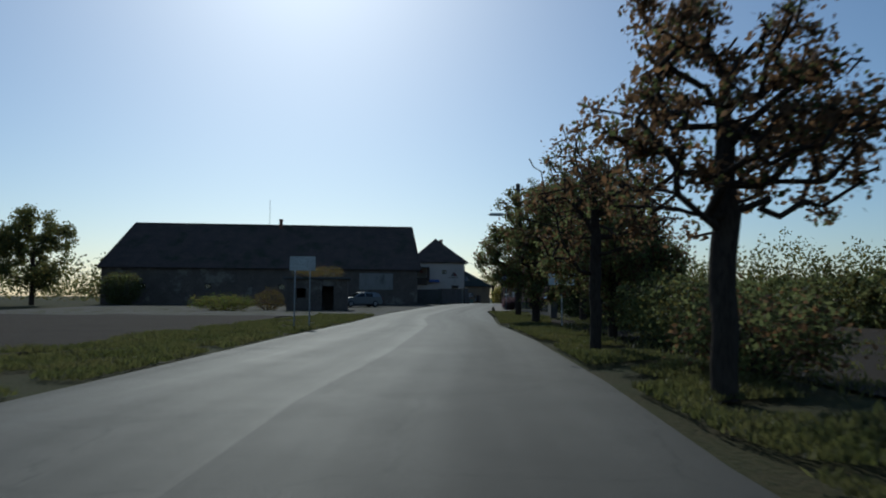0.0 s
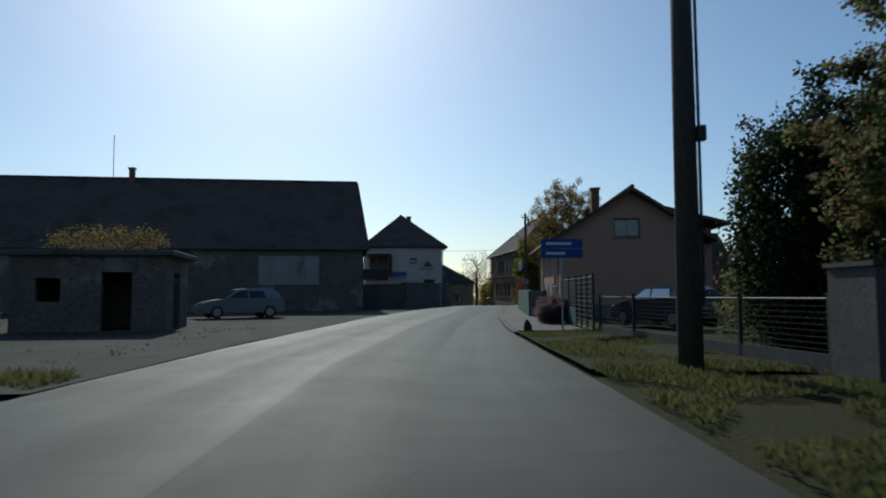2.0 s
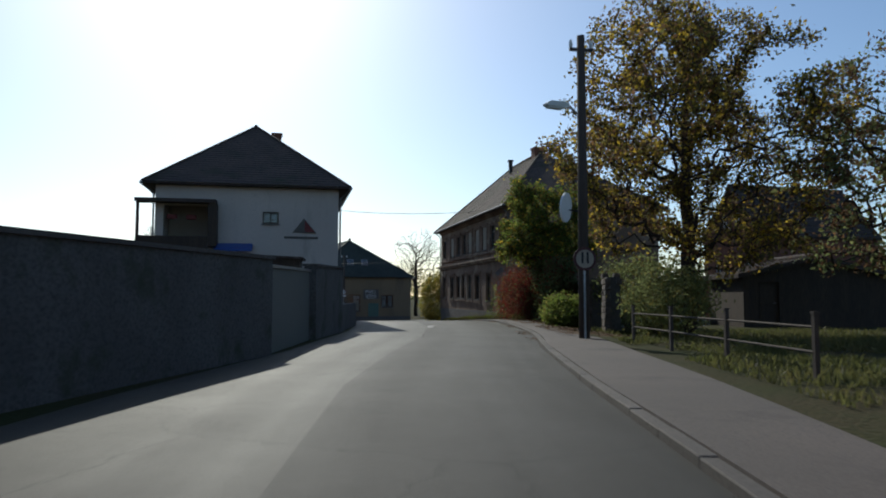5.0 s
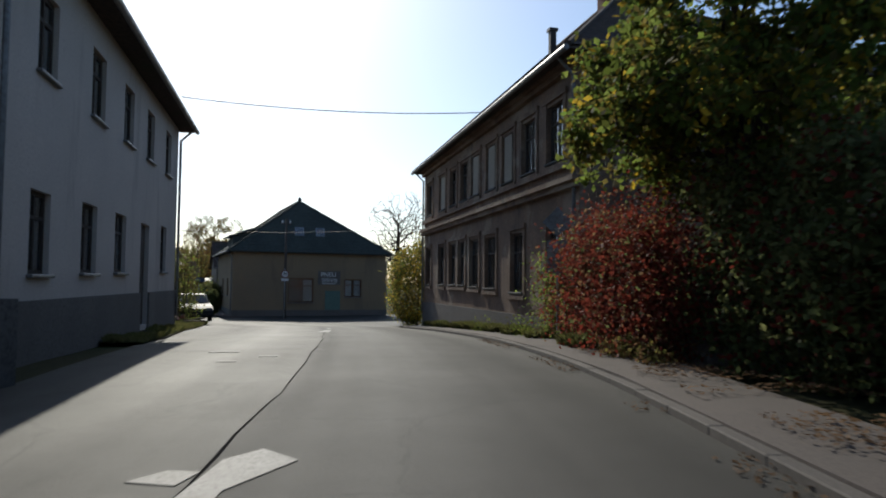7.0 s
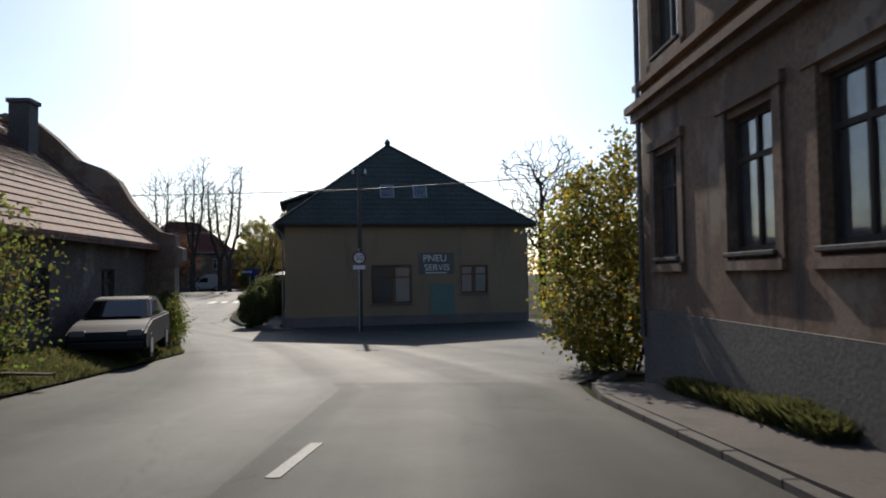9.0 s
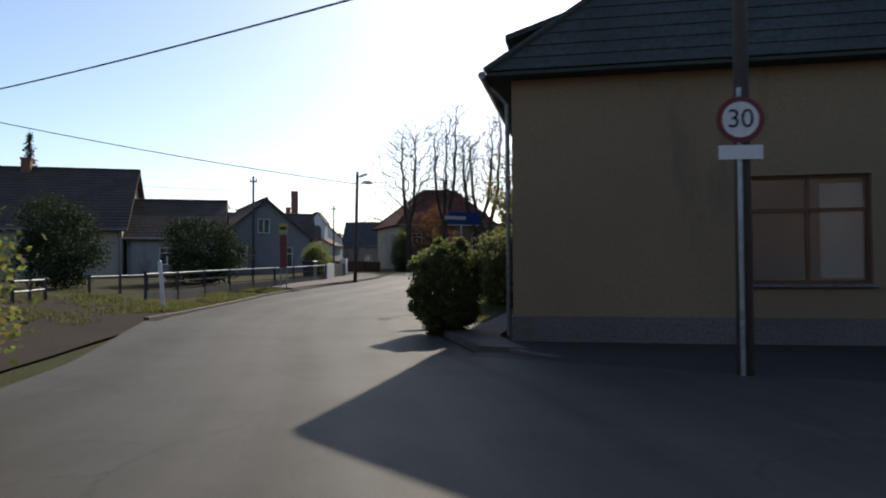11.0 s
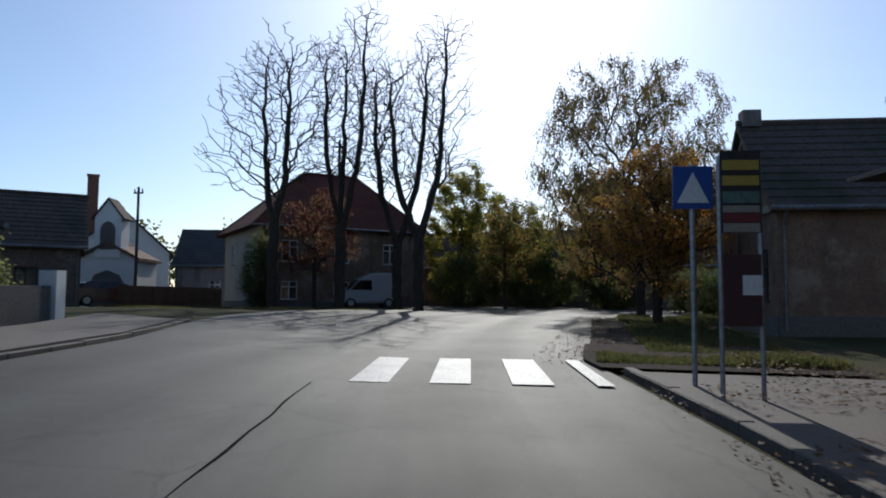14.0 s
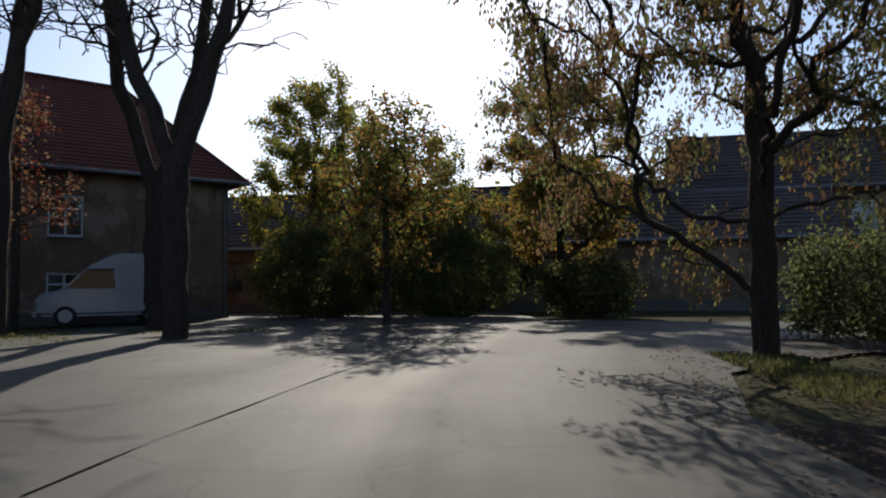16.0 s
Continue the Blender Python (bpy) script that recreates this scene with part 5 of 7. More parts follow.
part("loggia_parapet", boxes((-.7, 2.4, -.7, -.62, 3.2, 4.35)), WOOD_DARK, wh, "dark boarded balcony parapet")
for u_ in (.5, 1.35):
    part("flower_box", boxes((u_, u_ + .45, .1, .3, 5.2, 5.42), bevel=.03), RED_SIGN, wh, "red hanging flower box")
part("emblem", prism(bmesh.new(), [(6.22, 4.65), (7.35, 4.65), (6.76, 5.35)], -.05, -.004), PLINTH, wh, "dark triangular emblem")
part("emblem", prism(bmesh.new(), [(6.8, 4.69), (7.28, 4.69), (6.8, 5.24)], -.065, -.051), RED_SIGN, wh, "red half of the emblem")
part("text_bar", boxes((5.84, 7.43, -.03, -.004, 4.36, 4.47)), PLINTH, wh)
part("window_awning", prism(bmesh.new(), [(-.8, 3.75), (-.02, 4.1), (-.02, 4.02), (-.8, 3.68)], 2.7, 4.4, 'x'), BLUE_SIGN, wh, "faded blue awning")

stucco = bpy.data.objects["stucco_house"]
for a_, b_ in (((-.05, 2.9), (2.5, 5.55)), ((5.05, 2.9), (2.5, 5.55))):
    part("gable_trim", prism(bmesh.new(), [a_, b_, (b_[0], b_[1] - .35), (a_[0] + (.25 if a_[0] < 0 else -.25), a_[1] - .05)], -.07, -.004), CREAM, stucco, "pale plaster gable edging")
part("string_course", boxes((-.05, 5.05, -.09, -.004, 2.65, 2.85)), CREAM, stucco)
part("finial", boxes((2.25, 2.75, -.12, .4, 5.45, 5.95)), GREY_WALL, stucco)
chap = bpy.data.objects["chapel"]
part("niche_gable", prism(bmesh.new(), [(.95, 2.7), (2.55, 2.7), (2.55, 5.2), (1.75, 6.25), (.95, 5.2)], -.12, 1.2), WHITE_PAINT, chap, "white gabled bell niche")
for row in ([(.78, 5.02), (1.75, 6.28), (1.75, 6.42), (.74, 5.12)], [(2.72, 5.02), (1.75, 6.28), (1.75, 6.42), (2.76, 5.12)]):
    part("niche_roof", prism(bmesh.new(), row, -.22, 1.3), TILE_DARK, chap, "dark roof edge over the niche")
# shade inside niche and doorway is drawn as flat dark plates, without recesses
part("niche", prism(bmesh.new(), [(1.3, 3.2), (2.2, 3.2), (2.2, 4.5), (2.05, 4.8), (1.75, 4.95), (1.45, 4.8), (1.3, 4.5)], -.15, -.121), PLINTH, chap, "flat dark plate for the shade in the arched niche")
part("arch", prism(bmesh.new(), [(.7, -.4), (2.8, -.4), (2.8, 1.1), (2.5, 1.65), (1.75, 1.95), (1.0, 1.65), (.7, 1.1)], -.04, -.004), PLINTH, chap, "flat dark plate for the shade in the arched doorway")
part("corner_post", boxes((3.3, 3.56, -.06, .2, -.9, 2.7)), WHITE_PAINT, chap)

part("mast", tubes(([(17.0, 7.0, 9.7), (17.0, 7.0, 13.0)], .025), n=6), DARK_STEEL, barn)

salmon = bpy.data.objects["salmon_house"]
part("porch_roof", prism(bmesh.new(), [(5.2, 5.62), (8.3, 4.82), (8.3, 4.68), (5.2, 5.4)], -.55, 4.0), TILE_DARK, salmon)
part("porch_wall", boxes((7.12, 7.9, 1.2, 3.9, -.3, 4.75)), SALMON, salmon)


# clay tiles of the farmhouse roof, one by one near its end gable
def roof_tiles(root, u0, u1, rows, first, singles):
    rn = random.Random(12)
    bm = bmesh.new()
    prof = [(-.115, .0), (-.07, .03), (0, .042), (.07, .03), (.115, .0)]
    lo, hi = [], []
    for y, dz in ((0, .03), (.38, .0)):
        for x, z in prof:
            lo.append(bm.verts.new((x, y, z + dz)))
    for i in range(4):
        bm.faces.new((lo[i], lo[i + 1], lo[i + 6], lo[i + 5]))
    bmesh.ops.solidify(bm, geom=bm.faces[:], thickness=.014)
    me = part_data(bm, TILE_RED)
    rest, faces = [], []
    base = [tuple(v.co) for v in me.vertices]
    poly = [list(p.vertices) for p in me.polygons]
    ang = math.degrees(math.atan2(3.9, 4.5))
    for k in range(rows):
        n = int((u1 - u0) / .235)
        for j in range(n):
            d = .02 + k * .335
            m = pose(u0 + (j + .5) * .235 + rn.uniform(-.008, .008), -.45 + d * .756, 2.265 + d * .655 + rn.uniform(-.006, .01), ang, 0, rn.uniform(-1.5, 1.5))
            if first <= k < first + singles:
                o = part("tile", me, TILE_RED, root)
                o.matrix_basis = m
            else:
                b = len(rest)
                rest += [tuple(m @ Vector(c)) for c in base]
                faces += [[b + i for i in f] for f in poly]
    tagged(part("roof_tiling", raw_mesh("roof_tiling", rest, faces, TILE_RED), TILE_RED, root), kind="stuff")


roof_tiles(farm, 9.6, 18.6, 17, 0, 7)

# trees and bushes
tree("fruit_tree", "old fruit tree with thinning brown leaves", 3.3, 8.4, 5.2, 3.8, .36, .16, 9000, 0.095, mats=[(LEAF_BROWN, .8), (LEAF_DARK, .2)], seed=3, limbs=46, clump=.28, bare=.3, lean=(.25, .2))
tree("fruit_tree", "gnarled half-bare fruit tree with a few brown leaves", 3.4, 15.9, 5.2, 3.8, .34, .13, 3800, 0.11, mats=[(LEAF_BROWN, .7), (LEAF_DARK, .3)], seed=5, limbs=52, clump=.3, bare=.4, lean=(.1, .2))
tree("fruit_tree", "roadside fruit tree with dull green leaves", 5.4, 22.6, 5.0, 4.4, .12, .15, 24000, 0.117, mats=[(LEAF_DARK, .7), (LEAF_BROWN, .3)], seed=4, clump=.34)
tree("fruit_tree", "dense roadside fruit tree with dark leaves", 4.4, 33.8, 6.3, 5.2, .18, .2, 40000, 0.124, mats=[(LEAF_DARK, .7), (LEAF_BROWN, .3)], seed=26, limbs=90, clump=.34)
tree("fruit_tree", "tall fruit tree with upright shoots at the garden corner", 7.4, 37.5, 9.4, 5.8, .12, .18, 44000, 0.117, mats=[(LEAF_DARK, .7), (LEAF_BROWN, .3)], seed=8, clump=.34)
conifer("spruce", "dark spruce in a garden", 11.9, 40.0, 6.8, 4.4, 2)
conifer("spruce", "dark spruce in a garden", 22.0, 80, 5.6, 1.6, 4)
conifer("spruce", "dark spruce in a garden", 25.3, 80, 5.2, 4.6, 5)
conifer("thuja", "dense dark columnar thuja", 9.0, 46.5, 6.2, 2.4, 6)
tree("field_tree", "broad tree beyond the field", -41, 71, 10.0, 7.5, .12, .25, 15400, 0.260, mats=[(LEAF_DARK, .6), (LEAF_OLIVE, .4)], seed=9, clump=.6)
tree("field_tree", "broad tree beyond the field", -49, 74, 9.0, 8, .12, .25, 13200, 0.260, mats=[(LEAF_DARK, .6), (LEAF_OLIVE, .4)], seed=10, clump=.6)
tree("garden_tree", "garden tree with yellowing thin foliage", 15.2, 101.6, 11, 9.5, .2, .24, 46000, 0.14, mats=[(LEAF_OLIVE, .4), (LEAF_YELLOW, .25), (LEAF_BROWN, .35)], seed=11, limbs=130, clump=.5, bare=.15)
tree("garden_tree", "garden tree behind a yard with brown leaves", 21, 99, 9.5, 8, .15, .2, 15400, 0.169, mats=[(LEAF_DARK, .5), (LEAF_BROWN, .5)], seed=12, clump=.5, bare=.15)
tree("wall_tree", "green leafy tree growing against the old house", 14.0, 114.6, 7.5, 5.2, .26, .16, 28600, 0.156, mats=[(LEAF_GREEN, .6), (LEAF_OLIVE, .25), (LEAF_YELLOW, .15)], seed=13, limbs=80, clump=.4, gaps=.2)
tree("bare_garden_tree", "nearly bare spreading tree behind the workshop", 12.4, 175.0, 11.6, 7.5, .28, .26, 700, 0.110, mats=[(LEAF_BROWN, 1.0)], seed=14, limbs=260, clump=.8, wob=.2)
bare_tree("bare_tree", "tall leafless tree with upright stems", -30.9, 210.4, 14.7, 2, 21, .30, 1.0, .3, 3.6, .12)
bare_tree("bare_tree", "tall leafless tree with upright stems", -27.9, 212.4, 16.6, 3, 22, .30, 1.4, .26, 2.2, .28)
bare_tree("bare_tree", "tall leafless tree with upright stems", -25.7, 215.7, 16.0, 2, 23, .28, 1.6, .24, 2.2, .28)
bare_tree("bare_tree", "tall leafless tree with upright stems", -23.1, 211.9, 15.8, 2, 24, .28, 1.7, .24, 2.6, .2)
tree("street_tree", "pollarded street tree with sparse autumn leaves", -8.3, 180.6, 6.6, 4.4, .32, .2, 4600, 0.11, mats=[(LEAF_OLIVE, .5), (LEAF_BROWN, .3), (LEAF_GREEN, .2)], seed=15, limbs=34, clump=.35, bare=.35, shape='pollard')
tree("orange_tree", "street tree with glowing orange-brown autumn leaves", -11.0, 200.2, 6.1, 4.6, .2, .16, 30000, 0.092, mats=[(LEAF_ORANGE, .5), (LEAF_BROWN, .3), (LEAF_YELLOW, .2)], seed=16, limbs=80, clump=.4)
tree("ash_tree", "tall street tree with drooping brown leaves", -11.7, 209.2, 11.9, 9.0, .13, .21, 62000, 0.11, mats=[(LEAF_BROWN, .45), (LEAF_OLIVE, .35), (LEAF_DARK, .2)], seed=17, limbs=110, clump=.5, droop=2.6, bare=.18, gaps=.06, wob=.2, head=.3, sprays=.5)
tree("park_tree", "green-yellow tree in front of the low house", -14.4, 224, 8.9, 6.4, .2, .16, 52000, 0.125, mats=[(LEAF_OLIVE, .35), (LEAF_ORANGE, .3), (LEAF_GREEN, .2), (LEAF_YELLOW, .15)], seed=18, clump=.4)
tree("park_tree", "light thin-leaved tree in front of the low house", -19.6, 225.5, 7.4, 5.6, .18, .13, 30000, 0.12, mats=[(LEAF_OLIVE, .4), (LEAF_GREEN, .4), (LEAF_YELLOW, .2)], seed=19, clump=.4)
tree("park_tree", "green-yellow tree beside the villa", -24.6, 226.2, 10.4, 6.6, .1, .17, 52000, 0.13, mats=[(LEAF_OLIVE, .35), (LEAF_GREEN, .35), (LEAF_YELLOW, .3)], seed=20, clump=.45)
tree("red_tree", "reddish-brown tree in front of the villa", -30.4, 214.3, 7.2, 5.2, .25, .12, 9500, 0.115, mats=[(LEAF_BROWN, .6), (LEAF_RED, .4)], seed=25, clump=.45, bare=.3)
bush("thuja", "dark evergreen column at the corner of the villa", -33.3, 213.0, 1.9, 1.9, 4.2, 14000, .1, LEAF_DARK, seed=81, lump=.3)
bush("round_bush", "dense clipped dark round bush beside the workshop", -3.05, 161.75, 1.45, 1.6, 1.95, 30000, 0.08, LEAF_DARK, seed=31, block=.25, lump=.12, loose=.2)
bush("hedge_bush", "leafy shrub with brownish tips beside the footway", -4.55, 169.5, 1.9, 3.2, 2.25, 26000, 0.085, mats=[(LEAF_DARK, .95), (LEAF_BROWN, .05)], seed=32, lump=.2)
bush("corner_hedge", "unclipped green hedge at the bend", -2.45, 149.9, 1.6, 4.8, 1.5, 30000, 0.085, mats=[(LEAF_GREEN, .6), (LEAF_OLIVE, .4)], seed=33, rot=26, block=.3)
bush("shrub", "yellow-green shrub beside the old house corner", 11.4, 141.2, 3.0, 3.0, 4.2, 17600, 0.117, mats=[(LEAF_OLIVE, .5), (LEAF_YELLOW, .25), (LEAF_GREEN, .25)], seed=34)
bush("lilac_bush", "thin green lilac in front of the farmhouse", 0.3, 138.0, 1.4, 2.0, 2.9, 3000, 0.10, mats=[(LEAF_OLIVE, .6), (LEAF_GREEN, .4)], seed=35, loose=1.1, stems=30, lump=.45)
bush("creeper", "red and green autumn creeper hanging over a wall", 13.15, 117.0, 1.2, 5.2, 2.3, 40000, 0.085, mats=[(LEAF_RED, .74), (LEAF_BROWN, .2), (LEAF_DARK, .06)], seed=36, block=.3, lump=.4, loose=1.1, rot=-3)
bush("creeper", "red autumn creeper on a broken wall", 13.1, 120.9, .8, 2.4, 2.1, 6000, 0.085, mats=[(LEAF_GREEN, .45), (LEAF_RED, .25), (LEAF_DARK, .3)], seed=37, block=.2, lump=.45, loose=1.2)
bush("weed_clump", "tall green weeds at the foot of the old house", 12.7, 123.2, .5, 2.2, .26, 1500, .07, mats=[(LEAF_OLIVE, .4), (LEAF_GREEN, .6)], seed=66, loose=2.2, lump=.7)
bush("ivy_curtain", "dark ivy hanging over the garden wall", 13.75, 112.4, 1.3, 4.6, 3.0, 20000, .12, mats=[(LEAF_DARK, .85), (LEAF_RED, .15)], seed=71, block=.5)
bush("weed_clump", "low green weeds beside the pavement", 12.45, 127.5, .4, 2.4, .22, 1400, .07, mats=[(LEAF_OLIVE, .4), (LEAF_GREEN, .6)], seed=67, loose=2.2, lump=.7)
bush("weed_clump", "rough weeds below the creeper", 12.5, 115.2, .6, 3.2, .32, 2200, .07, mats=[(LEAF_OLIVE, .6), (LEAF_BROWN, .4)], seed=68)
bush("flower_bush", "pinkish heather bush by the fence", 5.9, 62.5, 1.3, 1.5, 1.0, 11000, 0.078, mats=[(LEAF_PINK, .8), (LEAF_OLIVE, .2)], seed=38)
bush("flower_bush", "pale flowering bush by the ruined wall", 12.5, 106.6, 1.5, 3.6, 1.15, 16000, 0.091, mats=[(LEAF_GREEN, .8), (LEAF_OLIVE, .2)], seed=39)
bush("garden_bush", "dark rounded conifer bush by the stream", -24.5, 168.0, 3.0, 3.0, 3.6, 16000, .12, NEEDLE, seed=40, lump=.6)
bush("garden_bush", "dark spreading bush by the stream", -22.6, 174.5, 3.8, 3.2, 3.0, 16000, .12, NEEDLE, seed=41, lump=.6)
conifer("garden_spruce", "tall dark spruce behind the houses", -63, 184, 16.4, 12, 8)
conifer("garden_spruce", "dark spruce behind the houses", -56, 187.5, 12.6, 3.4, 9)

bush("hedge", "dark clipped hedge behind the roadside trees", 19, 26, 2.6, 60, 2.3, 60000, .2, mats=[(LEAF_DARK, .7), (LEAF_OLIVE, .3)], seed=51, block=.7, stems=20, loose=.4)
bush("undergrowth", "dark undergrowth at the foot of the fruit tree", 4.6, 10.5, 2.0, 3.0, 1.2, 5000, .1, mats=[(LEAF_DARK, .7), (LEAF_BROWN, .3)], seed=52)
bush("undergrowth", "dark undergrowth under the fruit trees", 6.0, 18.0, 2.4, 7.0, 1.6, 9000, .1, mats=[(LEAF_DARK, .7), (LEAF_OLIVE, .3)], seed=53)
bush("undergrowth", "dark undergrowth under the fruit trees", 7.5, 30.0, 2.6, 8.0, 1.8, 9000, .1, mats=[(LEAF_DARK, .7), (LEAF_OLIVE, .3)], seed=54)
bush("garden_shrub", "dark garden shrub behind the pole", 13.6, 99.6, 2.6, 2.4, 2.0, 7000, .1, mats=[(LEAF_DARK, .8), (LEAF_OLIVE, .2)], seed=55)
bush("garden_shrub", "dark garden shrub behind the pier", 14.6, 104.6, 3.0, 3.4, 2.6, 8000, .11, mats=[(LEAF_DARK, .8), (LEAF_OLIVE, .2)], seed=56)
bush("park_shrub", "dark shrub in front of the low house", -18.5, 223.0, 5.0, 2.4, 3.0, 16000, .13, mats=[(LEAF_DARK, .7), (LEAF_GREEN, .3)], seed=58)
bush("park_shrub", "dark shrub in front of the low house", -23.4, 222.6, 5.0, 2.4, 3.2, 16000, .13, mats=[(LEAF_DARK, .7), (LEAF_OLIVE, .3)], seed=59)
bush("park_shrub", "dark shrub in front of the low house", -13.6, 222.8, 3.4, 2.2, 1.9, 9000, .13, mats=[(LEAF_DARK, .8), (LEAF_OLIVE, .2)], seed=60)
bush("yard_hedge", "dark clipped hedge beside the street tree", -8.4, 211.8, 3.8, 1.8, 1.9, 16000, .1, LEAF_DARK, seed=61, block=.7)
tree("yard_tree", "nearly bare tree behind the low house", -9.5, 234, 9.5, 6, .3, .2, 1500, .12, mats=[(LEAF_BROWN, 1.0)], seed=62, limbs=160, clump=.6, wob=.2)
tree("verge_tree", "small yellowing tree beside the villa drive", -19.6, 217.5, 6.5, 4.0, .2, .12, 9000, .14, mats=[(LEAF_OLIVE, .5), (LEAF_ORANGE, .3), (LEAF_GREEN, .2)], seed=63, clump=.4)
WOODS = [LEAF_DARK, LEAF_OLIVE]
far_wood("far_wood", "distant dark belt of trees", [(60, -40), (52, 40), (58, 90), (46, 120), (44, 160), (40, 190), (28, 225), (30, 250)], 9, 3, 1, WOODS, .55, 330)
far_wood("far_wood", "distant dark belt of trees", [(-95, -40), (-92, 60), (-75, 110), (-52, 122), (-40, 128)], 7, 3, 2, WOODS, .55, 280)
far_wood("far_wood", "distant dark belt of trees", [(-120, 215), (-70, 232), (-45, 250), (-15, 256), (30, 252)], 7.5, 3, 3, WOODS, .6, 280)
bush("weed_bank", "rough weeds beside the barn yard", -17.5, 56.5, 5.0, 2.0, 1.1, 6000, .1, mats=[(LEAF_OLIVE, .6), (LEAF_GREEN, .4)], seed=69)
bush("barn_bush", "dark bush at the corner of the barn", -33.5, 74.0, 4.5, 3.0, 3.2, 9000, .14, mats=[(LEAF_DARK, .7), (LEAF_OLIVE, .3)], seed=70)
bush("garden_thuja", "dense dark columnar thuja behind the garden fence", 9.3, 51.0, 2.3, 2.4, 5.0, 24000, .13, mats=[(NEEDLE, .8), (LEAF_DARK, .2)], seed=31, lump=.45, block=.35)
bush("garden_thuja", "dense dark thuja behind the garden fence", 10.6, 50.4, 3.0, 3.0, 5.6, 28000, .13, mats=[(NEEDLE, .8), (LEAF_DARK, .2)], seed=32, lump=.5, block=.35)
tree("garden_tree", "dense dark garden tree behind the fence", 10.40, 47.0, 7.6, 5.2, .08, .16, 36000, .12, mats=[(LEAF_DARK, .7), (LEAF_BROWN, .3)], seed=33, clump=.34)
bush("garden_hedge", "dark hedge behind the garden fence", 10.13, 52.0, 2.0, 8.0, 2.0, 16000, .11, mats=[(LEAF_DARK, .8), (LEAF_BROWN, .2)], seed=72, block=.5)
bush("yard_hedge", "dark hedge behind the white gate pier", -25.0, 187.2, 1.3, 3.6, 1.9, 14000, .1, LEAF_DARK, seed=83, rot=22, block=.6)

# street furniture, walls, fences
def utility_pole(name, label, x, y, h, r=0.13, arm=None, lamp=None, z=None, cross=True, mat=None):
    """A wooden pole with insulators and, where it has one, a lamp on an arm. lamp: (dx, dy, height)."""
    root = thing(name, pose(x, y, (ground_z(y, x) if z is None else z)), label, "pole")
    part("shaft", tubes(([(0, 0, -.3), (0, 0, h * .5), (0, 0, h)], [r, r * .88, r * .72]), n=12), mat or POLE_WOOD, root, smooth=True)
    if cross:
        part("cross_arm", boxes((-.32, .32, -.04, .04, h - .42, h - .34)), DARK_STEEL, root)
        for dx in (-.28, .28):
            part("insulator", tubes(([(dx, 0, h - .34), (dx, 0, h - .26), (dx, 0, h - .2), (dx, 0, h - .12)], [.035, .06, .045, .03]), n=8), WHITE_PAINT, root)
    if lamp:
        dx, dy, lz = lamp
        d = Vector((dx, dy, 0)).normalized()
        part("lamp_arm", tubes(([(0, 0, lz - .25), (dx * .35, dy * .35, lz - .05), (dx * .6, dy * .6, lz)], .028), n=7), STEEL, root)
        m = Matrix.Translation((dx * .55, dy * .55, lz)) @ Matrix.Rotation(math.atan2(dy, dx), 4, 'Z')
        bm = bmesh.new()
        ln = math.hypot(dx, dy) * .5 + .25
        prism(bm, [(0, -.02), (.12, -.07), (ln, -.05), (ln + .03, .0), (ln - .1, .08), (.15, .1), (0, .04)], -.11, .11)
        o = part("lamp_head", bm, LAMP_COVER, root)
        o.matrix_basis = m
        part("lamp_glass", boxes((.2, ln - .05, -.09, .09, -.1, -.055)), LAMP_COVER, o)
    return root


def cable(name, label, a, b, sag, r=0.018):
    pts = [Vector(a).lerp(Vector(b), i / 24) - Vector((0, 0, sag * 4 * (i / 24) * (1 - i / 24))) for i in range(25)]
    return tagged(new(name, part_mesh(tubes((pts, r), n=5), CABLE)), label, "cable")


def part_mesh(bm, mat):
    me = bpy.data.meshes.new("mesh")
    bm.to_mesh(me)
    bm.free()
    me.materials.append(mat)
    return me


def wall_run(name, label, pts, top, th, mat, cope=None, category="wall", base=-.3):
    """A free-standing wall along a line in plan; top: its height above the world's zero at each point, or one height over the ground."""
    root = thing(name, Matrix(), label, category)
    for (a, b), k in zip(zip(pts, pts[1:]), range(99)):
        za = top[k] if isinstance(top, list) else ground_z(a[1], a[0]) + top
        zb = top[k + 1] if isinstance(top, list) else ground_z(b[1], b[0]) + top
        d = Vector((b[0] - a[0], b[1] - a[1]))
        ln = d.length
        m = pose(a[0], a[1], 0, 0, 0, math.degrees(math.atan2(d.y, d.x)))
        g0 = min(ground_z(a[1], a[0]), ground_z(b[1], b[0])) + base
        bm = bmesh.new()
        prism(bm, [(0, g0), (ln, g0), (ln, zb), (0, za)], -th / 2, th / 2)
        o = part("panel", bm, mat, root)
        o.matrix_basis = m
        if cope:
            bm = bmesh.new()
            prism(bm, [(-.04, za + .002), (ln + .04, zb + .002), (ln + .04, zb + .07), (-.04, za + .07)], -th / 2 - .05, th / 2 + .05)
            o = part("coping", bm, cope, root)
            o.matrix_basis = m
    return root


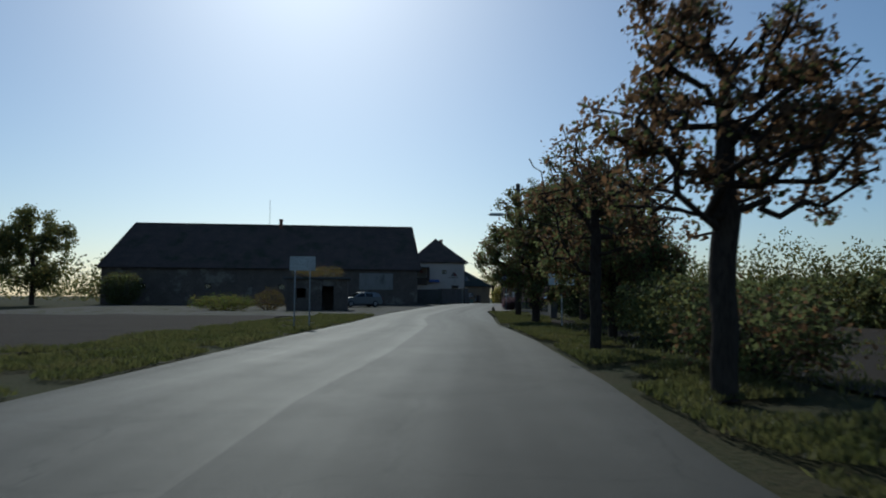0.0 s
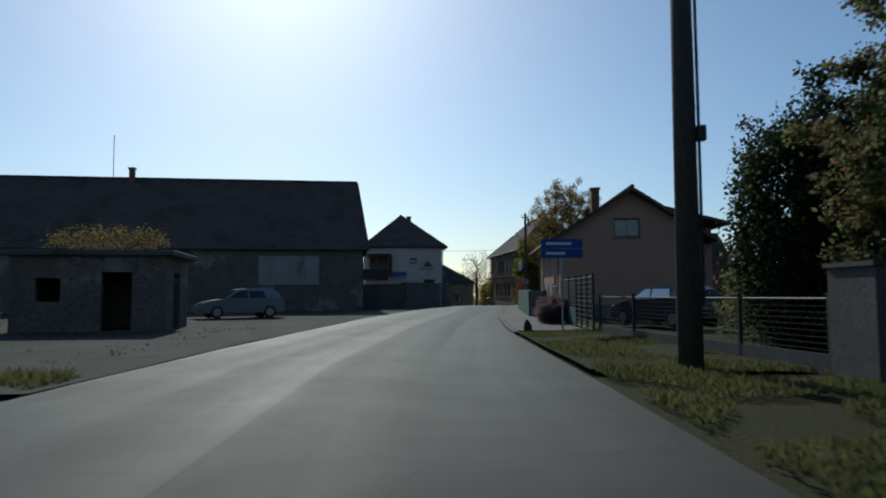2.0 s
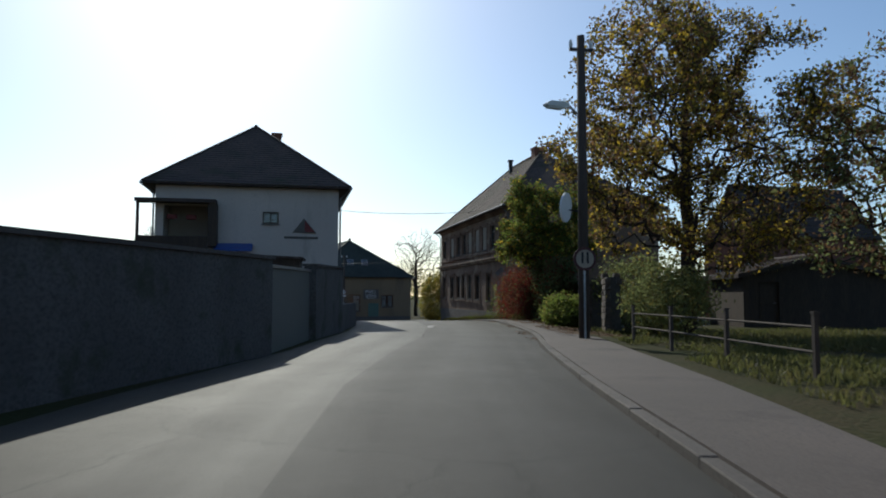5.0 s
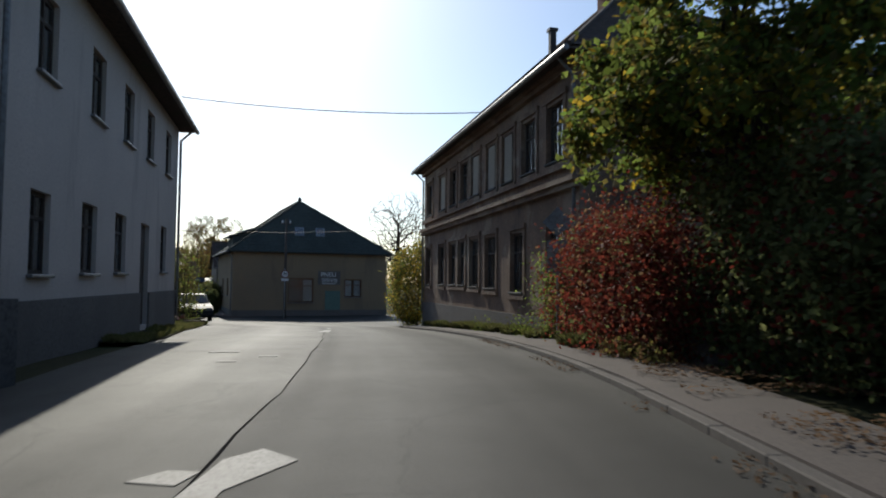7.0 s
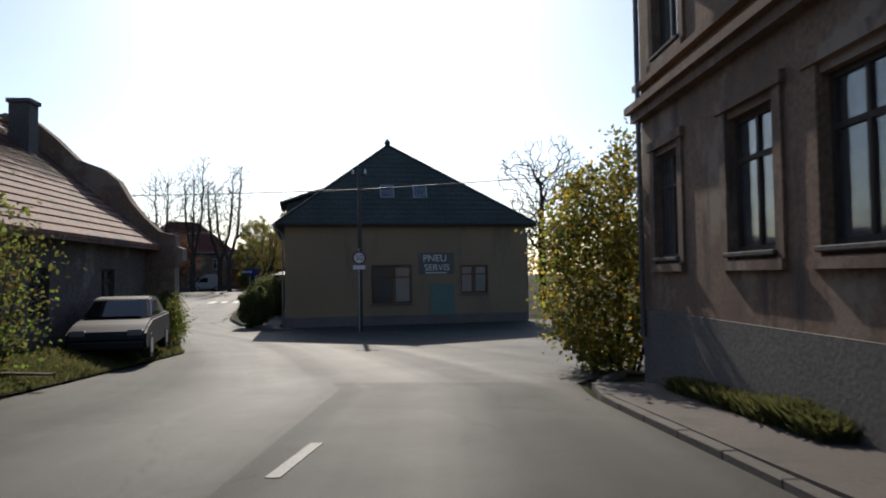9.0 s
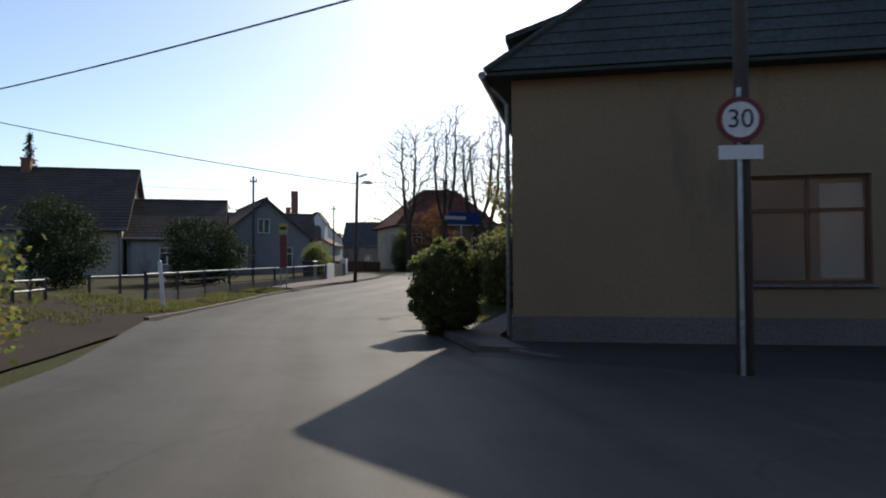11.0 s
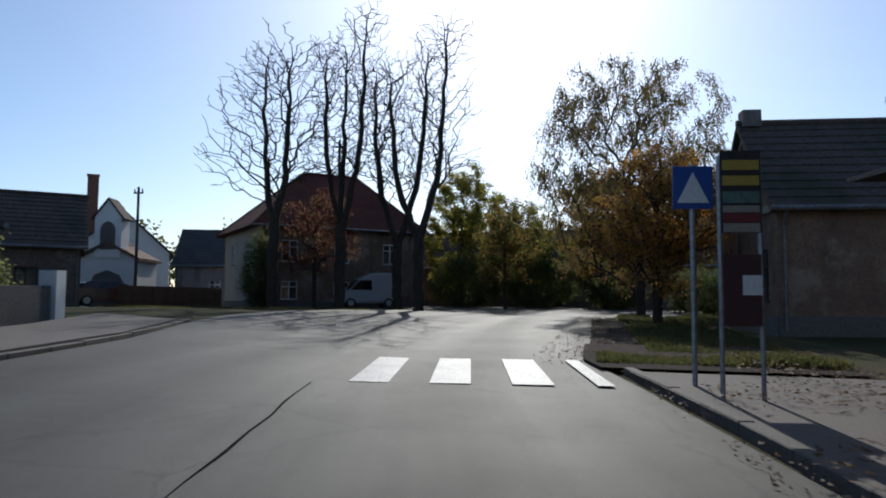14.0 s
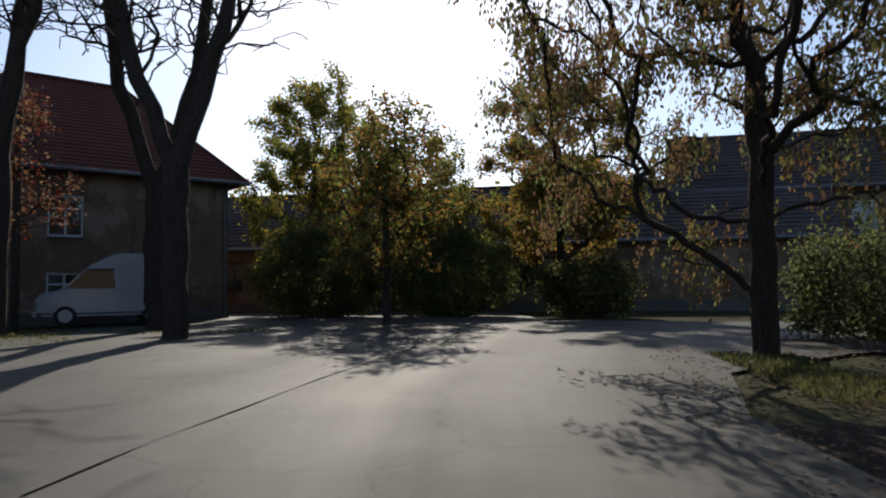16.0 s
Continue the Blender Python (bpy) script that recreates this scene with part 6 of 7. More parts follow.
def fence(name, label, pts, h, post_mat, step=2.0, mesh=None, rail=None, base_h=0.0, base_mat=None, slats=0, slat_mat=None, slat_h=.022):
    """Posts along a line, with rails, a low base of panels and slats or wires between."""
    root = thing(name, Matrix(), label, "fence")
    q = polyline(pts, step) if len(pts) > 2 else np.array([np.array(pts[0]) + (np.array(pts[-1]) - np.array(pts[0])) * k / max(1, round(math.dist(pts[0], pts[-1]) / step)) for k in range(max(1, round(math.dist(pts[0], pts[-1]) / step)) + 1)])
    pm = part_mesh(boxes((-.035, .035, -.035, .035, -.3, h + .04), (-.045, .045, -.045, .045, h + .04, h + .07)), post_mat)
    for p in q:
        o = part("post", pm, post_mat, root)
        o.matrix_basis = pose(p[0], p[1], ground_z(p[1], p[0]))
    for a, b in zip(q, q[1:]):
        za, zb = ground_z(a[1], a[0]), ground_z(b[1], b[0])
        ln = float(np.linalg.norm(b - a))
        m = Matrix.Translation((a[0], a[1], za)) @ Matrix.Rotation(math.atan2(b[1] - a[1], b[0] - a[0]), 4, 'Z') @ Matrix.Rotation(-math.atan2(zb - za, ln), 4, 'Y')
        if base_h:
            o = part("base_panel", boxes((.036, ln - .036, -.03, .03, -.2, base_h)), base_mat, root)
            o.matrix_basis = m
        for z in (rail or []):
            o = part("rail", tubes(([(.03, 0, z), (ln - .03, 0, z)], .022), n=6), STEEL if mesh is None else mesh, root)
            o.matrix_basis = m
        n = slats
        for k in range(n):
            z = base_h + .06 + (h - base_h - .1) * k / max(1, n - 1)
            o = part("slat", boxes((.03, ln - .03, -.008, .008, z - slat_h, z + slat_h)), slat_mat, root)
            o.matrix_basis = m
    return root


def sign_post(name, label, x, y, rot, h, plates, z=None, legs=(0,), r=0.03, category="road sign"):
    """A post with plates. Plates: (shape, width, height, centre height, material, extras)."""
    root = thing(name, pose(x, y, ground_z(y, x) if z is None else z, 0, 0, rot), label, category)
    for dx in legs:
        part("post", tubes(([(dx, 0, -.25), (dx, 0, h)], r), n=8), STEEL, root)
    for shape, w, hh, cz, mt, dx in plates:
        bm = bmesh.new()
        if shape == 'rect':
            box(bm, dx - w / 2, dx + w / 2, -.05, -.035, cz - hh / 2, cz + hh / 2)
        elif shape == 'disc':
            disc(bm, w / 2, -.05, -.035, cz, dx)
        elif shape == 'diamond':
            prism(bm, [(dx - w / 2, cz), (dx, cz - w / 2), (dx + w / 2, cz), (dx, cz + w / 2)], -.05, -.035)
        elif shape == 'tri':
            prism(bm, [(dx - w / 2, cz - hh / 2), (dx + w / 2, cz - hh / 2), (dx, cz + hh / 2)], -.05, -.035)
        elif shape == 'arrow':
            prism(bm, [(dx - w / 2, cz), (dx - w / 2 + hh * .6, cz - hh / 2), (dx + w / 2, cz - hh / 2), (dx + w / 2, cz + hh / 2), (dx - w / 2 + hh * .6, cz + hh / 2)], -.05, -.035)
        part("plate", bm, mt, root)
    return root


def face(root, bm, mat, name="symbol"):
    return part(name, bm, mat, root)


def lettering(name, txt, size, mat, parent, m, depth=0.01):
    cu = bpy.data.curves.new(name, 'FONT')
    cu.body, cu.size, cu.extrude, cu.align_x, cu.align_y = txt, size, depth, 'CENTER', 'CENTER'
    tmp = new("tmp", cu)
    me = bpy.data.meshes.new_from_object(tmp.evaluated_get(bpy.context.evaluated_depsgraph_get()))
    bpy.data.objects.remove(tmp)
    me.name = name
    me.materials.clear()
    me.materials.append(mat)
    ob = part(name, me, mat, parent)
    ob.matrix_basis = m
    return ob


# poles and lamps
utility_pole("utility_pole", "dark wooden utility pole with a lamp arm", 4.88, 46.0, 8.6, .2, lamp=(-1.6, -.3, 6.55))
pole = bpy.data.objects["utility_pole"]
part("conduit", tubes(([(.2, -.08, 1.0), (.2, -.08, 3.6), (.19, -.08, 8.0)], .025), n=7), DARK_STEEL, pole, "thin dark cable conduit")
part("junction_box", boxes((.16, .3, -.16, -.04, 3.6, 3.85), bevel=.015), DARK_STEEL, pole, "small dark junction box")
utility_pole("utility_pole", "dark wooden utility pole with a lamp and round sign", 10.25, 97.50, 8.2, .15, lamp=(-.8, -.25, 6.2))
mirror_pole = bpy.data.objects["utility_pole.001"]
m_ = part("traffic_mirror", prism(bmesh.new(), [(.24 * math.cos(k * .2618), .4 * math.sin(k * .2618)) for k in range(24)], -.03, .03), WHITE_PAINT, mirror_pole, "pale oval traffic mirror seen edge-on")
m_.matrix_basis = pose(-.5, -.1, 3.5, 0, 8, 38)
part("mirror_arm", tubes(([(0, 0, 3.4), (-.48, -.06, 3.45)], .02), n=6), DARK_STEEL, mirror_pole)
utility_pole("utility_pole", "dark pole with crossarms in front of the workshop", 3.05, 158.1, 7.4, .11)
utility_pole("street_lamp", "dark wooden street lamp post beside the bus stop", -18.66, 182.0, 6.25, .11, lamp=(.9, -.2, 5.6), cross=False)
lamp_post = bpy.data.objects["street_lamp"]
lamp_post.matrix_basis = lamp_post.matrix_basis @ pose(0, 0, 0, 0, 1.6, 0)
o = part("lamp_head", prism(bmesh.new(), [(0, -.02), (.12, -.06), (.5, -.04), (.52, .0), (.42, .07), (.12, .08), (0, .04)], -.1, .1), LAMP_COVER, lamp_post)
o.matrix_basis = pose(.08, .1, 5.95, 0, -22, 20)
utility_pole("utility_pole", "thin pole with crossarm behind the gable house", -31.5, 188.2, 7.0, .1)
utility_pole("utility_pole", "thin pole with crossarm beside the small chapel", -40.9, 211.7, 7.2, .1)
utility_pole("utility_pole", "plain dark pole among the street trees", -9.56, 206.6, 6.7, .1, cross=False)
utility_pole("utility_pole", "thin dark pole beside the bare trees", -29.0, 214.5, 10.0, .11)
# roof mast of the salmon house
mast = thing("roof_mast", pose(7.95, 72.0, 0), "thin steel roof mast with crossarm and insulators", "mast")
part("shaft", tubes(([(0, 0, 2.4), (0, 0, 6.75)], .03), n=7), DARK_STEEL, mast)
part("cross_arm", boxes((-.22, .22, -.02, .02, 6.5, 6.55), (-.22, -.18, -.02, .02, 6.35, 6.7), (.18, .22, -.02, .02, 6.35, 6.7)), DARK_STEEL, mast)
for zz in (2.6, 3.4):
    part("bracket", boxes((-.02, .2, -.02, .02, zz, zz + .04)), DARK_STEEL, mast)
cable("overhead_cable", "black overhead cable across the road", (2.4, 128.2, 7.55), (13.3, 129.2, 7.75), .25)
cable("overhead_cable", "thick black overhead cable at the bend", (-18, 161.4, 5.75), (3.05, 158.1, 5.2), .12, .022)
cable("overhead_cable", "thick black overhead cable from the pole", (3.05, 158.1, 5.2), (34, 157.6, 7.2), .25, .022)
cable("overhead_cable", "black overhead cable to the street lamp", (-36.3, 158.1, 9.2), (-18.6, 182.0, 5.0), .45, .022)
cable("overhead_cable", "thin overhead cable over the road", (-18.6, 182.0, 5.05), (8, 193, 7.0), .5, .012)
cable("overhead_cable", "thin overhead cable between poles", (-48, 180, 7.4), (-31.5, 188.2, 5.9), .3, .012)
# signs
s = sign_post("town_sign", "white village name sign on a post", 4.95, 29.6, 0, 2.2, [('rect', 1.1, .48, 1.95, WHITE_PAINT, 0)], legs=(0,))
face(s, boxes((-.32, .32, -.06, -.051, 1.92, 1.98)), DARK_STEEL, "text_bar")
s = sign_post("town_sign", "back of a village name sign on two steel posts", -5.55, 28.1, 0, 2.75, [('rect', 1.02, .56, 2.47, STEEL, 0)], legs=(-.3, .3))
face(s, boxes((-.47, .47, -.065, -.051, 2.3, 2.34)), STEEL, "rib")
face(s, boxes((-.47, .47, -.065, -.051, 2.6, 2.64)), STEEL, "rib")
s = sign_post("direction_sign", "blue direction signs on a grey post", 5.05, 56.6, 4, 2.88, [('rect', 1.3, .28, 2.74, BLUE_SIGN, 0), ('rect', 1.3, .28, 2.44, BLUE_SIGN, 0)])
face(s, boxes((-.5, .3, -.06, -.051, 2.70, 2.78), (-.5, .1, -.06, -.051, 2.40, 2.48)), WHITE_PAINT, "text_bar")
s = sign_post("round_sign", "round white sign with two dark bars on the pole", 10.2, 97.28, 0, 2.3, [('disc', .62, .6, 2.13, OLD_RED, 0)])
face(s, disc(bmesh.new(), .24, -.056, -.051, 2.13), CREAM)
face(s, boxes((-.1, -.04, -.062, -.057, 2.01, 2.31), (.04, .1, -.062, -.057, 2.01, 2.31)), BLACK)
s = sign_post("priority_sign", "grey backs of road signs on a post", 12.75, 120.2, -20, 3.1, [('diamond', .7, .7, 2.75, GUTTER, 0), ('rect', .5, .75, 1.95, GUTTER, 0)])
face(s, boxes((-.25, .25, -.062, -.051, 2.05, 2.09)), GUTTER, "rib")
s = sign_post("speed_sign", "round speed limit sign with a white plate below", 3.03, 157.95, 22, 3.7, [('disc', .6, .6, 3.28, RED_SIGN, 0), ('rect', .55, .18, 2.86, WHITE_PAINT, 0)])
face(s, disc(bmesh.new(), .23, -.056, -.051, 3.28), WHITE_PAINT)
lettering("digits", "30", .34, BLACK, s, Matrix.Translation((0, -.06, 3.28)) @ Matrix.Rotation(radians(90), 4, 'X'), .002)
shop = bpy.data.objects["workshop_house"]
up = Matrix.Rotation(radians(90), 4, 'X')
part("sign_board", boxes((6.65, 8.5, -.04, -.004, 1.35, 2.45)), PLINTH, shop)
lettering("letters", "PNEU", .5, WHITE_PAINT, shop, Matrix.Translation((7.5, -.05, 2.15)) @ up)
lettering("letters", "SERVIS", .46, WHITE_PAINT, shop, Matrix.Translation((7.6, -.05, 1.68)) @ up)
part("text_bar", boxes((7.0, 8.1, -.05, -.041, 1.4, 1.45)), WHITE_PAINT, shop)
s = sign_post("arrow_sign", "blue arrow-shaped direction sign", -4.9, 166.6, 58, 2.95, [('arrow', 1.25, .36, 2.75, BLUE_SIGN, 0)])
face(s, boxes((-.6, .1, -.06, -.051, 2.7, 2.8)), WHITE_PAINT, "text_bar")
s = sign_post("crossing_sign", "blue pedestrian crossing sign on a post", -10.62, 184.98, 12, 2.6, [('rect', .46, .5, 2.32, BLUE_SIGN, 0)])
face(s, prism(bmesh.new(), [(-.18, 2.14), (.18, 2.14), (0, 2.5)], -.058, -.051), WHITE_PAINT)
s = sign_post("stop_board", "bus stop board with red and yellow panels", -10.21, 184.0, 12, 2.5, [('rect', .4, .84, 2.13, DARK_STEEL, 0), ('rect', .37, .72, 1.13, OLD_RED, 0)], legs=(-.2, .2), r=.025)
for z_, h_, mt in ((2.4, .1, YELLOW_SIGN), (2.24, .1, YELLOW_SIGN), (2.07, .12, GREEN_PAINT), (1.95, .07, CREAM), (1.86, .09, RED_SIGN), (1.76, .09, CREAM)):
    face(s, boxes((-.18, .18, -.062, -.051, z_ - h_ / 2, z_ + h_ / 2)), mt, "text_bar")
face(s, boxes((.0, .19, -.062, -.051, 1.08, 1.28)), WHITE_PAINT, "notice")
s = sign_post("bus_stop", "red bus stop column with a yellow top panel", -17.2, 173.9, 14, 2.65, [('rect', .42, .42, 2.75, YELLOW_SIGN, 0), ('rect', .34, 1.5, 1.7, RED_SIGN, 0)], legs=(-.14, .14), category="bus stop")
face(s, boxes((-.17, .17, -.062, -.051, 2.68, 2.82)), BLACK)
s = sign_post("shop_board", "long white shop sign with faded letters", -36.6, 178.4, 41, .5, [('rect', 2.9, .55, 3.2, CREAM, -1)], legs=())
face(s, boxes((-2.2, .2, -.06, -.051, 3.12, 3.28)), WOOD_BROWN, "text_bar")
# rock at the pavement's beginning
bm = bmesh.new()
bmesh.ops.create_icosphere(bm, subdivisions=3, radius=.24)
for v in bm.verts:
    v.co = Vector((v.co.x * .55, v.co.y * .6, max(-.12, v.co.z * 1.3))) * (1 + .4 * noise.noise(v.co * 3.5))
r_ = part("rock", bm, BARK, None, "dark rough stone at the start of the pavement")
r_.matrix_basis = pose(4.07, 57.2, ground_z(57) + .1)
tagged(r_, category="rock")
# walls on the left before the white house
wall_run("yard_wall", "dark rendered yard wall with a pale coping", [(-.3, 84.5), (2.35, 94.5)], [2.2, 2.36], .35, CONCRETE, KERB)
wall_run("yard_wall", "dark rendered yard wall with a pale coping", [(2.94, 100.2), (3.62, 105.6)], [2.47, 2.6], .35, CONCRETE, KERB)
wall_run("yard_wall", "dark rendered wall beside the barn", [(-9, 84.0), (-.3, 84.5)], [2.0, 2.1], .3, CONCRETE, KERB)
wall_run("yard_wall", "dark low wall in front of the white house", [(3.62, 105.6), (4.15, 113.0)], [1.3, 1.3], .3, CONCRETE)
wall_run("yard_gate", "grey-green sheet metal yard gate", [(2.42, 94.7), (2.9, 100.0)], [2.2, 2.3], .06, plain("gate_paint", (.13, .14, .13), .6), STEEL, category="gate")
shed = thing("meter_shed", pose(1.3, 104.6, ground_z(105)), "small dark lean-to behind the yard wall", "shed")
part("body", boxes((0, 1.0, 0, 1.2, -.2, 2.55)), WOOD_DARK, shed)
part("roof", prism(bmesh.new(), [(-.1, 2.56), (1.12, 2.5), (1.12, 2.58), (-.1, 2.64)], -.1, 1.3), TILE_DARK, shed)
wall_run("green_wall", "low wall painted pale green", [(6.15, 69.4), (7.2, 80.2)], 1.28, .25, GREEN_PAINT, None)
wall_run("green_wall", "dark end pier of the green wall", [(6.6, 68.2), (6.15, 69.3)], 1.28, .3, CONCRETE, None)
fence("garden_fence", "pale wire mesh fence on green base panels", [(6.5, 64.6), (6.75, 69.0)], 1.5, STEEL, 1.5, mesh=STEEL, rail=(.66, 1.48), base_h=.62, base_mat=GREEN_PAINT, slats=9, slat_mat=STEEL, slat_h=.006)
fence("garden_gate", "tall dark steel gate with horizontal bars", [(5.95, 56.4), (6.25, 60.0)], 1.75, DARK_STEEL, 1.2, mesh=DARK_STEEL, rail=(.12, 1.72), slats=12, slat_mat=DARK_STEEL)
fence("garden_fence", "grey steel fence with green base panels", [(6.3, 60.2), (6.45, 63.4)], 1.75, DARK_STEEL, 1.6, mesh=DARK_STEEL, rail=(.66, 1.72), base_h=.62, base_mat=GREEN_PAINT, slats=12, slat_mat=DARK_STEEL)
fence("garden_fence", "rusty wire fence on a low concrete base", [(6.9, 45.6), (6.05, 56.0)], 1.12, DARK_STEEL, 2.6, mesh=DARK_STEEL, rail=(1.1,), base_h=.25, base_mat=CONCRETE, slats=9, slat_mat=DARK_STEEL, slat_h=.005)
wall_run("gate_pier", "grey rendered gate pier", [(6.9, 44.2), (6.9, 45.3)], 1.55, .4, CONCRETE, KERB)
fence("stream_railing", "railing with a white top tube above a low concrete wall", [(-14.9, 164.2), (-17.2, 169.8), (-18.9, 176), (-20.4, 181.6)], .88, DARK_STEEL, 2.2, mesh=WHITE_PAINT, rail=(.88,), base_h=.28, base_mat=CONCRETE, slats=3, slat_mat=DARK_STEEL)
fence("bank_railing", "low pale railing on the stream bank", [(-18.6, 165.0), (-19.4, 168.2)], .6, DARK_STEEL, 1.6, mesh=WHITE_PAINT, rail=(.6,))
fence("bank_railing", "low pale railing beside the turning place", [(-16.0, 160.6), (-17.2, 162.4)], .6, DARK_STEEL, 1.1, mesh=WHITE_PAINT, rail=(.6, .3))
wall_run("stream_wall", "white end panel of the railing", [(-20.4, 181.6), (-20.9, 183.0)], .95, .2, WHITE_PAINT)
wall_run("yard_wall", "dark low yard wall below a hedge", [(-23.2, 185.4), (-24.4, 189.2)], .75, .25, CONCRETE)
wall_run("gate_pier", "white rendered gate pier", [(-24.45, 189.3), (-24.62, 189.75)], 1.1, .4, WHITE_PAINT)
fence("plank_fence", "low red-brown plank fence", [(-39.3, 208.4), (-36.0, 213.2)], 1.05, WOOD_BROWN, 1.9, mesh=WOOD_BROWN, rail=(.3,), slats=6, slat_mat=WOOD_BROWN, slat_h=.13)
# grey refuse bins near the lamp
for k, (x, y) in enumerate(((-20.1, 180.4), (-20.6, 181.0))):
    b = thing("refuse_bin", pose(x - .5, y, ground_z(y, x) + .1, 0, 0, 20), "dark plastic wheeled refuse bin", "bin", "bins at the bus stop")
    bm = bmesh.new()
    prism(bm, [(-.26, 0.05), (.26, 0.05), (.31, .95), (-.31, .95)], -.3, .3)
    part("body", bm, plain("bin_plastic", (.03, .035, .03), .5) if k == 0 else bpy.data.materials["bin_plastic"], b)
    part("lid", boxes((-.33, .33, -.34, .36, .955, 1.02), bevel=.02), bpy.data.materials["bin_plastic"], b)
    for dx in (-.22, .22):
        part("wheel", tubes(([(dx - .03, .3, .09), (dx + .03, .3, .09)], .09), n=12), TYRE, b)
# white marker post
mp = thing("marker_post", pose(-13.1, 163.3, ground_z(163.3, -13.1)), "pale wooden marker post leaning a little", "post")
o = part("shaft", boxes((-.05, .05, -.05, .05, -.2, 1.35), bevel=.01), WHITE_PAINT, mp)
o.matrix_basis = pose(0, 0, 0, 3, -4, 10)


# ruined hut on the left
def hut():
    root = thing("ruined_hut", pose(-13.0, 59.2, 0, 0, 0, 6), "derelict small concrete hut with an overgrown flat roof", "hut")
    for m, ln, holes in ((pose(0, 0, 0), 5.0, [(2.9, 3.9, .1, 2.1), (.8, 1.6, 1.1, 1.9)]), (pose(5, 0, 0, 0, 0, 90), 3.5, [(1.2, 2.2, .1, 2.1)]), (pose(5, 3.5, 0, 0, 0, 180), 5.0, []), (pose(0, 3.5, 0, 0, 0, -90), 3.5, [])):
        ins = .25 if ln < 4 else 0
        o = part("wall", wall_mesh(ln - 2 * ins, [(0, 2.65), (ln - 2 * ins, 2.65)], -.3, .25, [(h[0] - ins, h[1] - ins, h[2], h[3]) for h in holes]), BARN_WALL, root)
        o.matrix_basis = m @ pose(ins, 0, 0)
    part("roof_slab", boxes((-.3, 5.3, -.3, 3.8, 2.655, 2.85), bevel=.03), CONCRETE, root)


hut()
bush("roof_weeds", "weeds on the roof of the hut", -10.6, 61.2, 4.2, 2.6, .9, 3000, .09, mats=[(LEAF_OLIVE, .6), (LEAF_BROWN, .4)], seed=64, z=2.82, stems=8)
bush("hut_weeds", "tall weeds in front of the hut", -14.2, 58.6, 2.6, 1.4, 1.6, 3000, .09, mats=[(LEAF_OLIVE, .6), (LEAF_BROWN, .4)], seed=65)
# tool shed in the garden
house("garden_shed", "dark wooden garden shed with a flat pitch", 20.5, 107.5, -8, 6, 4, 0.3, 2.5, 3.2, WOOD_DARK, TILE_DARK, over=.3, gutter=False, category="shed", doors=[("S", .6, .9, 1.9)])


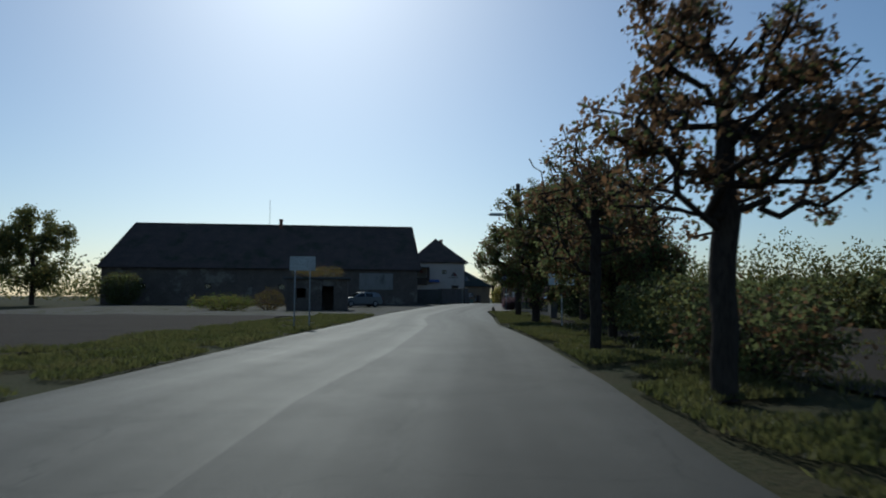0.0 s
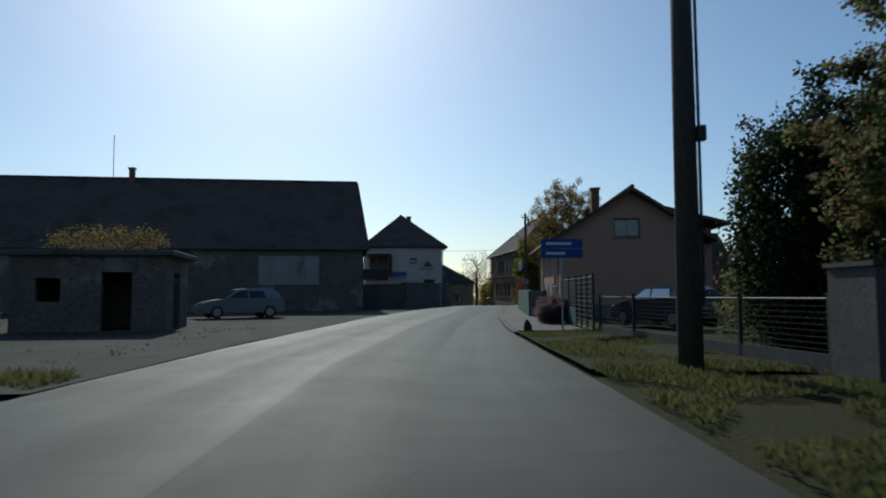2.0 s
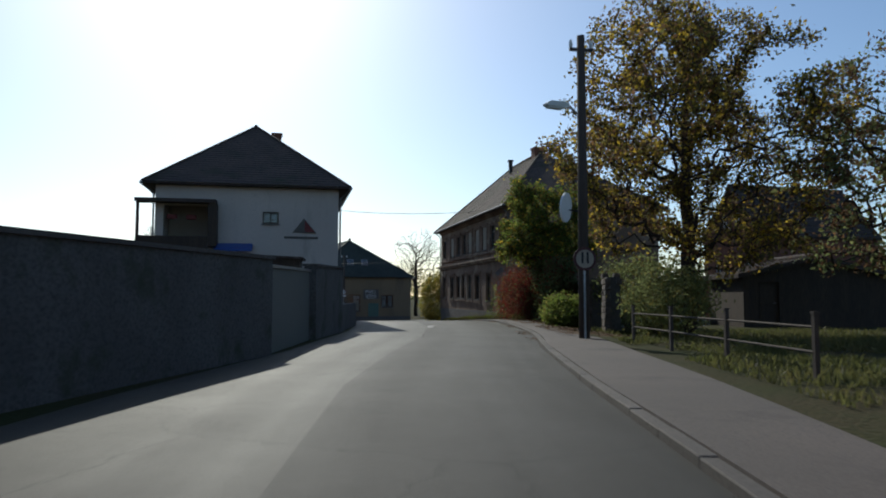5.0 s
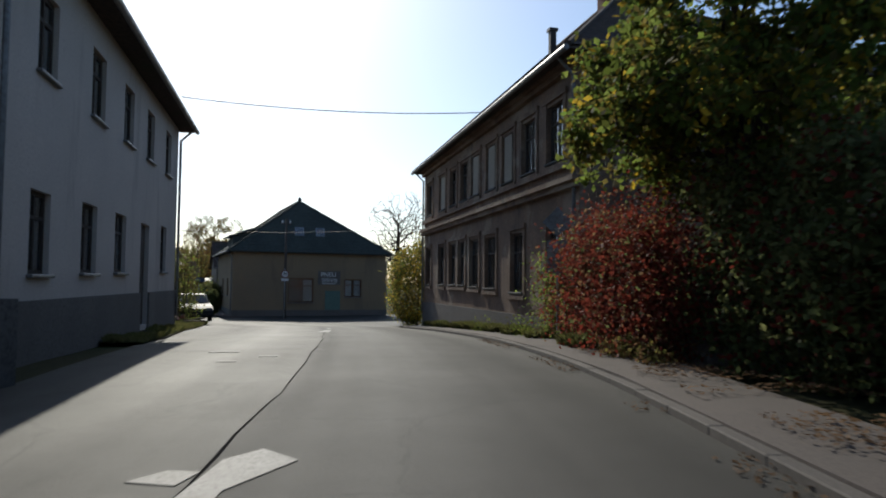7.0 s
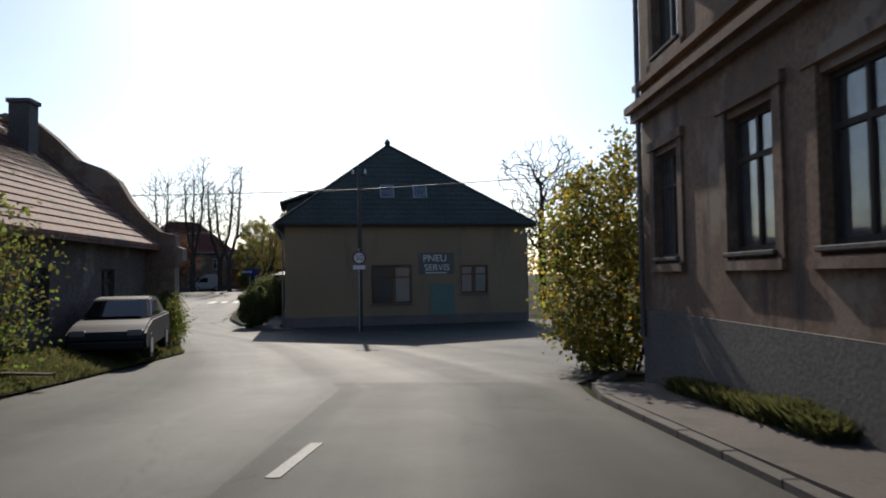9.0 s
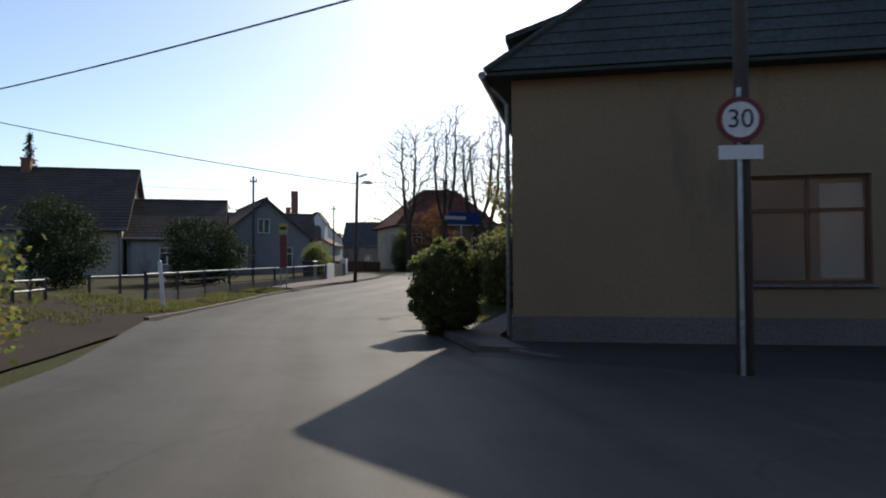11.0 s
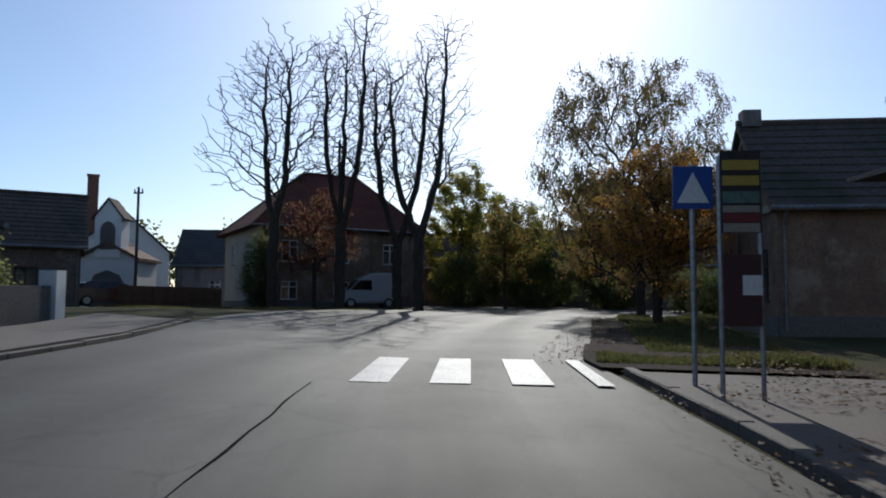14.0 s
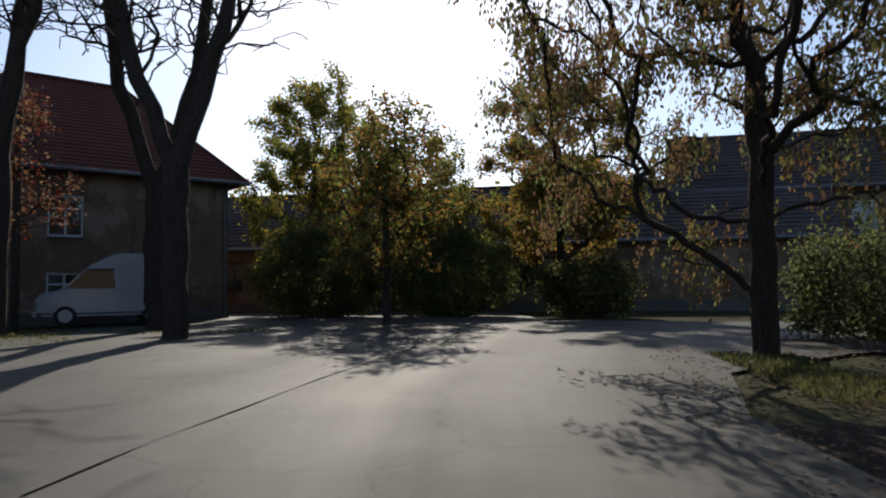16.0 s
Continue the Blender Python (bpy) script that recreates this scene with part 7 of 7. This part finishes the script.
# parked vehicles
def car(name, label, x, y, rot, paint, kind_='estate', z=None, L=4.35, W=1.72, H=1.46):
    root = thing(name, pose(x, y, ground_z(y, x) if z is None else z, 0, 0, rot), label, "car" if kind_ != 'van' else "van")
    # profiles along x (front at +x), heights in metres
    if kind_ == 'van':
        low = [(-L / 2, .45), (-L / 2 + .05, .3), (L / 2 - .1, .3), (L / 2, .5), (L / 2 - .05, .95), (L / 2 - .75, 1.1), (L / 2 - 1.35, 1.75), (L / 2 - 1.9, H - .12), (L / 2 - 2.2, H), (-L / 2 + .15, H), (-L / 2, H - .15)]
        glass = [(L / 2 - .83, 1.12), (L / 2 - 1.38, 1.7), (L / 2 - 2.1, 1.72), (L / 2 - 2.15, 1.12)]
    else:
        low = [(-L / 2, .55), (-L / 2 + .08, .28), (L / 2 - .12, .25), (L / 2, .48), (L / 2 - .06, .68), (L / 2 - .45, .82), (L / 2 - 1.15, .95), (-L / 2 + .06, .98)]
        glass = None
    bm = bmesh.new()
    prism(bm, low, -W / 2, W / 2)
    bmesh.ops.bevel(bm, geom=[e for e in bm.edges], offset=.05 if kind_ != 'van' else .11, segments=2 if kind_ != 'van' else 3, affect='EDGES')
    body = part("body", bm, paint, root, smooth=False)
    if kind_ != 'van':
        end = -L / 2 + (.12 if kind_ == 'estate' else .55)
        sec = [((L / 2 - 1.1, .94), W / 2 - .06), ((L / 2 - 1.85, H - .06), W / 2 - .2), ((L / 2 - 2.4, H), W / 2 - .22), ((end + .55, H - .02), W / 2 - .22), ((end + .18, H - .16), W / 2 - .2), ((end, .96), W / 2 - .06)]
        bm = bmesh.new()
        a = [bm.verts.new((p[0], -w_, p[1])) for p, w_ in sec]
        b = [bm.verts.new((p[0], w_, p[1])) for p, w_ in sec]
        bm.faces.new(a), bm.faces.new(b[::-1])
        for i in range(len(sec)):
            j = (i + 1) % len(sec)
            bm.faces.new((a[i], b[i], b[j], a[j]))
        bmesh.ops.recalc_face_normals(bm, faces=bm.faces[:])
        bmesh.ops.bevel(bm, geom=bm.edges[:], offset=.035, segments=2, affect='EDGES')
        part("cabin", bm, paint, root)
        for sgn in (-1, 1):
            tilt_ = .14 / (H - .96)
            yy = lambda zz: sgn * (W / 2 - .06 - (zz - .96) * tilt_ / 1.0 + .006)
            for x0, x1, x2, x3 in ((L / 2 - 1.38, L / 2 - 1.95, L / 2 - 2.3, L / 2 - 2.3), (L / 2 - 2.38, L / 2 - 2.38, end + .95, end + .85)):
                bm = bmesh.new()
                q = [(x0, 1.0), (x1, H - .12), (x2, H - .12), (x3, 1.0)]
                vs = [bm.verts.new((px, yy(pz), pz)) for px, pz in q] + [bm.verts.new((px, yy(pz) - sgn * .02, pz)) for px, pz in q]
                for f in ((0, 1, 2, 3), (7, 6, 5, 4), (0, 4, 5, 1), (1, 5, 6, 2), (2, 6, 7, 3), (3, 7, 4, 0)):
                    bm.faces.new([vs[i] for i in f])
                part("side_window", bm, CAR_GLASS, root)
        for nm, (xa, za), (xb, zb), wa, wb in (("windscreen", (L / 2 - 1.17, 1.0), (L / 2 - 1.8, H - .09), W / 2 - .14, W / 2 - .27), ("rear_window", (end + .02, 1.02), (end + .17, H - .2), W / 2 - .16, W / 2 - .27)):
            off = .045 if nm == "windscreen" else -.03
            bm = bmesh.new()
            vs = [bm.verts.new(p) for p in ((xa + off, -wa, za), (xa + off, wa, za), (xb + off, wb, zb), (xb + off, -wb, zb), (xa + off - .02, -wa, za), (xa + off - .02, wa, za), (xb + off - .02, wb, zb), (xb + off - .02, -wb, zb))]
            for f in ((0, 1, 2, 3), (7, 6, 5, 4), (0, 4, 5, 1), (1, 5, 6, 2), (2, 6, 7, 3), (3, 7, 4, 0)):
                bm.faces.new([vs[i] for i in f])
            bmesh.ops.recalc_face_normals(bm, faces=bm.faces[:])
            part(nm, bm, CAR_GLASS, root)
    else:
        for sgn in (-1, 1):
            bm = bmesh.new()
            prism(bm, glass, sgn * (W / 2 + .004) - .01, sgn * (W / 2 + .004) + .01)
            part("side_window", bm, CAR_GLASS, root)
        bm = bmesh.new()
        vs = [bm.verts.new(p) for p in ((L / 2 - .72, -.7, 1.14), (L / 2 - .72, .7, 1.14), (L / 2 - 1.3, .7, 1.75), (L / 2 - 1.3, -.7, 1.75))]
        bm.faces.new(vs)
        bmesh.ops.solidify(bm, geom=bm.faces[:], thickness=.03)
        part("windscreen", bm, CAR_GLASS, root)
    for sx in (L / 2 - .82, -L / 2 + .78):
        for sy in (-1, 1):
            bm = bmesh.new()
            tube(bm, [(sx, sy * (W / 2 - .2), .31), (sx, sy * (W / 2 - .17), .31), (sx, sy * (W / 2 - .02), .31), (sx, sy * (W / 2 + .015), .31)], [.28, .31, .31, .285], 20)
            wl = part("wheel", bm, TYRE, root)
            part("rim", tubes(([(sx, sy * (W / 2 - .0), .31), (sx, sy * (W / 2 + .022), .31)], [.2, .19]), n=16), RIM, wl)
    for sy in (-1, 1):
        part("tail_lamp", boxes((-L / 2 - .012, -L / 2 + .06, sy * (W / 2 - .2) - .1, sy * (W / 2 - .2) + .1, .72, .94), bevel=.01), RED_LAMP, root)
        part("headlight", boxes((L / 2 - .16, L / 2 - .02, sy * (W / 2 - .25) - .16, sy * (W / 2 - .25) + .16, .6, .74), bevel=.01), CLEAR_LAMP, root)
    part("bumper", boxes((L / 2 - .1, L / 2 + .04, -W / 2 + .08, W / 2 - .08, .3, .46), bevel=.02), paint, root)
    part("bumper", boxes((-L / 2 - .05, -L / 2 + .1, -W / 2 + .08, W / 2 - .08, .34, .52), bevel=.02), paint, root)
    return root


def car_paint(name, col, rough=.3, coat=.6):
    m = plain(name, col, rough, .3)
    m.node_tree.nodes["Principled BSDF"].inputs["Coat Weight"].default_value = coat
    return m


car("silver_car", "silver estate car parked on the gravel yard", -8.2, 70.6, 208, car_paint("silver_paint", (.2, .21, .22)), L=4.15)
car("dark_car", "dark car parked behind the garden fence", 9.6, 60.5, 110, car_paint("dark_paint", (.03, .032, .036), .4, .2))
car("black_car", "black car with a pale bonnet parked by the farmhouse", -0.6, 144.4, -72, car_paint("black_car_paint", (.02, .02, .022), .6, 0), 'hatch')
car("white_van", "white delivery van parked under the bare trees", -28.6, 218.0, 216, car_paint("white_van_paint", (.34, .35, .36), .45), 'van', L=4.0, W=1.72, H=2.2)
car("parked_car", "silver car parked before the long house", -39.3, 171.4, 221, bpy.data.materials["silver_paint"], 'hatch', L=4.1)
car("dark_red_car", "dark car parked beside the small chapel", -40.6, 209.4, 55, car_paint("dark_red_paint", (.06, .03, .03)), 'hatch')


# awning along the house on the right
aw = thing("awning", pose(-8.6, 186.6, 0, 0, 0, -79), "low awning roof on thin posts beside the footway", "awning")
part("roof_sheet", prism(bmesh.new(), [(0, 1.83), (11.0, 1.45), (11.0, 1.5), (0, 1.88)], .0, 1.0), DARK_STEEL, aw)
part("fascia", prism(bmesh.new(), [(0, 1.82), (11.0, 1.44), (11.0, 1.5), (0, 1.88)], -.03, -.004), DARK_STEEL, aw)
for u_ in (1.2, 8.1):
    part("post", tubes(([(u_, .06, -1.3), (u_, .06, 1.8 - .035 * u_)], .035), n=8), DARK_STEEL, aw)

# ruined stone wall on the right, stone by stone
def stone_wall(name, label, a, b, h, th=.4, seed=2, gap=None):
    rn = random.Random(seed)
    root = thing(name, Matrix(), label, "wall")
    d = Vector((b[0] - a[0], b[1] - a[1]))
    ln = d.length
    m = pose(a[0], a[1], 0, 0, 0, math.degrees(math.atan2(d.y, d.x)))
    g0 = min(ground_z(a[1]), ground_z(b[1]))
    core = part("core", boxes((0.03, ln - .03, -th / 2 + .05, th / 2 - .05, g0 - .3, g0 + h - .1)), MORTAR, root)
    core.matrix_basis = m
    shapes = []
    for k in range(6):
        bm = boxes((-.5, .5, -.5, .5, -.5, .5), bevel=.09)
        for v in bm.verts:
            v.co += Vector((rn.uniform(-.05, .05), rn.uniform(-.05, .05), rn.uniform(-.05, .05)))
        shapes.append(part_mesh(bm, STONE))
    z = 0.0
    while z < h:
        ch = rn.uniform(.15, .24)
        u = rn.uniform(-.1, 0)
        while u < ln:
            cw = rn.uniform(.22, .48)
            if z + ch < h * (1 - .12 * noise.noise((u * .7, seed, 0))):
                for side_ in (-1, 1) if z > h - .5 else (1,):
                    o = part("stone", rn.choice(shapes), STONE, root)
                    o.matrix_basis = m @ pose(min(ln, u + cw / 2), side_ * (th / 2 - .08), g0 + z + ch / 2, 0, 0, rn.uniform(-2, 2)) @ Matrix.Diagonal((cw * .97, .2 * rn.uniform(.85, 1.15), ch * .95, 1))
            u += cw
        z += ch


wall_run("garden_wall", "dark old rendered wall with a stone cap", [(13.45, 105.8), (14.6, 111.6)], 1.8, .3, BARN_WALL, KERB)
stone_wall("stone_pier", "rubble stone gate pier", (13.1, 104.9), (13.3, 105.75), 2.0, .55, 5)
stone_wall("stone_pier", "rubble stone gate pier beside the garden", (12.9, 102.4), (13.05, 103.1), 1.95, .55, 6)
wall_run("brick_pier", "narrow brick wall with a pale cap", [(14.6, 111.7), (14.3, 114.2)], 1.9, .3, BRICK, KERB)
wall_run("garden_wall", "dark old wall overgrown with creeper", [(13.6, 114.4), (13.6, 120.3)], 1.9, .3, BARN_WALL)
fence("yard_fence", "low grey wooden yard fence", [(10.6, 88.5), (11.6, 97.5)], .85, POLE_WOOD, 2.6, mesh=POLE_WOOD, rail=(.7, .35))

# rubble and loose planks on the grass before the farmhouse
def rubble_heap(name, label, x, y, rad, count, seed):
    rn = random.Random(seed)
    root = thing(name, pose(x, y, ground_z(y, x) - .06), label, "rubble")
    shapes = []
    for k in range(5):
        bm = boxes((-.5, .5, -.5, .5, -.5, .5), bevel=.12)
        for v in bm.verts:
            v.co += Vector((rn.uniform(-.1, .1), rn.uniform(-.1, .1), rn.uniform(-.1, .1)))
        shapes.append((part_mesh(bm, BRICK if k % 2 else STONE), BRICK if k % 2 else STONE))
    for k in range(count):
        a, r = rn.uniform(0, 6.28), rad * rn.random() ** .6
        me, mt = rn.choice(shapes)
        o = part("stone", me, mt, root)
        o.matrix_basis = pose(r * .6 * math.cos(a), r * math.sin(a), .05 + .28 * (1 - r / rad) * rn.random(), rn.uniform(-30, 30), rn.uniform(-30, 30), rn.uniform(0, 180)) @ Matrix.Diagonal((rn.uniform(.12, .3), rn.uniform(.1, .2), rn.uniform(.08, .16), 1))


rubble_heap("rubble_heap", "heap of broken bricks and stones on the grass", 0.9, 132.4, 1.0, 46, 41)
rubble_heap("rubble_heap", "low heap of bricks against the farmhouse", .15, 135.6, 1.3, 40, 42)
for x_, y_, r_, tilt_, ln_ in ((1.0, 134.0, 20, 0, 2.2), (.65, 135.4, 155, 0, 2.4), (.75, 136.4, 8, 5, 1.9), (.3, 138.4, 172, 0, 2.3), (.0, 133.6, 60, 26, 2.0)):
    bm = boxes((-ln_ / 2, ln_ / 2, -.07, .07, -.018, .018), bevel=.004)
    o = part("plank", bm, POLE_WOOD, None)
    o.matrix_basis = pose(x_, y_, ground_z(y_, x_) + .02 + abs(math.sin(math.radians(tilt_))) * ln_ / 2, 0, -tilt_, r_)
    tagged(o, "weathered grey plank lying on the grass", "plank", "loose planks")

# grass and leaves
scatter("grass", "tufted grass on the roadside verge", ([(-9.5, -10), (-9, 30), (-8, 46)], [(-5.0, -10), (-5.0, 8), (-4.85, 20), (-4.5, 33), (-4.4, 46)]), -6, 46, 70000, BLADE, 'blade', -.03, 1, .10)
scatter("grass", "tufted grass on the roadside verge", ([(2.1, -10), (2.45, 10), (2.75, 20), (2.65, 33), (3.3, 44), (3.75, 57)], [(4.0, -10), (4.3, 10), (4.6, 30), (6.6, 44), (6.2, 57)]), -6, 57, 80000, BLADE, 'blade', .0, 2, .09)
scatter("grass", "dry grass and weeds under the fruit trees", ([(4.2, -10), (4.6, 40)], [(16, -10), (14, 40)]), 0, 40, 24000, BLADE, 'blade', -.04, 3, .13, .05)
scatter("grass", "weeds on the gravel yard", ([(-30, 46), (-30, 72)], [(-5, 46), (-5, 72)]), 46, 72, 11000, BLADE, 'blade', -.05, 4, .08, .12)
scatter("grass", "garden grass behind the pavement", ([(9.1, 84), (11.2, 97), (12.5, 103)], [(22, 84), (24, 97), (24, 103)]), 84, 104, 40000, BLADE, 'blade', -.06, 5, .12)
scatter("grass", "grass strip in front of the farmhouse", ([(3.2, 119), (0.6, 129), (-1.6, 147)], [(3.9, 119), (3.5, 122.5), (2.4, 129.5), (1.95, 133.2), (.85, 140.1), (-.35, 147.5), (-2, 150)]), 119.6, 150, 60000, BLADE, 'blade', .0, 6, .11, -.4)
scatter("grass", "weeds along the foot of the old house", ([(12.2, 119), (12.3, 127), (11.3, 138)], [(13.2, 119), (12.75, 127), (11.65, 138)]), 117, 138, 46000, BLADE, 'blade', .06, 7, .19, -.15)
scatter("grass", "grass bank below the railing", ([(-14.6, 163.5), (-17.0, 169.8), (-18.5, 175)], [(-11.9, 163), (-15.1, 170), (-16.7, 174.4)]), 161.5, 175, 24000, BLADE, 'blade', -.04, 8, .08)
scatter("grass", "grass around the dirt turning place", ([(-34, 155), (-30, 166)], [(-9.5, 157), (-13, 164)]), 156, 166, 20000, BLADE, 'blade', -.06, 9, .09, .05)
scatter("grass", "grass patch beside the footway", ([(-5.6, 166.5), (-6.8, 169.8), (-8.8, 176.3)], [(-4.0, 166), (-4.6, 170), (-6.3, 176)]), 166, 176.2, 18000, BLADE, 'blade', .0, 10, .06)
scatter("grass", "grass strip under the street trees", ([(-11.2, 190), (-11.9, 198), (-12.6, 206)], [(-8.6, 190), (-9.2, 198), (-8.5, 209)]), 189.5, 209, 34000, BLADE, 'blade', -.01, 11, .07)
scatter("grass", "grass under the bare trees", ([(-40, 206), (-36, 214)], [(-27.5, 206), (-21, 216)]), 207, 216, 16000, BLADE, 'blade', -.06, 12, .08)
scatter("fallen_leaves", "brown fallen leaves along the pavement", ([(10.1, 99), (11.4, 110), (12.2, 119)], [(11.4, 99), (13.3, 110), (13.6, 119)]), 97, 119, 5000, LITTER, 'leaf', .1, 13, .04, .0)
scatter("fallen_leaves", "brown fallen leaves in the gutter", ([(-6.45, 166), (-9.75, 178), (-11.5, 186)], [(-6.0, 166), (-9.2, 178), (-10.6, 186)]), 164, 187, 1100, LITTER, 'leaf', -.015, 14, .024, -.5)
scatter("fallen_leaves", "brown fallen leaves on the footway", ([(-9.6, 177), (-10.8, 186)], [(-7.8, 177), (-8.6, 190)]), 176.5, 190, 2600, LITTER, 'leaf', .09, 15, .035, .0)
scatter("fallen_leaves", "brown fallen leaves under the street trees", ([(-12.6, 188), (-13.0, 198), (-13.6, 206)], [(-8.8, 188), (-9, 198), (-8.6, 209)]), 188, 210, 5200, LITTER, 'leaf', .0, 16, .03, -.5)
scatter("fallen_leaves", "brown leaves and crumbs on the road's edge", ([(-13.0, 187), (-13.6, 198), (-14.2, 206)], [(-12.0, 187), (-12.7, 198), (-13.2, 206)]), 187, 207, 900, LITTER, 'leaf', -.02, 19, .026, -.5)
scatter("fallen_leaves", "brown leaves along the kerb", ([(9.0, 98.8), (10.4, 107.6), (11.0, 113), (11.1, 124)], [(9.4, 98.8), (10.8, 107.6), (11.4, 113), (11.5, 124)]), 96, 130, 2200, LITTER, 'leaf', -.02, 20, .03, .1)
tagged(strip("dirt_edge", [(-12.4, 187.5), (-13.3, 197.8), (-13.8, 204)], [(-8.6, 187.5), (-9.0, 198), (-8.5, 204)], 187.6, 204, -0.038, SOIL, 1, 8, 0.02), "brown trodden earth beside the road", "ground", kind="structure")
scatter("grass", "grass at the end of the footway", ([(-11.9, 187), (-12.0, 189)], [(-8.4, 187), (-8.4, 189)]), 187.35, 188.6, 6000, BLADE, 'blade', .0, 17, .10, -1)
scatter("grass", "grass in the bed beside the kerb", ([(-4.3, 163.6), (-6.9, 169.8), (-8.8, 176)], [(-3.1, 163.6), (-4.5, 169.8), (-6.6, 176)]), 163.6, 176, 16000, BLADE, 'blade', .07, 18, .07, -.1)
